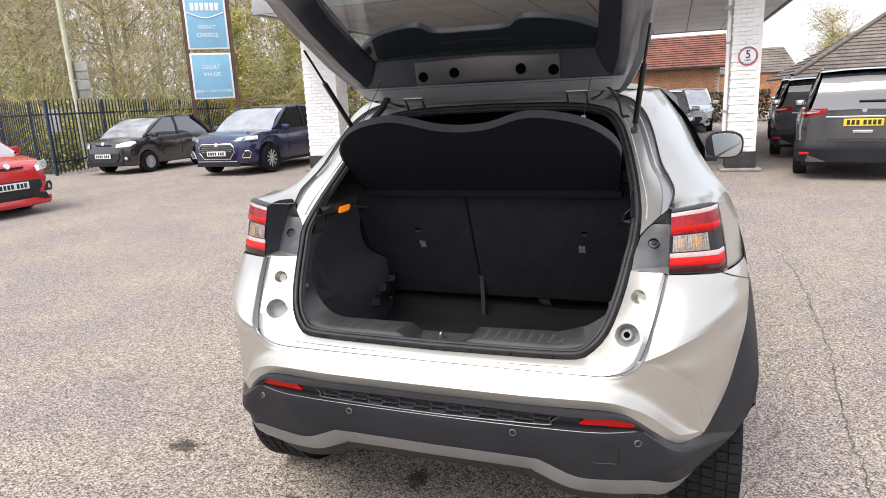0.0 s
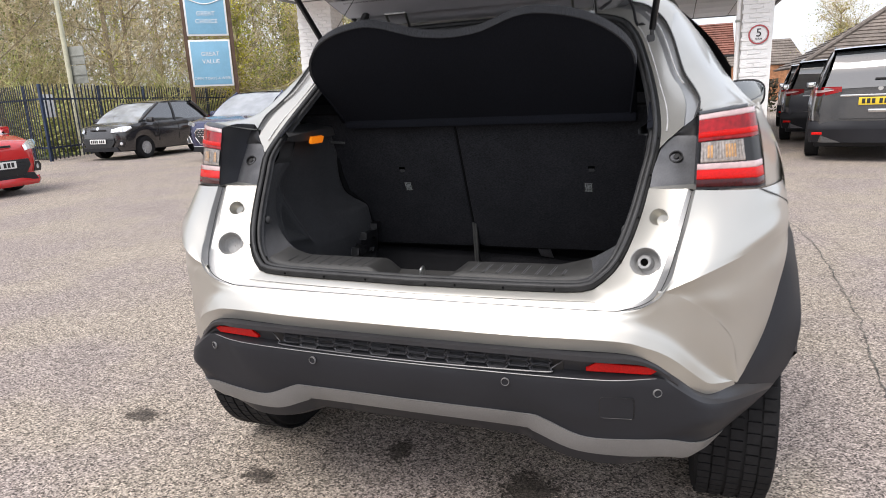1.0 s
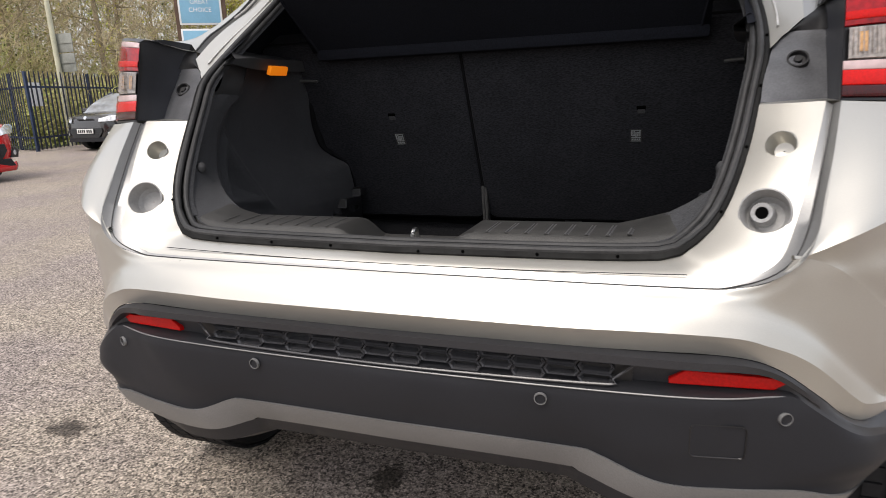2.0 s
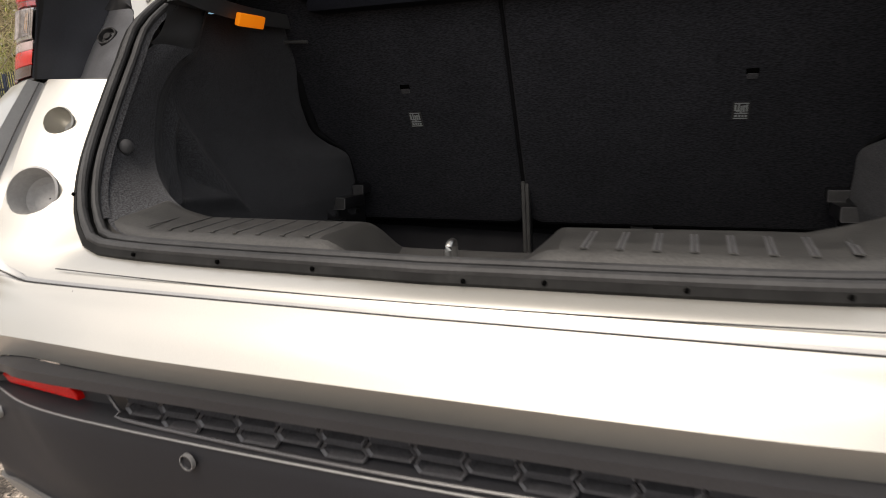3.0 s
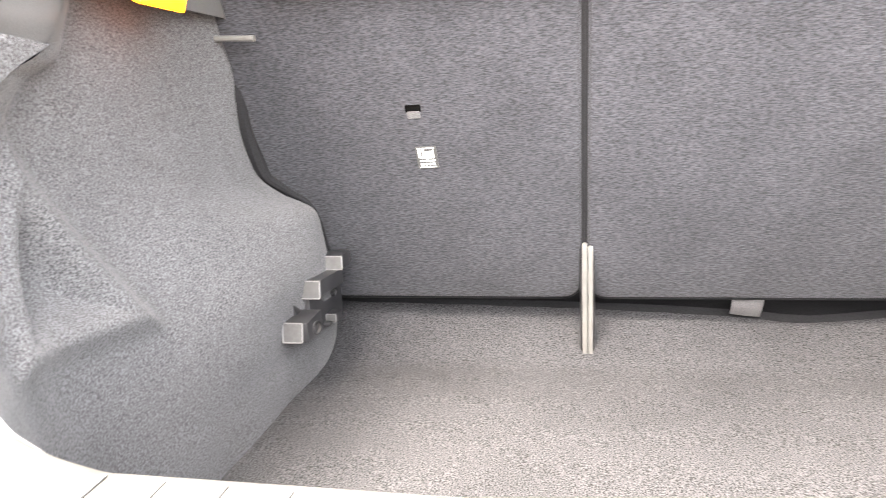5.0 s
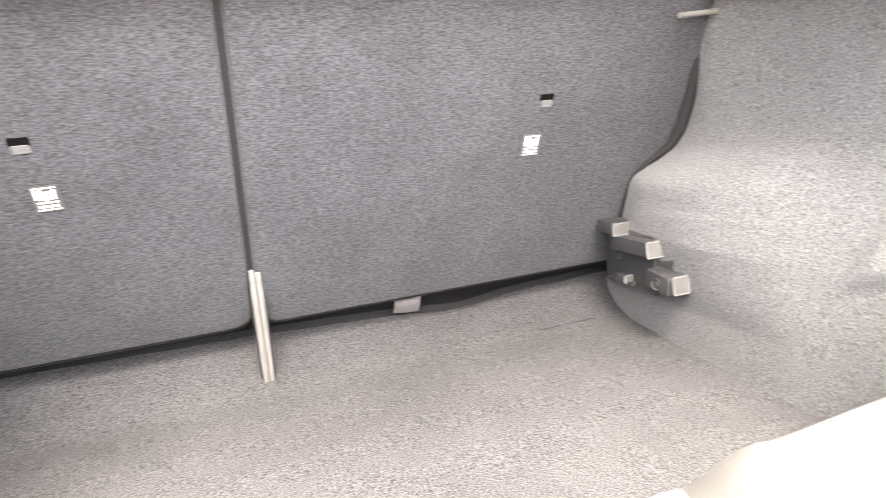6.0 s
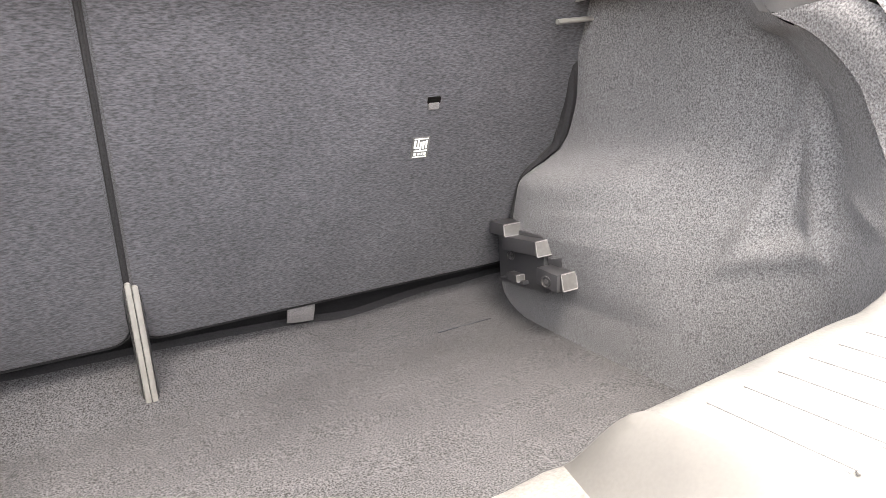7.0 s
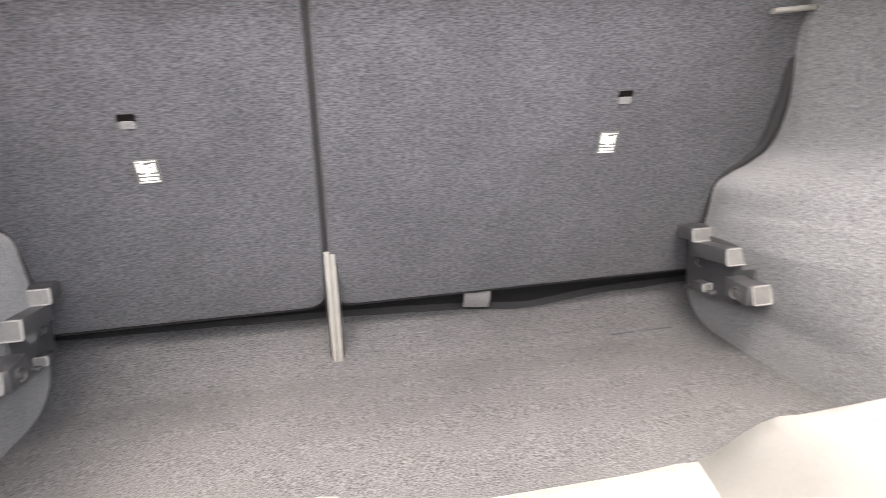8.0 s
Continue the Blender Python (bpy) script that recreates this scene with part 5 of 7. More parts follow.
def rear_seats():
    tilt = math.atan(.48)
    up = Vector((0, -math.sin(tilt), math.cos(tilt)))
    nrm = Vector((0, -math.cos(tilt), -math.sin(tilt)))
    base = Vector((0, 1.121, .652))
    plane = Matrix((Vector((1, 0, 0)), up, nrm)).transposed().to_4x4()
    plane.translation = base - nrm * .09
    for x0, x1, sx in ((-.72, -.1095, -1), (-.1035, .72, 1)):
        bm = bmesh.new()
        slab(bm, rounded(x0, 0, x1, .60, .035, 6), .09, None, .012)
        bmesh.ops.transform(bm, matrix=plane, verts=bm.verts)
        seat = part("seat_back", bm, M_SEATCLOTH, car, "charcoal felt back of a folding rear seat")
        loop = [plane @ Vector((x, y, .083)) for x, y in rounded(x0 - .001, -.001, x1 + .001, .601, .036, 8)]
        dense = []
        for p, q in zip(loop, loop[1:] + loop[:1]):
            k = max(1, int((q - p).length / .03))
            dense += [p.lerp(q, i / k) for i in range(k)]
        bm = bmesh.new()
        tube(bm, dense, .0034, 8, True)
        part("seat_piping", bm, M_PIPEGAP, seat, "black piping along the seat edge")
        # tether slot with the tongue hanging from it, and its tag
        px, v = sx * .358 + (.010 if sx < 0 else 0), (.983 - base.z) / math.cos(tilt)
        for nm, w, h, dv, thick, material, lab in (("tether_slot", .023, .011, .0035, .0014, M_HOLE, "dark slit for the child seat tether"), ("slot_tongue", .019, .011, -.006, .0026, M_TONGUE, "grey felt tongue of the slit")):
            bm = bmesh.new()
            slab(bm, rounded(-w / 2, -h / 2, w / 2, h / 2, .002, 3), thick, None, .0005)
            part(nm, bm, material, seat, lab, True, plane @ Matrix.Translation((px, v + dv, .09)))
        v = (.913 - base.z) / math.cos(tilt)
        at = plane @ Matrix.Translation((sx * .345 + (.006 if sx < 0 else 0), v, .09)) @ Matrix.Rotation(radians(-1 * sx), 4, "Z") @ Matrix.Diagonal((.85, .85, 1, 1))
        bm = bmesh.new()
        slab(bm, rounded(-.0185, -.022, .0185, .022, .001, 2), .0012)
        tag = part("fabric_tag", bm, M_LABELBLACK, seat, "small black woven tag with white symbols", True, at)
        bm = bmesh.new()
        for cx, cy, w, h in ((0, .0190, .030, .0022), (-.0125, .008, .0045, .016), (-.0055, .010, .0035, .014), (-.0065, .0005, .008, .004), (.000, .004, .0035, .018), (.006, .011, .006, .005), (.0055, .0025, .0045, .009),
                             (.0118, .007, .0035, .017), (.0005, -.0062, .028, .0030), (-.010, -.0130, .006, .0048), (-.002, -.0130, .005, .0048), (.0045, -.0130, .004, .0048), (.011, -.0130, .005, .0048), (0, -.0188, .030, .0022)):
            box(bm, (w, h, .0008), (cx, cy, .0016))
        part("tag_symbol", bm, M_LABELWHITE, tag, "", False)
    # divider strip between the seats
    bm = bmesh.new()
    for x, top in ((-.0046, .113), (.0046, .108)):
        half = bmesh.new()
        slab(half, rounded(x - .0041, -.112, x + .0041, top, .0038, 5), .010, Matrix.Translation((0, .005, 0)) @ Matrix.Rotation(radians(90), 4, "X"), .0015)
        me = bpy.data.meshes.new("strip_half")
        half.to_mesh(me)
        half.free()
        bm.from_mesh(me)
        bpy.data.meshes.remove(me)
    strip = part("divider_strip", bm, M_LIGHTGREY, car, "pale grey plastic strip between the seat backs", True, pose(-.1015, 1.086, .650, 7, 0, 0))
    bm = bmesh.new()
    box(bm, (.024, .010, .228), (0, .009, -.002), .004)
    part("strip_backing", bm, M_GLOSSBLACK, strip)
    # webbing loop
    bm = bmesh.new()
    loft(bm, [[(.135, 1.14, .648), (.158, 1.138, .647), (.185, 1.14, .648)], [(.137, 1.154, .630), (.16, 1.150, .630), (.187, 1.154, .630)], [(.140, 1.178, .610), (.163, 1.174, .608), (.19, 1.180, .604)]], 6, 6)
    part("webbing_loop", bm, M_WEB, car, "grey webbing loop below the seat back")


def boot():
    sill()
    # latch striker in its scoop
    bm = bmesh.new()
    pts = curve([(-.004, .258, .762), (-.004, .258, .788), (-.003, .262, .797), (-.003, .275, .797), (-.004, .280, .788), (-.004, .282, .762)], 24)
    tube(bm, pts, .0042, 10)
    part("latch_striker", bm, M_STEEL, car, "chromed latch striker loop")
    boot_floor()
    rear_seats()
    for s in (1, -1):
        boot_side(s)
    # added black sheet closes the cabin ahead of the seats
    bm = bmesh.new()
    grid(bm, [[Vector((-.80, 1.55, .4)), Vector((.80, 1.55, .4))], [Vector((-.80, 1.55, 1.2)), Vector((.80, 1.55, 1.2))], [Vector((-.60, 1.62, 1.52)), Vector((.60, 1.62, 1.52))]])
    part("cabin_closure", bm, M_BLACKCLOTH, car, "added black sheet closing the cabin behind the rear seats")
    # added black box, blocks stray light behind trim and seats
    bm = bmesh.new()
    grid(bm, [[Vector((x, y, z)) for x, z in ((-.665, 1.12), (-.665, .5), (.665, .5), (.665, 1.12))] for y in (.58, 1.52)])
    part("boot_light_block", bm, M_BLACKCLOTH, car)
    # boot lamp
    bm = bmesh.new()
    box(bm, (.012, .078, .024), (-.553, .700, 1.117), .003, Matrix.Rotation(radians(20), 4, "Y"))
    part("boot_lamp", bm, M_AMBER, car, "glowing amber boot lamp")


boot()


# ---------------------------------------------------------------- parcel shelf and tailgate
def shelf():
    hinge, ang = Vector((0, .845, 1.165)), radians(42)
    along = Vector((0, -math.cos(ang), math.sin(ang)))
    nrm = Vector((0, math.sin(ang), math.cos(ang)))
    half = [(.02, .372), (.10, .385), (.22, .432), (.31, .428), (.41, .392), (.485, .325), (.520, .25), (.518, .16), (.50, 0)]
    outline = curve([(x, v, 0) for x, v in half], 30)
    outline = [Vector((-p.x - .008, p.y, 0)) for p in outline][::-1] + [Vector((p.x - .008, p.y, 0)) for p in outline]
    front = [i for i, p in enumerate(outline) if p.y > .20]
    lo, hi = min(front), max(front) + 1
    bm = bmesh.new()
    rows = []
    for dn, sh in ((0.0, .012), (-.004, .004), (-.004, 0), (.022, 0), (.030, .006), (.032, .03)):
        rows.append([hinge + Vector((p.x * (1 - sh), 0, 0)) + along * (p.y * (1 - sh)) + nrm * dn for p in outline])
    # sides of the felt rim coloured black to stand for their shade
    for a, b in ((0, lo + 1), (hi - 1, len(outline))):
        side = bmesh.new()
        grid(side, [r[a:b] for r in rows])
        part("shelf_side", side, M_BLACKCLOTH, car, "unlit side of the parcel shelf, shade in its colour")
    grid(bm, [r[lo:hi] for r in rows])
    part("shelf_edge", bm, M_CARPET, car, "felt covered edge of the parcel shelf")
    bm = bmesh.new()
    for dn in (.001, .029):
        rows = []
        for k in range(9):
            f = k / 8
            rows.append([hinge + Vector((p.x * .99, 0, 0)) + along * (p.y * .99 * f) + nrm * dn for p in outline])
        grid(bm, rows)
    part("parcel_shelf", bm, M_BLACKCLOTH, car, "black parcel shelf raised with the tailgate")
    bm = bmesh.new()
    box(bm, (1.02, .10, .03), (0, .885, 1.158), .01)
    part("shelf_crossbar", bm, M_BLACKCLOTH, car)
    for s in (1, -1):
        a = hinge + Vector((s * .40, 0, 0)) + along * .375 + nrm * .03
        bm = bmesh.new()
        rod(bm, a, tail_point(s * .40, .20, .01), .0013, seg=6)
        part("shelf_cord", bm, M_LABELBLACK, car, "thin black lifting cord")
        bm = bmesh.new()
        box(bm, (.014, .012, .03), a, .003)
        part("cord_hook", bm, M_LABELWHITE, car, "white plastic cord hook")


TAIL_HINGE, TAIL_ANG = Vector((0, .985, 1.512)), radians(31)


def tail_point(x, d, n):
    """A place on the raised tailgate: across, away from the hinge, and out of its inner face."""
    bend = max(d - .72, 0)
    y = TAIL_HINGE.y - d * math.cos(TAIL_ANG) - n * math.sin(TAIL_ANG)
    z = TAIL_HINGE.z + d * math.sin(TAIL_ANG) - n * math.cos(TAIL_ANG) - bend * .55
    return Vector((x, y, z))


def tail_half(d):
    return np.interp(d, [0, .06, .15, .30, .60, .80, 1.02], [.47, .525, .56, .595, .625, .61, .57])


def tailgate():
    ds = [0, .02, .05, .10, .2, .3, .4, .5, .6, .7, .8, .9, 1.0, 1.02]
    # outer skin
    bm = bmesh.new()
    rows = []
    for d in ds:
        h = tail_half(d)
        rows.append([tail_point(h * u, d, -.075 + .065 * abs(u) ** 6) for u in [-1 + k / 12 for k in range(25)]])
    grid(bm, rows)
    hole = [f for f in bm.faces if all(.19 < (TAIL_HINGE - v.co).length and abs(v.co.x) < .51 and (v.co.yz - TAIL_HINGE.yz).length > .25 and (v.co.yz - TAIL_HINGE.yz).length < .75 for v in f.verts)]
    bmesh.ops.delete(bm, geom=hole, context="FACES")
    skin = part("tailgate_skin", bm, M_PAINT, car, "silver outer skin of the raised tailgate")
    # rim flange of painted metal, hinge end and sides
    for s in (1, -1):
        bm = bmesh.new()
        a = [tail_point(s * tail_half(d), d, -.01) for d in ds]
        b = [tail_point(s * (tail_half(d) - .012), d, .012) for d in ds]
        c = [tail_point(s * (tail_half(d) - .038), d, .014) for d in ds]
        e = [tail_point(s * (tail_half(d) - .052), d, .026) for d in ds]
        f = [tail_point(s * (tail_half(d) - .070), d, .029) for d in ds]
        g = [tail_point(s * (tail_half(d) - .098), d, .031) for d in ds]
        h = [tail_point(s * (tail_half(d) - .108), d, .024) for d in ds]
        grid(bm, [a, b, c, e, f, g, h])
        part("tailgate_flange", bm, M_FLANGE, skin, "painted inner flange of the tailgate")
    bm = bmesh.new()
    us = [-1 + k / 12 for k in range(25)]
    grid(bm, [[tail_point(u * (tail_half(d) - .05), d, n) for u in us] for d, n in ((0, -.02), (.0, .010), (.03, .024), (.06, .027), (.078, .024), (.09, .034), (.125, .036), (.16, .038), (.19, .040))])
    part("hinge_rail", bm, M_TAILMETAL, skin)
    # dark inner trim with a window opening
    bm = bmesh.new()
    for s in (1, -1):
        o = [tail_point(s * (tail_half(d) - .100), d, .036) for d in (.17, .21, .27, .35, .45, .55, .65, .75, .80)]
        i = [tail_point(s * max(tail_half(d) - w, .02), d, -.012) for d, w in ((.268, .172), (.278, .170), (.305, .169), (.37, .168), (.45, .166), (.55, .166), (.64, .17), (.70, .19), (.72, .23))]
        m = [(p * .5 + q * .5) + Vector((0, 0, -.010)) for p, q in zip(o, i)]
        grid(bm, [o, m, i])
        grid(bm, [i, [p + Vector((0, 0, .03)) for p in i]])
    grid(bm, [[Vector((u * .47, y, z)) for u in us] for y, z in ((.815, 1.568), (.806, 1.576), (.802, 1.584), (.786, 1.660), (.780, 1.668), (.772, 1.688))])
    grid(bm, [[tail_point(u * .50, d, n) for u in us] for d, n in ((.71, -.01), (.73, .03), (.85, .045), (1.0, .04), (1.02, -.01))])
    part("tailgate_trim", bm, M_TAILTRIM, skin, "black plastic inner trim of the tailgate")
    # painted plate with four round holes
    bm = bmesh.new()
    grid(bm, [[Vector((.02 + u * .272, y, z + .008 * (1 - u * u) ** 3)) for u in us] for y, z in ((.812, 1.572), (.800, 1.577), (.795, 1.585), (.778, 1.656), (.774, 1.662), (.782, 1.667))])
    plate = part("tailgate_plate", bm, M_FLANGE, skin, "silver plate with round holes, shade in its colour")
    for x, z in ((-.222, 1.608), (-.098, 1.617), (.153, 1.617), (.270, 1.608)):
        bm = bmesh.new()
        lathe(bm, [(.0001, -.0012), (.0155, -.0012), (.0165, -.002), (.0185, -.002), (.019, .003)], 24, frame_of((0, -1, -.2), (x, .795 - (z - 1.585) * .24 - .001, z)) @ Matrix.Rotation(radians(90), 4, "Y"))
        part("round_hole", bm, M_HOLE, plate)
    # spoiler mass and high brake lamp behind the glass
    bm = bmesh.new()
    top = curve([(-.46, .27, 0), (-.44, .33, 0), (-.33, .40, 0), (-.19, .425, 0), (-.13, .385, 0), (0, .38, 0), (.13, .385, 0), (.19, .425, 0), (.33, .40, 0), (.44, .33, 0), (.46, .27, 0)], 60)
    grid(bm, [[tail_point(p.x, .24, -.048) for p in top], [tail_point(p.x, p.y - .01, -.046) for p in top], [tail_point(p.x, p.y, -.05) for p in top], [tail_point(p.x, p.y, -.068) for p in top]])
    cover = part("spoiler_cover", bm, M_TAILTRIM, skin, "black spoiler cover seen through the glass")
    # pale line paints the edge highlight along the cover's top
    bm = bmesh.new()
    tube(bm, [tail_point(p.x, p.y, -.047) for p in top], .0014, 5)
    part("cover_edge_highlight", bm, M_LIGHTGREY, cover)
    bm = bmesh.new()
    loft(bm, [[tuple(tail_point(x, .325 + .012 * (1 - (x / .13) ** 2), -.041)) for x in (-.13, -.06, 0, .06, .13)], [tuple(tail_point(x, .333 + .012 * (1 - (x / .13) ** 2), -.041)) for x in (-.13, -.06, 0, .06, .13)]], 16, 3)
    part("high_brake_lamp", bm, M_PINKLENS, skin, "dull red high brake lamp")
    bm = bmesh.new()
    grid(bm, [[tail_point(u * .475, d, -.034 + .012 * u * u) for u in us] for d in (.265, .35, .45, .55, .65, .73)])
    part("rear_window", bm, M_GLASS, skin, "dark tinted rear window")
    # hinges, plugs, looms, struts
    for s in (1, -1):
        bm = bmesh.new()
        cx = .015 + s * .322
        for u, v in (((-.036, .925, 1.488), (-.036, .885, 1.531)), ((.036, .925, 1.488), (.036, .885, 1.531))):
            rod(bm, (cx + u[0], u[1], u[2]), (cx + v[0], v[1], v[2]), .0045)
        rod(bm, (cx - .039, .885, 1.531), (cx + .039, .885, 1.531), .0048)
        for dx in (-.018, .018):
            box(bm, (.020, .010, .009), (cx + dx, .880, 1.541), .002)
        part("tailgate_hinge", bm, M_STEEL, car, "bright metal tailgate hinge")
        bm = bmesh.new()
        n = tail_point(0, 0, 1) - tail_point(0, 0, 0)
        lathe(bm, [(.0001, -.001), (.006, -.001), (.009, .0), (.0095, .002)], 16, frame_of(n, tail_point(s * .478, .075, .029)) @ Matrix.Rotation(radians(90), 4, "Y"))
        part("rubber_plug", bm, M_RUBBER, skin)
        bm = bmesh.new()
        run = [(.42, .885, 1.545), (.455, .872, 1.535), (.486, .872, 1.49), (.497, .876, 1.445), (.507, .885, 1.428)] if s > 0 else [(-.40, .885, 1.556), (-.414, .88, 1.540), (-.442, .88, 1.498), (-.490, .885, 1.455), (-.52, .90, 1.43)]
        tube(bm, curve(run, 24), .004 if s > 0 else .0125, 8)
        part("wiring_loom", bm, M_RUBBER, car, "black corrugated wiring loom")
        bm = bmesh.new()
        rod(bm, (s * .513, .888, 1.420), (s * .518, .912, 1.432), .019, .014, 16)
        part("loom_grommet", bm, M_RUBBER, car)
        lo, hi = Vector((s * .548, .828, 1.415)), tail_point(s * .598, .455, .034)
        mid = lo.lerp(hi, .62)
        bm = bmesh.new()
        rod(bm, lo, mid, .010)
        strut = part("gas_strut", bm, M_GLOSSBLACK, car, "black tailgate gas strut")
        bm = bmesh.new()
        rod(bm, mid, hi, .0045)
        part("strut_rod", bm, M_GLOSSBLACK, strut)
        bm = bmesh.new()
        box(bm, (.024, .03, .05), lo + Vector((s * -.003, .004, -.042)), .005)
        box(bm, (.012, .02, .016), lo + Vector((0, 0, -.012)), .003)
        part("strut_bracket", bm, M_GLOSSBLACK, strut)


shelf()
tailgate()


# ---------------------------------------------------------------- forecourt canopy and its pillars
def text_mesh(words, size, depth=.004):
    cu = bpy.data.curves.new("lettering", "FONT")
    cu.body, cu.size, cu.extrude, cu.align_x, cu.align_y = words, size, depth, "CENTER", "CENTER"
    ob = bpy.data.objects.new("lettering", cu)
    scene.collection.objects.link(ob)
    bpy.context.view_layer.update()
    me = bpy.data.meshes.new_from_object(ob.evaluated_get(bpy.context.evaluated_depsgraph_get()))
    bpy.data.objects.remove(ob)
    return me


def lettering(words, size, material, parent, m, label=""):
    me = text_mesh(words, size)
    me.materials.clear()
    me.materials.append(material)
    ob = share("lettering", me, parent, m)
    if label:
        ob["label"] = label
    return ob


def box_part(name, size, at, material, parent, bevel=0.0, label="", turn=None):
    bm = bmesh.new()
    box(bm, size, at, bevel, turn)
    return part(name, bm, material, parent, label)


CANOPY_Z = 3.42


def pillar(x, y, w, d, mark):
    p = tagged(empty("canopy_pillar", Matrix.Translation((x, y, 0))), "white painted brick pillar with a black base", "pillar", kind="structure")
    box_part("pillar_core", (w - .02, d - .02, CANOPY_Z), (0, 0, CANOPY_Z / 2), M_WHITEPAINT, p)
    bm = bmesh.new()
    box(bm, (.208, .012, .064), (0, 0, 0), .004, None, 1)
    proto = part("brick", bm, M_WHITEPAINT, p)
    first = True
    per = max(2, int(round(w / .215)))
    for row in range(5, int(CANOPY_Z / .075)):
        for k in range(-1, per):
            cx = -w / 2 + .1075 + k * .215 + (.1075 if row % 2 else 0)
            if cx - .104 < -w / 2 - .001 or cx + .104 > w / 2 + .001:
                continue
            m = Matrix.Translation((cx, -d / 2, row * .075 + .0375))
            if first:
                proto.matrix_basis, first = m, False
            else:
                share("brick", proto.data, p, m)
        sx = -1 if x > 0 else 1
        for cy in (-.12, .12):
            share("brick", proto.data, p, Matrix.Translation((sx * w / 2, cy + (.04 if row % 2 else -.04), row * .075 + .0375)) @ Matrix.Rotation(radians(90), 4, "Z"))
    box_part("pillar_base", (w + .02, d + .02, .36), (0, 0, .18), M_BASEBLACK, p, .01, "black painted pillar base")
    box_part("pillar_kerb", (w + .22, d + .22, .06), (0, 0, .03), M_CONCRETE, p, .03, "low concrete plinth")
    if mark:
        bm = bmesh.new()
        lathe(bm, [(.0001, -.006), (.125, -.006), (.13, 0)], 40, frame_of((0, -1, 0), (.02, -d / 2 - .012, 2.05)) @ Matrix.Rotation(radians(90), 4, "Y"))
        sign = tagged(part("speed_sign", bm, M_WHITE), "round white speed sign with a red ring", "sign")
        sign.matrix_basis = Matrix.Translation((x, y, 0))
        bm = bmesh.new()
        lathe(bm, [(.140, 0), (.142, -.009), (.160, -.009), (.163, 0)], 40, frame_of((0, -1, 0), (.02, -d / 2 - .012, 2.05)) @ Matrix.Rotation(radians(90), 4, "Y"))
        part("sign_ring", bm, M_SIGNRED, sign, "red ring")
        lettering("5", .19, M_LABELBLACK, sign, Matrix.Translation((.02, -d / 2 - .024, 2.075)) @ Matrix.Rotation(radians(90), 4, "X"))
        lettering("M.P.H", .045, M_LABELBLACK, sign, Matrix.Translation((.02, -d / 2 - .024, 1.975)) @ Matrix.Rotation(radians(90), 4, "X"))
        pipe = tagged(empty("drain_pipe", Matrix.Translation((x - w / 2 - .06, y - d / 2 + .05, 0))), "white rainwater downpipe on the pillar", "pipe")
        bm = bmesh.new()
        rod(bm, (0, 0, .4), (0, 0, CANOPY_Z), .034)
        part("pipe_length", bm, M_WHITEPAINT, pipe)
        for z in (1.1, 2.3):
            box_part("pipe_clip", (.09, .09, .04), (0, 0, z), M_GALV, pipe, .005)
        cam_box = tagged(empty("security_camera", Matrix.Translation((x - w / 2 - .03, y - d / 2, 2.85))), "small dark camera on a wall bracket", "camera")
        box_part("camera_bracket", (.03, .03, .18), (0, 0, 0), M_GALV, cam_box, .004)
        box_part("camera_body", (.16, .07, .06), (-.08, -.05, .03), M_GALV, cam_box, .01)
    return p


pillar(1.86, 11.75, .50, .50, True)
pillar(-7.12, 12.3, .86, .55, False)


def canopy():
    c = tagged(empty("canopy"), "flat white canopy over the forecourt", "canopy", kind="structure")
    x0, x1, y0, y1 = -7.6, 3.15, 10.4, 23.0
    box_part("canopy_roof", (x1 - x0, y1 - y0, .12), ((x0 + x1) / 2, (y0 + y1) / 2, CANOPY_Z + .28), M_FASCIA, c)
    for size, at in (((x1 - x0, .06, .42), ((x0 + x1) / 2, y0, CANOPY_Z + .2)), ((x1 - x0, .06, .42), ((x0 + x1) / 2, y1, CANOPY_Z + .2)), ((.06, y1 - y0 - .07, .42), (x0, (y0 + y1) / 2, CANOPY_Z + .2)), ((.06, y1 - y0 - .07, .42), (x1, (y0 + y1) / 2, CANOPY_Z + .2))):
        box_part("fascia_board", size, at, M_FASCIA, c, .006)
    bm = bmesh.new()
    nx, ny = 10, 9
    w, d = (x1 - x0 - .1) / nx, (y1 - y0 - .1) / ny
    box(bm, (w - .03, d - .03, .02), (0, 0, 0), .004, None, 1)
    proto = part("soffit_panel", bm, M_SOFFIT, c)
    for i in range(nx):
        for j in range(ny):
            m = Matrix.Translation((x0 + .05 + w * (i + .5), y0 + .05 + d * (j + .5), CANOPY_Z + .03))
            if i == j == 0:
                proto.matrix_basis = m
            else:
                share("soffit_panel", proto.data, c, m)
    box_part("soffit_backing", (x1 - x0 - .08, y1 - y0 - .08, .02), ((x0 + x1) / 2, (y0 + y1) / 2, CANOPY_Z + .055), M_GALV, c)


canopy()


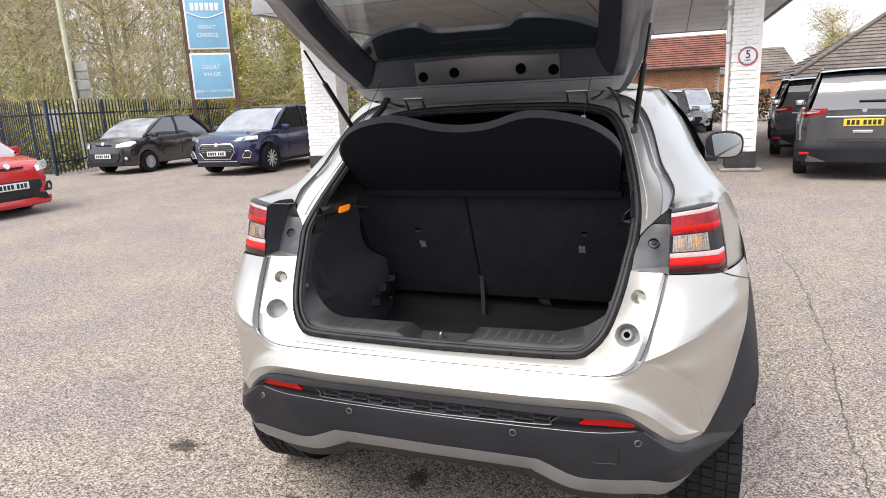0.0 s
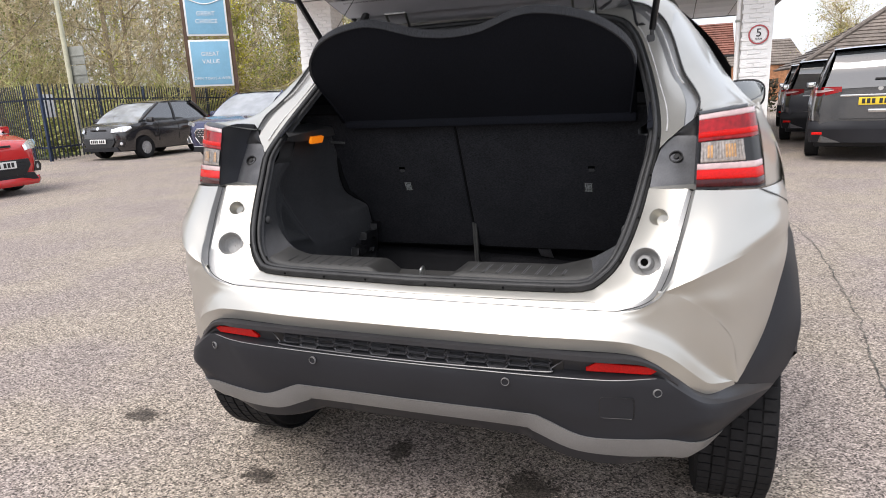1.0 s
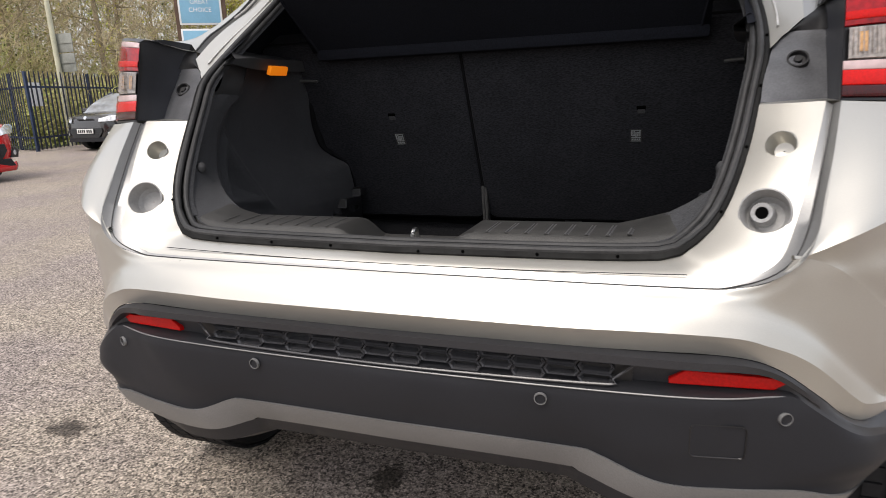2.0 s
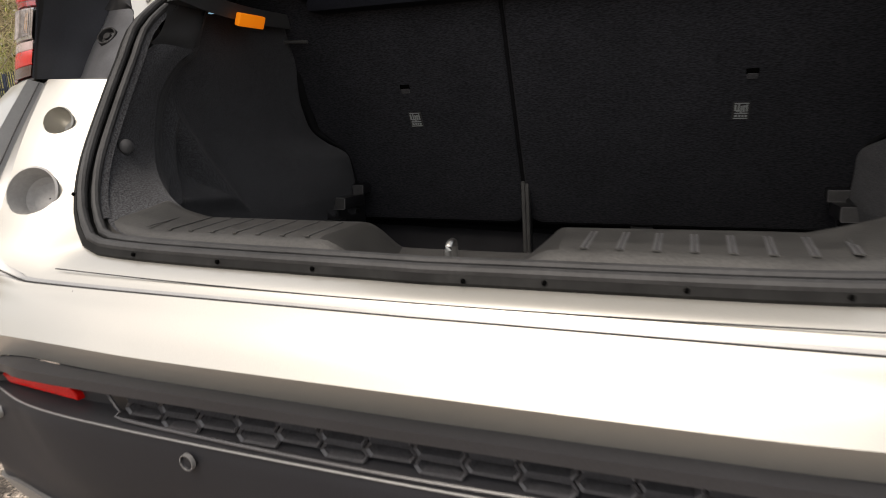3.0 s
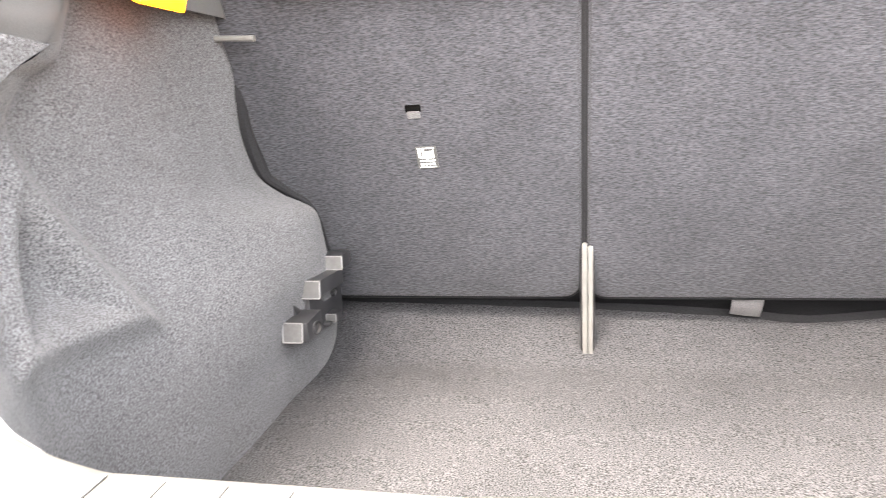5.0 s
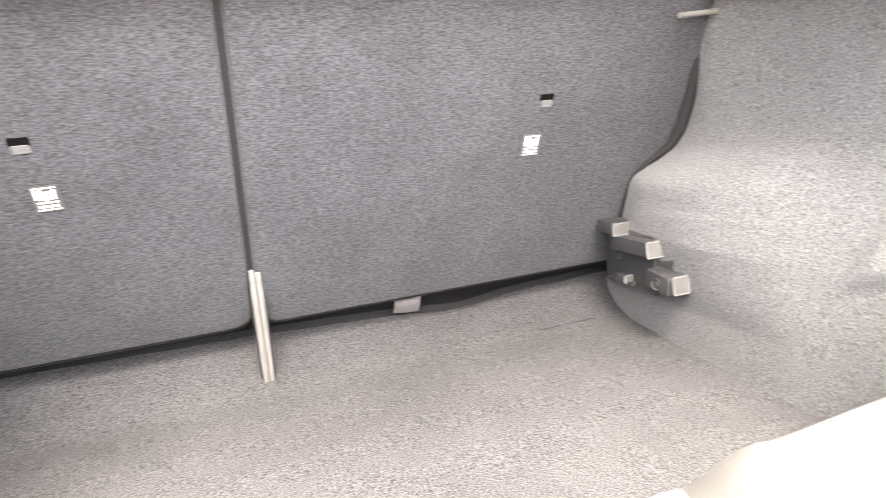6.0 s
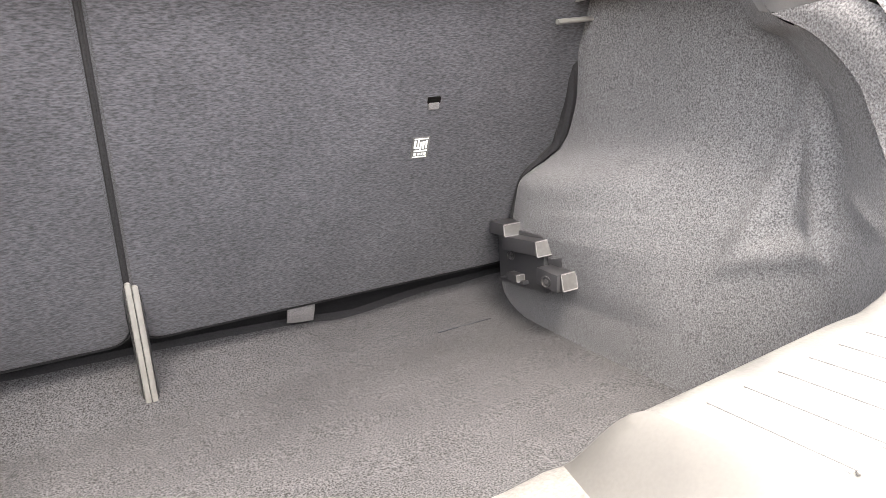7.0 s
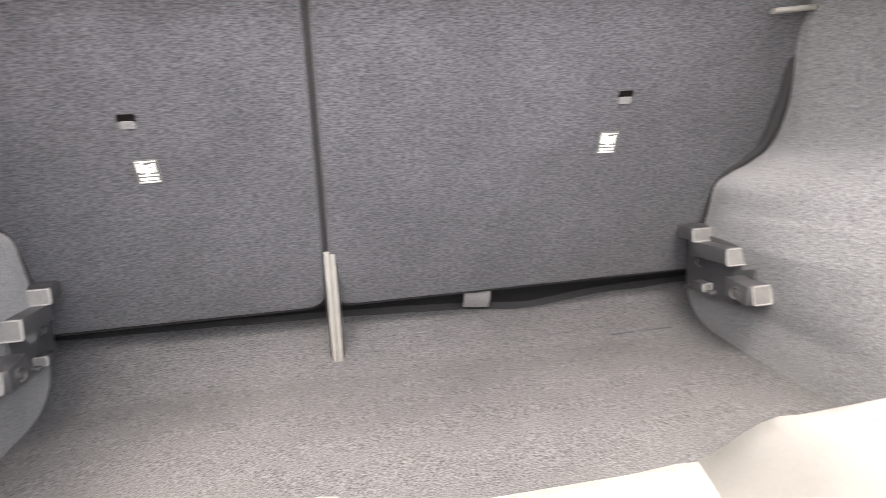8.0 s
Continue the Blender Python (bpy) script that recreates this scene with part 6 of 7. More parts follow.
# ---------------------------------------------------------------- parked cars
def parked_car(name, label, paint, m, L=4.3, W=1.8, H=1.5, nose=.74, rake=.25, tail=.96, wheel_r=.32, boxy=.6, rear_plate=False, suv=False, grille_chrome=False, badge=True, ws=.155, cover=None, skirt=False):
    """A parked car: its front faces -y, the origin lies on the ground below the front bumper's middle."""
    c = tagged(empty(name, m), label, "car")
    hw = W / 2
    fw, rw = (.19 if suv else .215) * L, .79 * L
    belt = H * .64
    sill = .24 if not suv else .30
    ys = [0, .012, .03, .06, .10, .14, .18, .22, .26, .32, .40, .50, .60, .70, .80, .88, .93, .965, .985, 1.0]
    ys = sorted(set(ys + [round((fw + k * wheel_r * 1.16) / L, 4) for k in (-1, -.85, -.6, -.3, 0, .3, .6, .85, 1)] + [round((rw + k * wheel_r * 1.16) / L, 4) for k in (-1, -.85, -.6, -.3, 0, .3, .6, .85, 1)]))
    topz = lambda f: np.interp(f, [0, .02, .06, .14, rake, .5, .9, 1.0], [nose * .82, nose * .95, nose, nose + (belt - nose) * .55, belt - .01, belt, belt + .03, belt - .04])
    plan = lambda f: hw * np.interp(f, [0, .012, .03, .07, .16, .5, .86, .95, .985, 1.0], [.60, .74, .83, .92, .985, 1, .985, .93, .86, .78])
    rows = []
    for f in ys:
        y, h, t = f * L, plan(f), topz(f)
        low = sill
        for wy in (fw, rw):
            q = 1 - ((y - wy) / (wheel_r * 1.16)) ** 2
            if q > 0:
                low = max(low, wheel_r + wheel_r * 1.16 * math.sqrt(q) - .02)
        half = [(h * .93, low), (h * .985, low + (t - low) * .35), (h, low + (t - low) * .62), (h * .975, low + (t - low) * .85), (h * .93, t), (h * .6, t + .025), (0, t + .035)]
        rows.append([Vector((-x, y, z)) for x, z in half] + [Vector((x, y, z)) for x, z in reversed(half[:-1])])
    bm = bmesh.new()
    vs = grid(bm, rows)
    bm.faces.new(vs[0])
    bm.faces.new(vs[-1])
    part("car_body", bm, paint, c)
    # dark underside and sills
    box_part("underbody", (W * .84, L * .88, .16), (0, L / 2, .29), M_PLASTIC, c, .03)
    # greenhouse
    g = [(rake - .02, belt - .02, .90), (rake + .38 * ws, belt + (H - belt) * .50, .80), (rake + ws, H - .07, .72), (rake + ws + .09, H - .035, .70), (.64, H - .03, .70), (tail - .17 * boxy, H - .06, .66), (tail - .03, belt + (H - belt) * .42, .72), (tail + .02, belt - .02, .80)]
    rows = []
    top = curve([(f * L, z, k) for f, z, k in g], 30)
    for y, z, k in top:
        b = hw * float(np.interp(y / L, [0, .80, .97], [.92, .92, .84]))
        rows.append([Vector((-b, y, belt - .03)), Vector((-(b + hw * k) / 2 - .02, y, (belt + z) / 2)), Vector((-hw * k, y, z)), Vector((0, y, z + .02)), Vector((hw * k, y, z)), Vector(((b + hw * k) / 2 + .02, y, (belt + z) / 2)), Vector((b, y, belt - .03))])
    front = next(i for i, p in enumerate(top) if p.x >= (rake + ws) * L - .02)
    back = next(i for i, p in enumerate(top) if p.x >= (tail - .17 * boxy) * L)
    bm = bmesh.new()
    grid(bm, [r[2:5] for r in rows[:front + 1]])
    part("windscreen", bm, M_WINDSCREEN, c, "pale windscreen, sky reflection in its colour")
    bm = bmesh.new()
    grid(bm, [r[:3] for r in rows])
    grid(bm, [r[4:] for r in rows])
    grid(bm, [r[2:5] for r in rows[front:back + 1]])
    part("car_glass", bm, M_REARGLASS if suv else M_CARGLASS, c, "dark tinted windows")
    bm = bmesh.new()
    grid(bm, [[p.lerp(r[3], .06) for p in r[2:5]] for r in rows[back:]])
    part("rear_window", bm, M_CARGLASS, c, "rear window with sky reflections")
    bm = bmesh.new()
    rr = [(rake + ws - .005, H - .066, .715), (rake + ws + .09, H - .022, .712), (.64, H - .012, .712), (tail - .17 * boxy, H - .035, .67), (tail - .16 * boxy + .03, H - .06, .66)]
    grid(bm, [[Vector((-hw * k - .006, y, z - .045)), Vector((-hw * k, y, z)), Vector((-hw * k * .5, y, z + .02)), Vector((0, y, z + .026)), Vector((hw * k * .5, y, z + .02)), Vector((hw * k, y, z)), Vector((hw * k + .006, y, z - .045))] for y, z, k in curve([(f * L, z, k) for f, z, k in rr], 20)])
    part("car_roof", bm, paint, c)
    for s in (1, -1):
        for nm, a, b, r in (("windscreen_pillar", (s * hw * .91, (rake - .01) * L, belt), (s * hw * .735, (rake + ws) * L, H - .06), .035), ("door_pillar", (s * hw * .93, .56 * L, belt), (s * hw * .72, .575 * L, H - .04), .028), ("rear_pillar", (s * hw * .85, (tail + .005) * L, belt), (s * hw * .71, (tail - .16 * boxy) * L, H - .05), .055))[:2 if rear_plate else 3]:
            bm = bmesh.new()
            tube(bm, curve([a, tuple((Vector(a) + Vector(b)) / 2 + Vector((s * .012, 0, .015))), b], 8), r, 8)
            part(nm, bm, M_GLOSSBLACK if nm == "door_pillar" else paint, c)
        bm = bmesh.new()
        box(bm, (.20, .11, .13), (s * (hw + .09), (rake + .055) * L, belt + .04), .035)
        mr = part("door_mirror", bm, paint, c)
        box_part("mirror_glass", (.15, .008, .09), (s * (hw + .09), (rake + .055) * L + .058, belt + .04), M_MIRROR, mr, .003)
        # door joints and handles
        for f in (.36, .575, .76):
            box_part("door_gap", (.006, .008, belt - .42), (s * (hw * .99 + .001), f * L, (belt + .42) / 2), M_LABELBLACK, c)
        for f in (.53, .73):
            box_part("door_handle", (.02, .16, .028), (s * (hw * .985 + .006), f * L, belt - .14), paint, c, .008)
        # lamps
        pts = [(-.24, -.085), (.10, -.075), (.27, .02), (.24, .075), (.02, .07), (-.22, .005)] if not suv else [(-.20, -.06), (.26, -.03), (.28, .06), (.06, .065), (-.22, .02)]
        pts = pts if s > 0 else [(-x, y) for x, y in reversed(pts)]
        bm = bmesh.new()
        slab(bm, pts, .05, frame_of((s * .62, -.85, .42), (s * hw * .76, .040 * L, nose - .075)), .014)
        hl = part("headlamp", bm, M_HEADLAMP, c, "clear glass headlamp")
        bm = bmesh.new()
        lathe(bm, [(.0001, -.05), (.035, -.052), (.045, -.045), (.048, -.03)], 16, frame_of((s * .62, -.85, .42), (s * hw * .76, .040 * L, nose - .075)) @ Matrix.Rotation(radians(90), 4, "Y"))
        part("lamp_reflector", bm, M_CHROME, hl)
        bm = bmesh.new()
        back_face = frame_of((s * .42, 1, .15), (s * hw * .80, .985 * L, belt - .05))
        if rear_plate:
            # lamp wrapping round the corner, with pale inner bands
            def band(z0, z1, out, first, last):
                xs = [(.50, 1.004, .06), (.60, 1.003, .035), (plan(1.0) / hw * .93, .9985, .01), (plan(.985) / hw * .955, .985, 0), (plan(.965) / hw * .955, .965, 0), (plan(.945) / hw * .955, .945, .01)][first:last]
                grid(bm, [[Vector((s * (hw * x + out), f * L + out, belt + z0 + k * (z1 - z0) + rise * (1 - k))) for x, f, rise in xs] for k in (0, .1, .9, 1)])
            band(-.115, .02, .008, 0, 6)
            tl = part("tail_lamp", bm, M_REDLENS, c, "red tail lamp")
            bm = bmesh.new()
            band(-.065, -.025, .013, 1, 5)
            part("pale_lens", bm, M_PALELENS, tl)
        else:
            slab(bm, [(s * x, y) for x, y in ((-.12, -.10), (.14, -.10), (.14, .10), (-.12, .10))][::-s], .03, back_face, .012)
            tl = part("tail_lamp", bm, M_REDLENS, c, "red tail lamp")
            bm = bmesh.new()
            slab(bm, rounded(-.09, -.035, .09, .035, .02), .036, back_face, .008)
            part("clear_lens", bm, M_HEADLAMP, tl)
        # fog lamp recess and its surround
        bm = bmesh.new()
        ring = [(-.11, -.07), (.07, -.08), (.12, .02), (.06, .085), (-.02, .08)] if s > 0 else [(.11, -.07), (.02, .08), (-.06, .085), (-.12, .02), (-.07, -.08)]
        slab(bm, ring, .02, frame_of((s * .5, -1, .03), (s * hw * .80, .019 * L, .42 if not suv else .50)), .006)
        fog = part("fog_recess", bm, M_GLOSSBLACK, c)
        bm = bmesh.new()
        m = frame_of((s * .5, -1, .03), (s * hw * .80, .019 * L, .42 if not suv else .50))
        if suv and not rear_plate:
            tube(bm, [m @ Vector((x, y, .022)) for x, y in ring], .016, 6, True)
            part("fog_surround", bm, M_CHROME, fog, "bright metal fog lamp surround")
        else:
            lathe(bm, [(.0001, -.022), (.03, -.024), (.04, -.02), (.042, 0)], 16, m @ Matrix.Rotation(radians(90), 4, "Y"))
            part("fog_lamp", bm, M_HEADLAMP, fog)
        for y in (fw, rw):
            wm = Matrix.Translation((s * (hw - .11), y, wheel_r))
            bm = bmesh.new()
            k = wheel_r / .34
            lathe(bm, [(.20 * k, s * .09), (.29 * k, s * .105), (.325 * k, s * .10), (.338 * k, s * .08), (.338 * k, -s * .09), (.2 * k, -s * .1)], 32, wm)
            ty = part("tyre", bm, M_TYRE, c)
            bm = bmesh.new()
            lathe(bm, [(.001, s * .05), (.20 * k, s * .045), (.225 * k, s * .085), (.232 * k, s * .08)], 32, wm)
            part("rim", bm, cover or M_GLOSSBLACK, ty)
            bm = bmesh.new()
            for q in range(10):
                box(bm, (.022, .030 * k, .20 * k), (0, 0, 0), .006, wm @ Matrix.Rotation(2 * math.pi * q / 10, 4, "X") @ Matrix.Translation((s * .078, 0, .115 * k)), 1)
            lathe(bm, [(.001, s * .095), (.05 * k, s * .09), (.055 * k, s * .07)], 16, wm)
            lathe(bm, [(.215 * k, s * .07), (.222 * k, s * .094), (.236 * k, s * .09)], 32, wm)
            part("spoke", bm, cover or M_ALLOY, ty)
    # front: grille, lower intake, plate; rear: bumper, plate
    bm = bmesh.new()
    if grille_chrome:
        gz, face = nose * .66, [(-.36, -.20), (.36, -.20), (.49, -.05), (.49, .06), (.42, .14), (-.42, .14), (-.49, .06), (-.49, -.05)]
    else:
        gz, face = nose * .55, [(-.40, -.15), (.40, -.15), (.52, .0), (.50, .10), (-.50, .10), (-.52, .0)]
    slab(bm, face, .03, frame_of((0, -1, .1), (0, -.002, gz)), .01)
    gr = part("front_grille", bm, M_GLOSSBLACK, c, "black front grille")
    if grille_chrome:
        for r in range(7):
            for k in range(11):
                x, z = -.42 + .084 * k + (.042 if r % 2 else 0), gz - .165 + .045 * r
                if abs(x) < .44 - .35 * max(gz - .06 - z, 0):
                    box_part("grille_bar", (.050, .010, .014), (x, -.034, z), M_CHROME, gr, .002)
        bm = bmesh.new()
        tube(bm, [Vector((x, -.034, gz + z)) for x, z in face], .017, 8, True)
        part("grille_surround", bm, M_CHROME, gr, "bright chrome grille surround")
    else:
        for k in range(4):
            box_part("grille_bar", (.78 + .05 * k, .012, .012), (0, -.034, gz - .11 + .055 * k), M_PLASTIC, gr, .003)
        box_part("upper_slot", (.52, .02, .035), (0, .004, nose - .07), M_GLOSSBLACK, c, .008)
    bm = bmesh.new()
    slab(bm, [(-.62, -.06), (.62, -.06), (.55, .05), (-.55, .05)], .04, frame_of((0, -1, -.1), (0, .004, .29)), .01)
    part("lower_intake", bm, M_PLASTIC, c, "black lower intake")
    if skirt:
        bm = bmesh.new()
        loft(bm, [[(-hw * .84, .10, .30), (-hw * .70, .0, .28), (0, -.05, .27), (hw * .70, .0, .28), (hw * .84, .10, .30)], [(-hw * .86, .10, .22), (-hw * .70, -.02, .20), (0, -.075, .20), (hw * .70, -.02, .20), (hw * .86, .10, .22)], [(-hw * .82, .10, .15), (-hw * .68, .0, .15), (0, -.05, .15), (hw * .68, .0, .15), (hw * .82, .10, .15)]], 20, 6)
        part("lower_skirt", bm, paint, c, "painted lower bumper edge")
    if suv:
        box_part("chin_strip", (1.1, .02, .018), (0, -.036, .35), M_CHROME, c, .005)
    if badge:
        bm = bmesh.new()
        lathe(bm, [(.001, -.004), (.045, -.004), (.05, .004)], 20, frame_of((0, -1, .3), (0, -.030 if grille_chrome else .0, nose * .80 if grille_chrome else nose - .03)) @ Matrix.Rotation(radians(90), 4, "Y"))
        part("badge", bm, M_CHROME, c)
    for yy, zz, sg, pm in ((-.056, nose * .58, -1, M_WHITEPLATE), (L + .014, belt - .20 if rear_plate else .66, 1, M_YELLOWPLATE)):
        pl = box_part("number_plate", (.52, .012, .112), (0, yy, zz), pm, c, .003, "number plate with dark bars")
        for k in range(7):
            box_part("plate_bar", (.042, .004, .072), (-.205 + .062 * k + (.03 if k > 3 else 0), yy + sg * .008, zz), M_LABELBLACK, pl, .001)
    bm = bmesh.new()
    loft(bm, [[(-hw * .93, L * .93, .62), (-hw * .84, L * .992, .62), (0, L + .035, .62), (hw * .84, L * .992, .62), (hw * .93, L * .93, .62)], [(-hw * .95, L * .93, .5), (-hw * .86, L, .5), (0, L + .045, .5), (hw * .86, L, .5), (hw * .95, L * .93, .5)], [(-hw * .92, L * .93, .30), (-hw * .82, L * .985, .30), (0, L + .02, .30), (hw * .82, L * .985, .30), (hw * .92, L * .93, .30)]], 20, 6)
    part("rear_bumper", bm, M_PLASTIC if suv else paint, c)
    if rear_plate:
        box_part("chrome_strip", (1.0, .02, .03), (0, L + .012, belt - .115), M_CHROME, c, .006)
        bm = bmesh.new()
        lathe(bm, [(.001, -.004), (.032, -.004), (.038, .004)], 24, frame_of((0, 1, 0), (0, L + .006, belt - .02)) @ Matrix.Rotation(radians(90), 4, "Y"))
        part("badge", bm, M_CHROME, c)
        box_part("tailgate_handle", (.26, .03, .05), (0, L + .022, belt - .34), M_CHROME, c, .012)
        bm = bmesh.new()
        tube(bm, curve([(-hw * .82, L * .985, .66), (-hw * .4, L + .012, .655), (0, L + .02, .655), (hw * .4, L + .012, .655), (hw * .82, L * .985, .66)], 24), .006, 6)
        part("tailgate_gap", bm, M_LABELBLACK, c)
        bm = bmesh.new()
        loft(bm, [[(-hw * .95, L * .94, .50), (-hw * .86, L + .008, .50), (0, L + .053, .50), (hw * .86, L + .008, .50), (hw * .95, L * .94, .50)], [(-hw * .92, L * .94, .30), (-hw * .82, L * .985 + .008, .30), (0, L + .028, .30), (hw * .82, L * .985 + .008, .30), (hw * .92, L * .94, .30)]], 20, 4)
        part("bumper_insert", bm, M_PLASTIC, c, "black plastic lower bumper insert")
        box_part("wiper_arm", (.36, .02, .022), (-.1, (tail + .003) * L, belt + .12), M_LABELBLACK, c, .006)
        for s in (1, -1):
            box_part("bumper_reflector", (.14, .016, .04), (s * hw * .80, L + .012, .44), M_RED, c, .006)
            bm = bmesh.new()
            tube(bm, curve([(s * hw * .66, (rake + .2) * L, H - .02), (s * hw * .68, .55 * L, H + .035), (s * hw * .66, (tail - .12) * L, H - .02)], 16), .016, 6)
            part("roof_rail", bm, M_CHROME, c)
    return c


parked_car("parked_hatchback", "small dark grey hatchback parked by the fence", PAINTS["grey"], pose(-13.25, 11.35, 0), 3.43, 1.63, 1.47, .84, .20, .97, .28, .95, ws=.24, cover=M_COVER)
parked_car("parked_suv", "navy blue sports utility car with bold chrome grille", PAINTS["navy"], pose(-9.4, 11.0, 0), 4.5, 1.85, 1.60, .92, .25, .95, .35, .8, suv=True, grille_chrome=True, ws=.18)
parked_car("red_hatchback", "bright red hatchback with black grille parked on asphalt", PAINTS["red"], pose(-9.18, 5.70, 0, 0, 0, 88), 3.95, 1.70, 1.50, .84, .23, .96, .30, .5, ws=.2, skirt=True)
parked_car("people_carrier", "charcoal grey people carrier seen from behind", PAINTS["charcoal"], pose(4.42, 14.75, 0, 0, 0, 168), 4.85, 1.92, 1.74, .88, .22, .985, .35, .55, rear_plate=True, suv=True)
parked_car("dark_estate", "dark grey sports utility car parked nose inwards", PAINTS["dark"], pose(4.45, 18.2, 0, 0, 0, 168), 4.7, 1.88, 1.66, .88, .24, .97, .36, .35, rear_plate=True, suv=True)
parked_car("silver_estate", "silver sports utility car with yellow rear plate", PAINTS["silver"], pose(4.95, 22.9, 0, 0, 0, 168), 4.6, 1.86, 1.70, .9, .24, .97, .36, .35, rear_plate=True, suv=True)
parked_car("silver_hatchback", "silver car parked under the canopy", PAINTS["silver"], pose(.25, 16.0, 0), 4.2, 1.75, 1.52, .82, .25, .96, .32, .5)
parked_car("white_car", "white car parked beyond the canopy", PAINTS["white"], pose(1.1, 23.2, 0), 4.3, 1.8, 1.55, .84, .25, .96, .32, .5)


# ---------------------------------------------------------------- fence, sign, post
def fence(a, b, gap=.185):
    a, b = Vector((*a, 0)), Vector((*b, 0))
    ln = (b - a).length
    f = tagged(empty("palisade_fence", Matrix.Translation(a) @ Matrix.Rotation(math.atan2(b.y - a.y, b.x - a.x), 4, "Z")), "dark blue steel palisade fence with pointed pales", "fence", kind="structure")
    bm = bmesh.new()
    slab(bm, [(-.028, 0), (.028, 0), (.028, 1.84), (.010, 1.98), (-.010, 1.98), (-.028, 1.84)], .012, Matrix.Rotation(radians(90), 4, "X"), .003)
    pale = part("pale", bm, M_PALE, f, "", False)
    n = int(ln / gap)
    rnd = random.Random(5)
    for i in range(n):
        m = Matrix.Translation((i * gap + .05, -.03, .04)) @ Matrix.Rotation(radians(rnd.uniform(-.5, .5)), 4, "Y")
        if i == 0:
            pale.matrix_basis = m
        else:
            share("pale", pale.data, f, m)
    for z in (.35, 1.62):
        box_part("rail", (ln, .045, .05), (ln / 2, .0, z), M_FENCE, f)
    bm = bmesh.new()
    box(bm, (.10, .055, 2.0), (0, .05, 1.0), .006)
    post = part("post", bm, M_FENCE, f)
    k = int(ln / 2.75)
    for i in range(1, k + 1):
        share("post", post.data, f, Matrix.Translation((i * 2.75, 0, 0)))


fence((-14.95, 11.35), (-21.95, 33.29))
fence((-26.55, 15.75), (-15.05, 11.35))


def totem():
    t = tagged(empty("roadside_sign", pose(-15.15, 18.4, 0, 0, 0, 36)), "tall pale blue dealer sign on brown posts", "sign")
    for x in (-.75, .78):
        box_part("sign_post", (.14, .14, 6.4), (x, .10, 3.2), M_WOOD, t, .015, "brown timber post")
    for z0, z1, words in ((1.95, 3.55, (("GREAT", .20, 3.06), ("VALUE", .20, 2.80), ("OPEN 7 DAYS A WEEK", .125, 2.22))), (3.68, 5.6, (("GREAT", .20, 4.42), ("CHOICE", .20, 4.16)))):
        board = box_part("sign_frame", (1.40, .05, z1 - z0), (0, 0, (z0 + z1) / 2), M_WHITE, t, .01, "white board edge")
        box_part("sign_face", (1.28, .012, z1 - z0 - .12), (0, -.03, (z0 + z1) / 2), M_BLUE, board, .003, "pale blue face")
        for w, size, z in words:
            lettering(w, size, M_WHITE, board, Matrix.Translation((0, -.042, z)) @ Matrix.Rotation(radians(90), 4, "X"))
    bm = bmesh.new()
    tube(bm, curve([(-.62, -.042, 4.92), (0, -.042, 4.74), (.62, -.042, 4.92)], 24), .02, 6)
    part("sign_swoosh", bm, M_WHITE, t)
    for k in range(6):
        box_part("name_bar", (.12, .012, .26), (-.42 + .165 * k, -.04, 5.12), M_WHITE, t, .004)


totem()


def lamp_post():
    p = tagged(empty("lamp_post", pose(-16.2, 13.4, 0)), "tall pale olive painted street lamp post", "lamp post")
    bm = bmesh.new()
    rod(bm, (0, 0, 0), (-.12, 0, 8.0), .075, .055, 16)
    part("post_shaft", bm, M_POST, p)
    for z in (2.32, 2.86):
        pl = box_part("sign_back", (.66, .02, .51), (.20, .10, z), M_GALV, p, .006, "grey back of a sign plate")
        box_part("sign_clamp", (.70, .03, .03), (.20, .08, z), M_GALV, pl)
    notice = tagged(box_part("fence_notice", (.45, .01, .62), (0, 0, 0), M_WHITEPAINT, None), "pale weathered notice on the fence", "sign")
    notice.matrix_basis = pose(-15.75, 12.15, 1.45, 0, 0, 108)


lamp_post()


# ---------------------------------------------------------------- buildings beyond
def tile_roof(name, parent, corners, rows, cols, material):
    """Courses of tiles over a four-cornered slope: lower left, lower right, upper right, upper left."""
    a, b, c, d = (Vector(p) for p in corners)
    n = (b - a).cross(d - a).normalized()
    bm = bmesh.new()
    for i in range(rows):
        f0, f1 = i / rows, (i + 1.12) / rows
        l0, r0, l1, r1 = a.lerp(d, f0), b.lerp(c, f0), a.lerp(d, min(f1, 1)), b.lerp(c, min(f1, 1))
        for k in range(cols):
            u0, u1 = (k + .02) / cols, (k + .98) / cols
            lift = n * (.05 + .012 * random.Random(i * 97 + k).random())
            p = [l0.lerp(r0, u0) + lift, l0.lerp(r0, u1) + lift, l1.lerp(r1, u1) + n * .01, l1.lerp(r1, u0) + n * .01]
            q = [l0.lerp(r0, u0), l0.lerp(r0, u1)]
            v = [bm.verts.new(x) for x in p + q]
            bm.faces.new(v[:4])
            bm.faces.new((v[0], v[4], v[5], v[1]))
    bm.faces.new([bm.verts.new(p - n * .03) for p in (a, b, c, d)])
    ob = part(name, bm, material, parent, "", False)
    ob["kind"] = "stuff"
    return ob


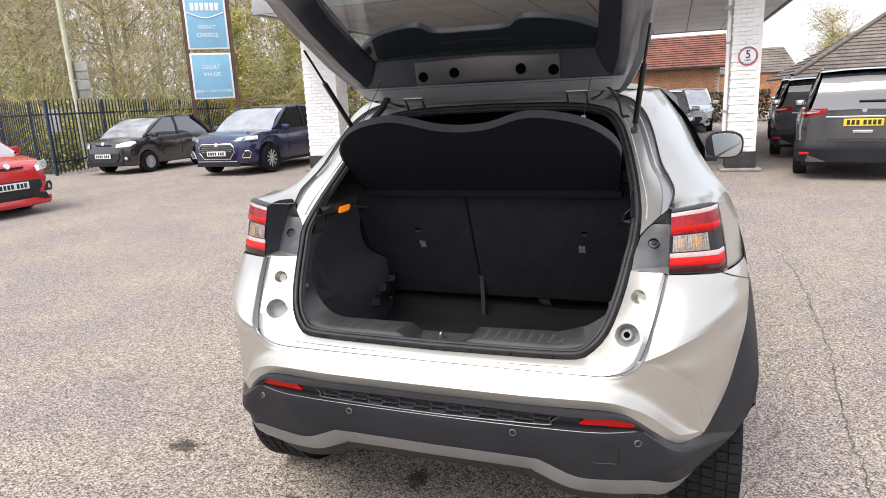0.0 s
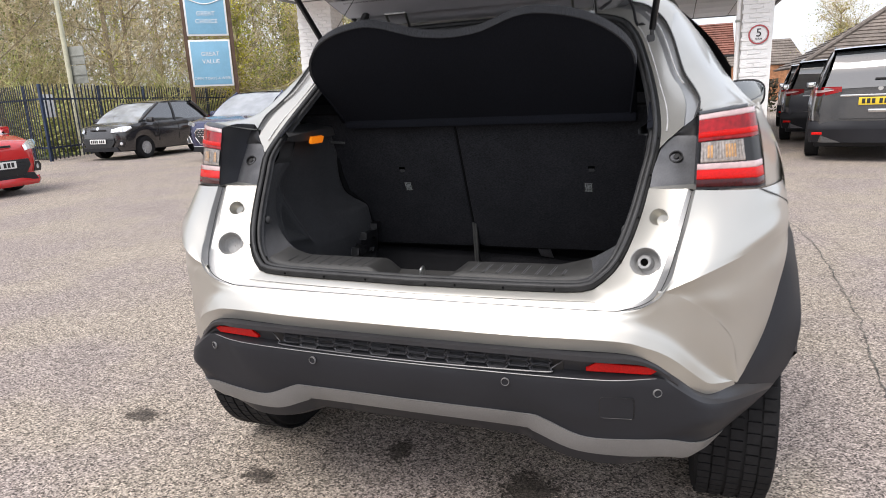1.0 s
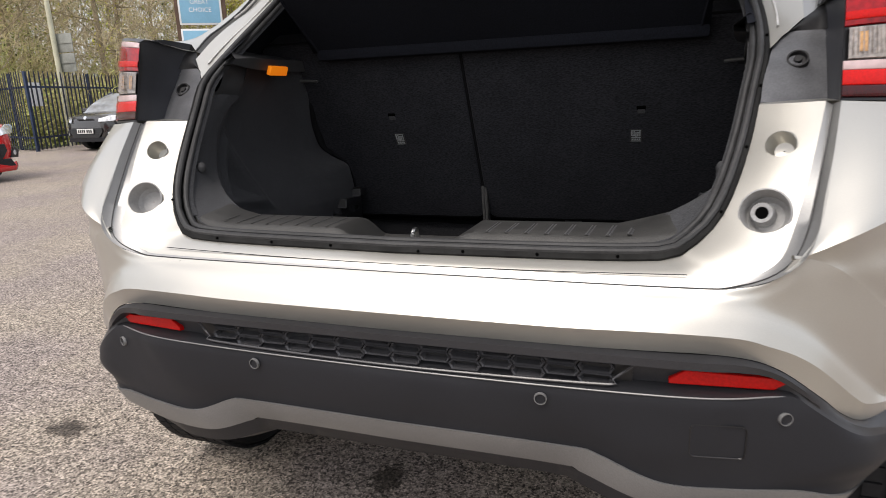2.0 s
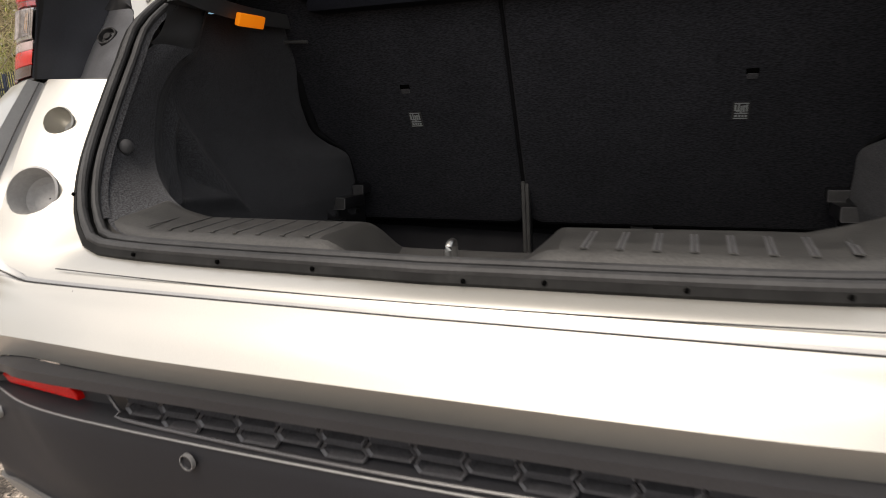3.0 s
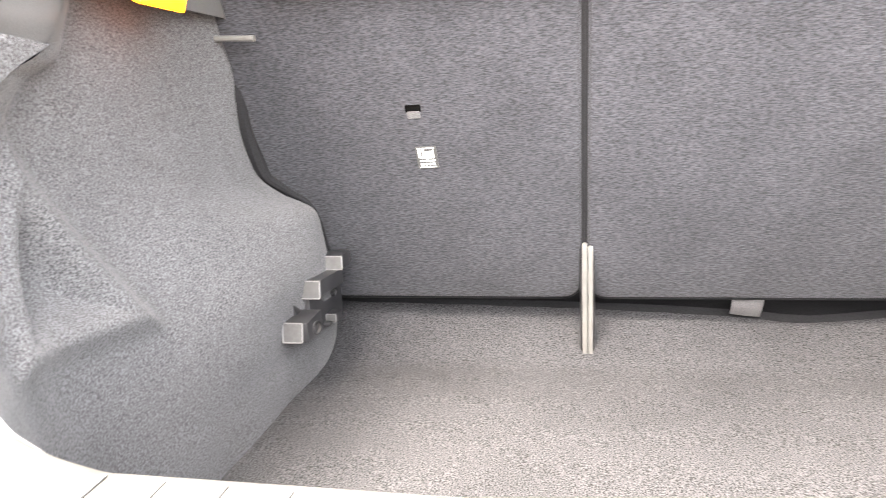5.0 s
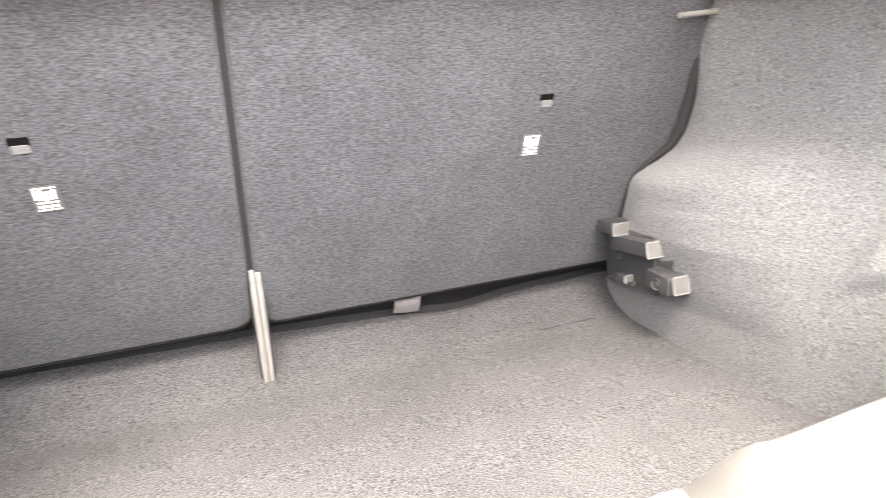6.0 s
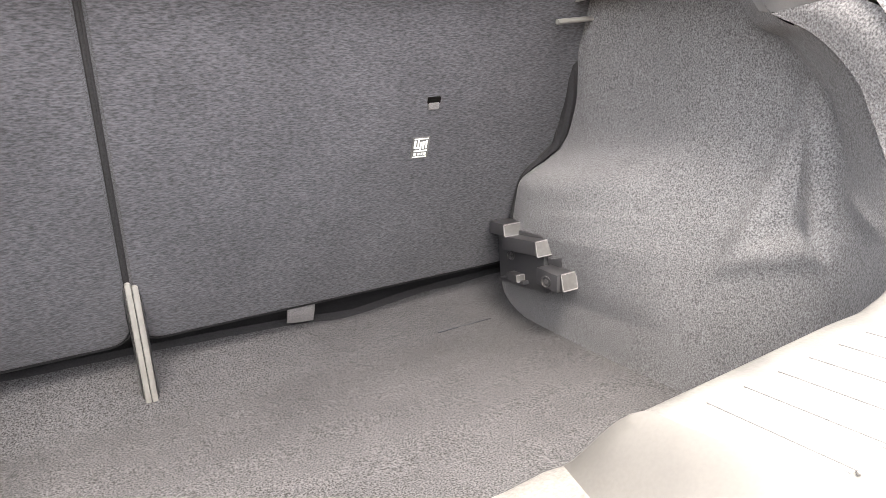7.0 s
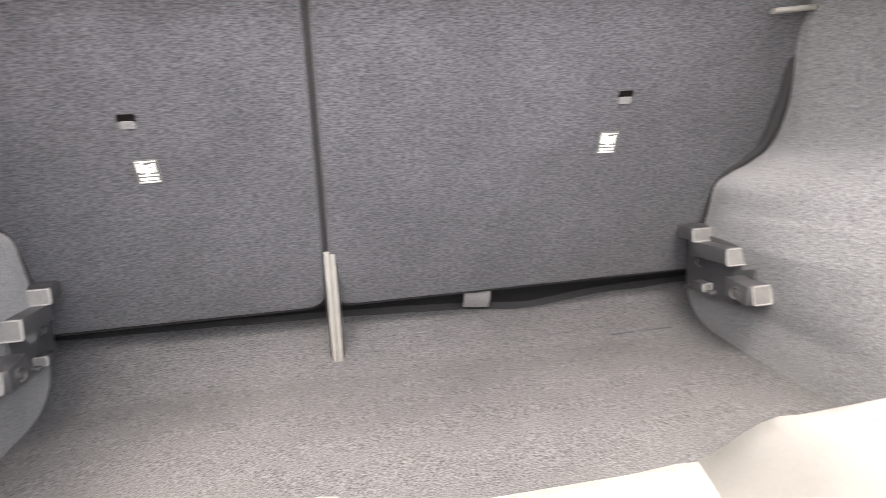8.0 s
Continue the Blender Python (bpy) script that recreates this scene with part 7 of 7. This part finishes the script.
def brick_house():
    h = tagged(empty("brick_building", pose(-2.9, 31.5, 0)), "low orange brick building with a red tiled roof", "building")
    box_part("mortar_wall", (11.0, 3.4, 2.55), (0, 1.75, 1.275), M_MORTAR, h)
    bm = bmesh.new()
    for row in range(34):
        for k in range(49):
            x = -5.5 + .1125 + k * .225 + (.1125 if row % 2 else 0)
            if x + .1 > 5.5:
                continue
            box(bm, (.215 - .006, .03, .065), (x, .045, row * .075 + .04))
    w = part("brickwork", bm, M_BRICK, h, "", False)
    w["kind"] = "stuff"
    tile_roof("roof_tiles", h, ((-5.8, -.25, 2.5), (5.8, -.25, 2.5), (5.8, 2.0, 4.05), (-5.8, 2.0, 4.05)), 14, 44, M_TILE)
    box_part("roof_backing", (11.6, 2.6, .05), (0, .86, 3.22), M_TILE, h, 0, "", Matrix.Rotation(math.atan2(1.55, 2.25), 4, "X"))
    box_part("gutter", (11.7, .10, .09), (0, -.30, 2.47), M_LABELBLACK, h, .02)


brick_house()


def grey_house():
    h = tagged(empty("tiled_house", pose(0, 0, 0)), "house with a brown grey tiled hip roof", "house")
    box_part("house_wall", (14.0, 6.0, 1.9), (13.2, 31.0, .95), M_BRICK, h)
    tile_roof("roof_tiles", h, ((5.0, 27.6, 1.75), (21.0, 27.6, 1.75), (21.0, 31.5, 4.35), (9.2, 31.5, 4.35)), 18, 60, M_GREYTILE)
    tile_roof("hip_tiles", h, ((5.0, 35.4, 1.75), (5.0, 27.6, 1.75), (9.2, 31.5, 4.35), (9.2, 31.51, 4.35)), 18, 30, M_GREYTILE)
    bm = bmesh.new()
    tube(bm, [Vector((5.0, 27.6, 1.86)), Vector((9.2, 31.5, 4.46))], .09, 8)
    tube(bm, [Vector((9.2, 31.5, 4.46)), Vector((21.0, 31.5, 4.46))], .09, 8)
    part("ridge_tiles", bm, M_GREYTILE, h)
    f = tagged(empty("far_house", pose(5.9, 52, -.7)), "distant brick house with a tiled gable roof", "house")
    box_part("house_wall", (5, 5, 3.2), (0, 0, 1.6), M_BRICK, f)
    tile_roof("roof_tiles", f, ((-2.8, -2.6, 3.1), (2.8, -2.6, 3.1), (2.0, 0, 4.9), (-2.0, 0, 4.9)), 10, 20, M_GREYTILE)


grey_house()


# ---------------------------------------------------------------- trees and undergrowth
def tree_mesh(seed, height, spread, limbs, twigs, leaf_count, leaf_size):
    """A bare spring tree: trunk and limbs, twigs, and a scatter of leaves, as three meshes."""
    rnd = random.Random(seed)
    wood, fine = bmesh.new(), []
    lean = Vector((rnd.uniform(-.5, .5), rnd.uniform(-.5, .5), 0))
    trunk = curve([(0, 0, 0), tuple(lean * .3 + Vector((0, 0, height * .4))), tuple(lean + Vector((0, 0, height)))], 12)
    tube(wood, trunk, [.105 * (1 - i / 13) + .01 for i in range(13)], 7)
    tips = []
    for k in range(limbs):
        f = rnd.uniform(.12, .97)
        p = trunk[int(f * 12)].copy()
        q = rnd.uniform(0, 2 * math.pi)
        ln = spread * (1.15 - f * .6) * rnd.uniform(.6, 1.2)
        e = p + Vector((math.cos(q) * ln, math.sin(q) * ln, ln * rnd.uniform(.35, 1.3)))
        mid = (p + e) / 2 + Vector((rnd.uniform(-.2, .2), rnd.uniform(-.2, .2), -.12 * ln))
        path = curve([tuple(p), tuple(mid), tuple(e)], 6)
        tube(wood, path, [.024 * (1 - i / 7.5) for i in range(7)], 5)
        for j in range(twigs):
            o = path[rnd.randint(1, 6)]
            d = Vector((rnd.gauss(0, 1), rnd.gauss(0, 1), rnd.gauss(.45, .8))).normalized() * rnd.uniform(.35, 1.15)
            t = o + d
            fine.append((o, t, .009))
            tips.append(t)
            for _ in range(7):
                o2 = o.lerp(t, rnd.uniform(.2, 1))
                t2 = o2 + Vector((rnd.gauss(0, 1), rnd.gauss(0, 1), rnd.gauss(.3, .8))).normalized() * rnd.uniform(.2, .75)
                fine.append((o2, t2, .0075))
                tips.append(t2)
    verts, faces = [], []
    for o, t, r in fine:
        s = Vector((rnd.gauss(0, 1), rnd.gauss(0, 1), rnd.gauss(0, 1))).cross(t - o).normalized()
        u = s.cross((t - o).normalized())
        i = len(verts)
        verts += [o + s * r, o - s * r * .5 + u * r * .87, o - s * r * .5 - u * r * .87, t]
        faces += [(i, i + 1, i + 3), (i + 1, i + 2, i + 3), (i + 2, i, i + 3)]
    me = bpy.data.meshes.new("brushwood")
    me.from_pydata([tuple(v) for v in verts], [], faces)
    me.materials.append(M_TWIG)
    lv, lf = [], []
    for _ in range(leaf_count):
        if rnd.random() < .5:
            c = trunk[rnd.randint(0, 9)] + Vector((rnd.gauss(0, .28), rnd.gauss(0, .28), rnd.uniform(-.4, .4)))
        else:
            c = rnd.choice(tips) + Vector((rnd.gauss(0, .1), rnd.gauss(0, .1), rnd.gauss(0, .1)))
        a = Vector((rnd.gauss(0, 1), rnd.gauss(0, 1), rnd.gauss(0, 1))).normalized() * leaf_size * rnd.uniform(.6, 1.3)
        b = a.cross(Vector((rnd.gauss(0, 1), rnd.gauss(0, 1), rnd.gauss(0, 1)))).normalized() * leaf_size * .6
        i = len(lv)
        lv += [c - a, c + b, c + a, c - b]
        lf.append((i, i + 1, i + 2, i + 3))
    ml = bpy.data.meshes.new("leaves")
    ml.from_pydata([tuple(v) for v in lv], [], lf)
    return wood, me, ml


def tree(seed, height, spread, limbs, twigs, leaf_count, leaf_size, leaf_material, label):
    t = tagged(empty("tree"), label, "tree", "trees behind the fence")
    wood, me, ml = tree_mesh(seed, height, spread, limbs, twigs, leaf_count, leaf_size)
    part("trunk", wood, M_BARK, t)
    tw = new("brushwood", me)
    tw.parent = t
    tw["kind"] = "stuff"
    ml.materials.append(leaf_material)
    cr = new("crown", ml)
    cr.parent = t
    cr["kind"] = "stuff"
    return t


def behind_fence(p):
    """Moves what would grow before the fence to the same distance behind it."""
    line = 15.75 - .3826 * (p.x + 26.55) + .5
    return Vector((p.x, p.y if p.y > line else 2 * line - p.y, p.z))


def woods():
    kinds = [tree(11, 11, 2.6, 34, 12, 1500, .05, M_LEAF, "bare spring tree with ivy on its trunk"),
             tree(12, 9, 2.2, 30, 13, 1800, .055, M_LEAF, "thin bare tree with ivy clumps"),
             tree(13, 12, 2.9, 36, 12, 900, .05, M_YELLOWLEAF, "tall bare tree with fresh yellow buds"),
             tree(14, 7, 2.4, 34, 12, 6500, .06, M_YELLOWLEAF, "yellow green flowering tree"),
             tree(15, 8, 2.2, 30, 12, 5000, .06, M_LEAF, "dark evergreen tree hung with ivy")]
    spots = [(-19.5, 13.5), (-22, 16.5), (-18.8, 17.5), (-24, 13), (-27, 18), (-21.5, 21), (-25, 24), (-29, 23), (-20.8, 24.5), (-23, 29), (-28, 30), (-31, 17), (-17.6, 23), (-19.0, 29.5), (-16.4, 27.5),
             (-14.5, 31), (-18.5, 35), (-13.0, 36), (-22, 36), (-27, 38), (-32, 27), (-16, 41), (-35, 21), (-24.5, 19), (-30, 35), (-12, 43), (-9, 40), (-20, 43)]
    order = [0, 1, 2, 1, 0, 2, 0, 2, 1, 0, 2, 0, 3, 4, 3, 4, 0, 3, 2, 0, 1, 4, 2, 1, 0, 3, 4, 2]
    used = set()
    rnd = random.Random(9)
    for (x, y), k in zip(spots, order):
        m = pose(x, y, 0, 0, 0, rnd.uniform(0, 360))
        if k not in used:
            used.add(k)
            kinds[k].matrix_basis = m
        else:
            copy_thing(kinds[k], m)
    far = tree(16, 5.4, 1.7, 40, 12, 5000, .045, M_YELLOWLEAF, "small bare tree beyond the roofs")
    far.matrix_basis = pose(9.5, 44, 0)
    # undergrowth along the fence
    rnd = random.Random(21)
    v, f = [], []
    for _ in range(26000):
        q = rnd.random()
        if q < .75:
            s = rnd.random()
            base = Vector((-16.0 - 5.2 * s, 11.6 + 16.3 * s, 0)) + Vector((-rnd.uniform(.2, 5.5), rnd.uniform(-.5, 2.0), 0))
        else:
            s = rnd.random()
            base = Vector((-27.0 + 11 * s, 16.4 - 4.2 * s, 0)) + Vector((rnd.uniform(-.5, .5), rnd.uniform(.3, 5.0), 0))
        base = behind_fence(base)
        h = 1.7 * rnd.random() ** 1.3 * (.6 + .7 * abs(noise.noise(base * .5)) * 2)
        c = base + Vector((0, 0, h))
        a = Vector((rnd.gauss(0, 1), rnd.gauss(0, 1), rnd.gauss(0, .7))).normalized() * rnd.uniform(.04, .09)
        b = a.cross(Vector((rnd.gauss(0, 1), rnd.gauss(0, 1), rnd.gauss(0, 1)))).normalized() * .045
        i = len(v)
        v += [c - a, c + b, c + a, c - b]
        f.append((i, i + 1, i + 2, i + 3))
    me = bpy.data.meshes.new("undergrowth")
    me.from_pydata([tuple(p) for p in v], [], f)
    me.materials.append(M_BRAMBLE)
    tagged(new("undergrowth", me), "ivy and bramble undergrowth behind the fence", "undergrowth", kind="stuff")
    # tangled arching scrub above the undergrowth
    v, f = [], []
    for _ in range(15000):
        s = rnd.random()
        if rnd.random() < .72:
            base = Vector((-16.2 - 7.0 * s, 11.8 + 21.9 * s, 0)) + Vector((-rnd.uniform(.3, 7.0), rnd.uniform(-.5, 2.0), 0))
        else:
            base = Vector((-27.0 + 11 * s, 16.8 - 4.2 * s, 0)) + Vector((rnd.uniform(-.5, .5), rnd.uniform(.3, 6.0), 0))
        base = behind_fence(base)
        top = 3.6 * (.45 + .9 * abs(noise.noise(base * .35)) * 1.6) * rnd.uniform(.5, 1.0)
        z0 = rnd.uniform(.2, .8) * top
        d = Vector((rnd.gauss(0, .7), rnd.gauss(0, .7), rnd.gauss(.7, .45))).normalized() * rnd.uniform(.4, 1.3)
        p0 = base + Vector((0, 0, z0))
        p1 = p0 + d * .6
        p2 = p1 + (d + Vector((rnd.gauss(0, .3), rnd.gauss(0, .3), -.35))) * .5
        w = d.cross(Vector((rnd.gauss(0, 1), rnd.gauss(0, 1), rnd.gauss(0, 1)))).normalized() * rnd.uniform(.006, .014)
        i = len(v)
        v += [p0 - w, p0 + w, p1 + w * .8, p1 - w * .8, p2]
        f += [(i, i + 1, i + 2, i + 3), (i + 3, i + 2, i + 4)]
    me = bpy.data.meshes.new("scrub")
    me.from_pydata([tuple(p) for p in v], [], f)
    me.materials.append(M_SCRUB)
    tagged(new("scrub", me), "tangled olive and tan scrub behind the fence", "scrub", kind="stuff")
    # ivy thicket beyond the sign, with a yellow flowering bush over it
    v, f, yv, yf = [], [], [], []
    for _ in range(30000):
        x, y = rnd.uniform(-26.5, -15.5), rnd.uniform(31.5, 35.5)
        k = noise.noise(Vector((x * .9, y * .5, 3.1)))
        z = 4.6 * rnd.random() ** .85 * (.75 + .5 * k)
        if noise.noise(Vector((x * 1.3, y * 1.3, z * .55))) < -.12:
            continue
        c = Vector((x, y, z))
        gold = z + .9 * noise.noise(c * .8) > 3.5 and noise.noise(Vector((x * .6, 7.7, z * .8))) > -.08
        a = Vector((rnd.gauss(0, 1), rnd.gauss(0, 1), rnd.gauss(0, .8))).normalized() * rnd.uniform(.05, .11)
        b = a.cross(Vector((rnd.gauss(0, 1), rnd.gauss(0, 1), rnd.gauss(0, 1)))).normalized() * .06
        vv, ff = (yv, yf) if gold else (v, f)
        i = len(vv)
        vv += [c - a, c + b, c + a, c - b]
        ff.append((i, i + 1, i + 2, i + 3))
    for nm, vv, ff, material, label in (("ivy_thicket", v, f, M_LEAF, "dense green ivy thicket behind the fence"), ("flowering_bush", yv, yf, M_YELLOWLEAF, "bright yellow flowering bush above the ivy")):
        me = bpy.data.meshes.new(nm)
        me.from_pydata([tuple(p) for p in vv], [], ff)
        me.materials.append(material)
        tagged(new(nm, me), label, "bush", kind="stuff")
    bm = bmesh.new()
    grid(bm, [[Vector((x, y, .02)) for x in (-60, -40, -30, -21.6)] for y in (27.6, 60)])
    grid(bm, [[Vector((-60, 16, .02)), Vector((-27.2, 16, .02)), Vector((-15.7, 11.7, .02))], [Vector((-60, 28, .02)), Vector((-40, 28, .02)), Vector((-20.9, 27.6, .02))]])
    tagged(part("woodland_floor", bm, M_SOIL), "leaf litter on the woodland floor", "ground", kind="structure")
    # dense far wood: a ragged bank of brush
    rnd = random.Random(33)
    v, f = [], []
    for _ in range(34000):
        s = rnd.random()
        q = radians(118 + 62 * s)
        r = rnd.uniform(44, 52)
        c = Vector((r * math.cos(q), r * math.sin(q) + 2, 13.5 * rnd.random() ** .8))
        d = Vector((rnd.gauss(0, .5), rnd.gauss(0, .5), rnd.gauss(.6, .6))).normalized() * rnd.uniform(.5, 1.6)
        w = d.cross(Vector((c.x, c.y, 0))).normalized() * rnd.uniform(.015, .05)
        i = len(v)
        v += [c - w, c + w, c + d]
        f.append((i, i + 1, i + 2))
    me = bpy.data.meshes.new("far_wood")
    me.from_pydata([tuple(p) for p in v], [], f)
    me.materials.append(M_WOODSBACK)
    tagged(new("far_wood", me), "dense bare wood in the distance", "wood", kind="stuff")
    # hedge before the brick building
    v, f = [], []
    for _ in range(5000):
        c = Vector((rnd.uniform(-4, 4.6), 30.6 + rnd.gauss(0, .25), 1.35 * rnd.random() ** .7))
        a = Vector((rnd.gauss(0, 1), rnd.gauss(0, 1), rnd.gauss(0, 1))).normalized() * .07
        b = a.cross(Vector((rnd.gauss(0, 1), rnd.gauss(0, 1), rnd.gauss(0, 1)))).normalized() * .05
        i = len(v)
        v += [c - a, c + b, c + a, c - b]
        f.append((i, i + 1, i + 2, i + 3))
    me = bpy.data.meshes.new("hedge")
    me.from_pydata([tuple(p) for p in v], [], f)
    me.materials.append(M_HEDGE)
    tagged(new("hedge", me), "dark bare hedge before the brick building", "hedge", kind="stuff")


woods()
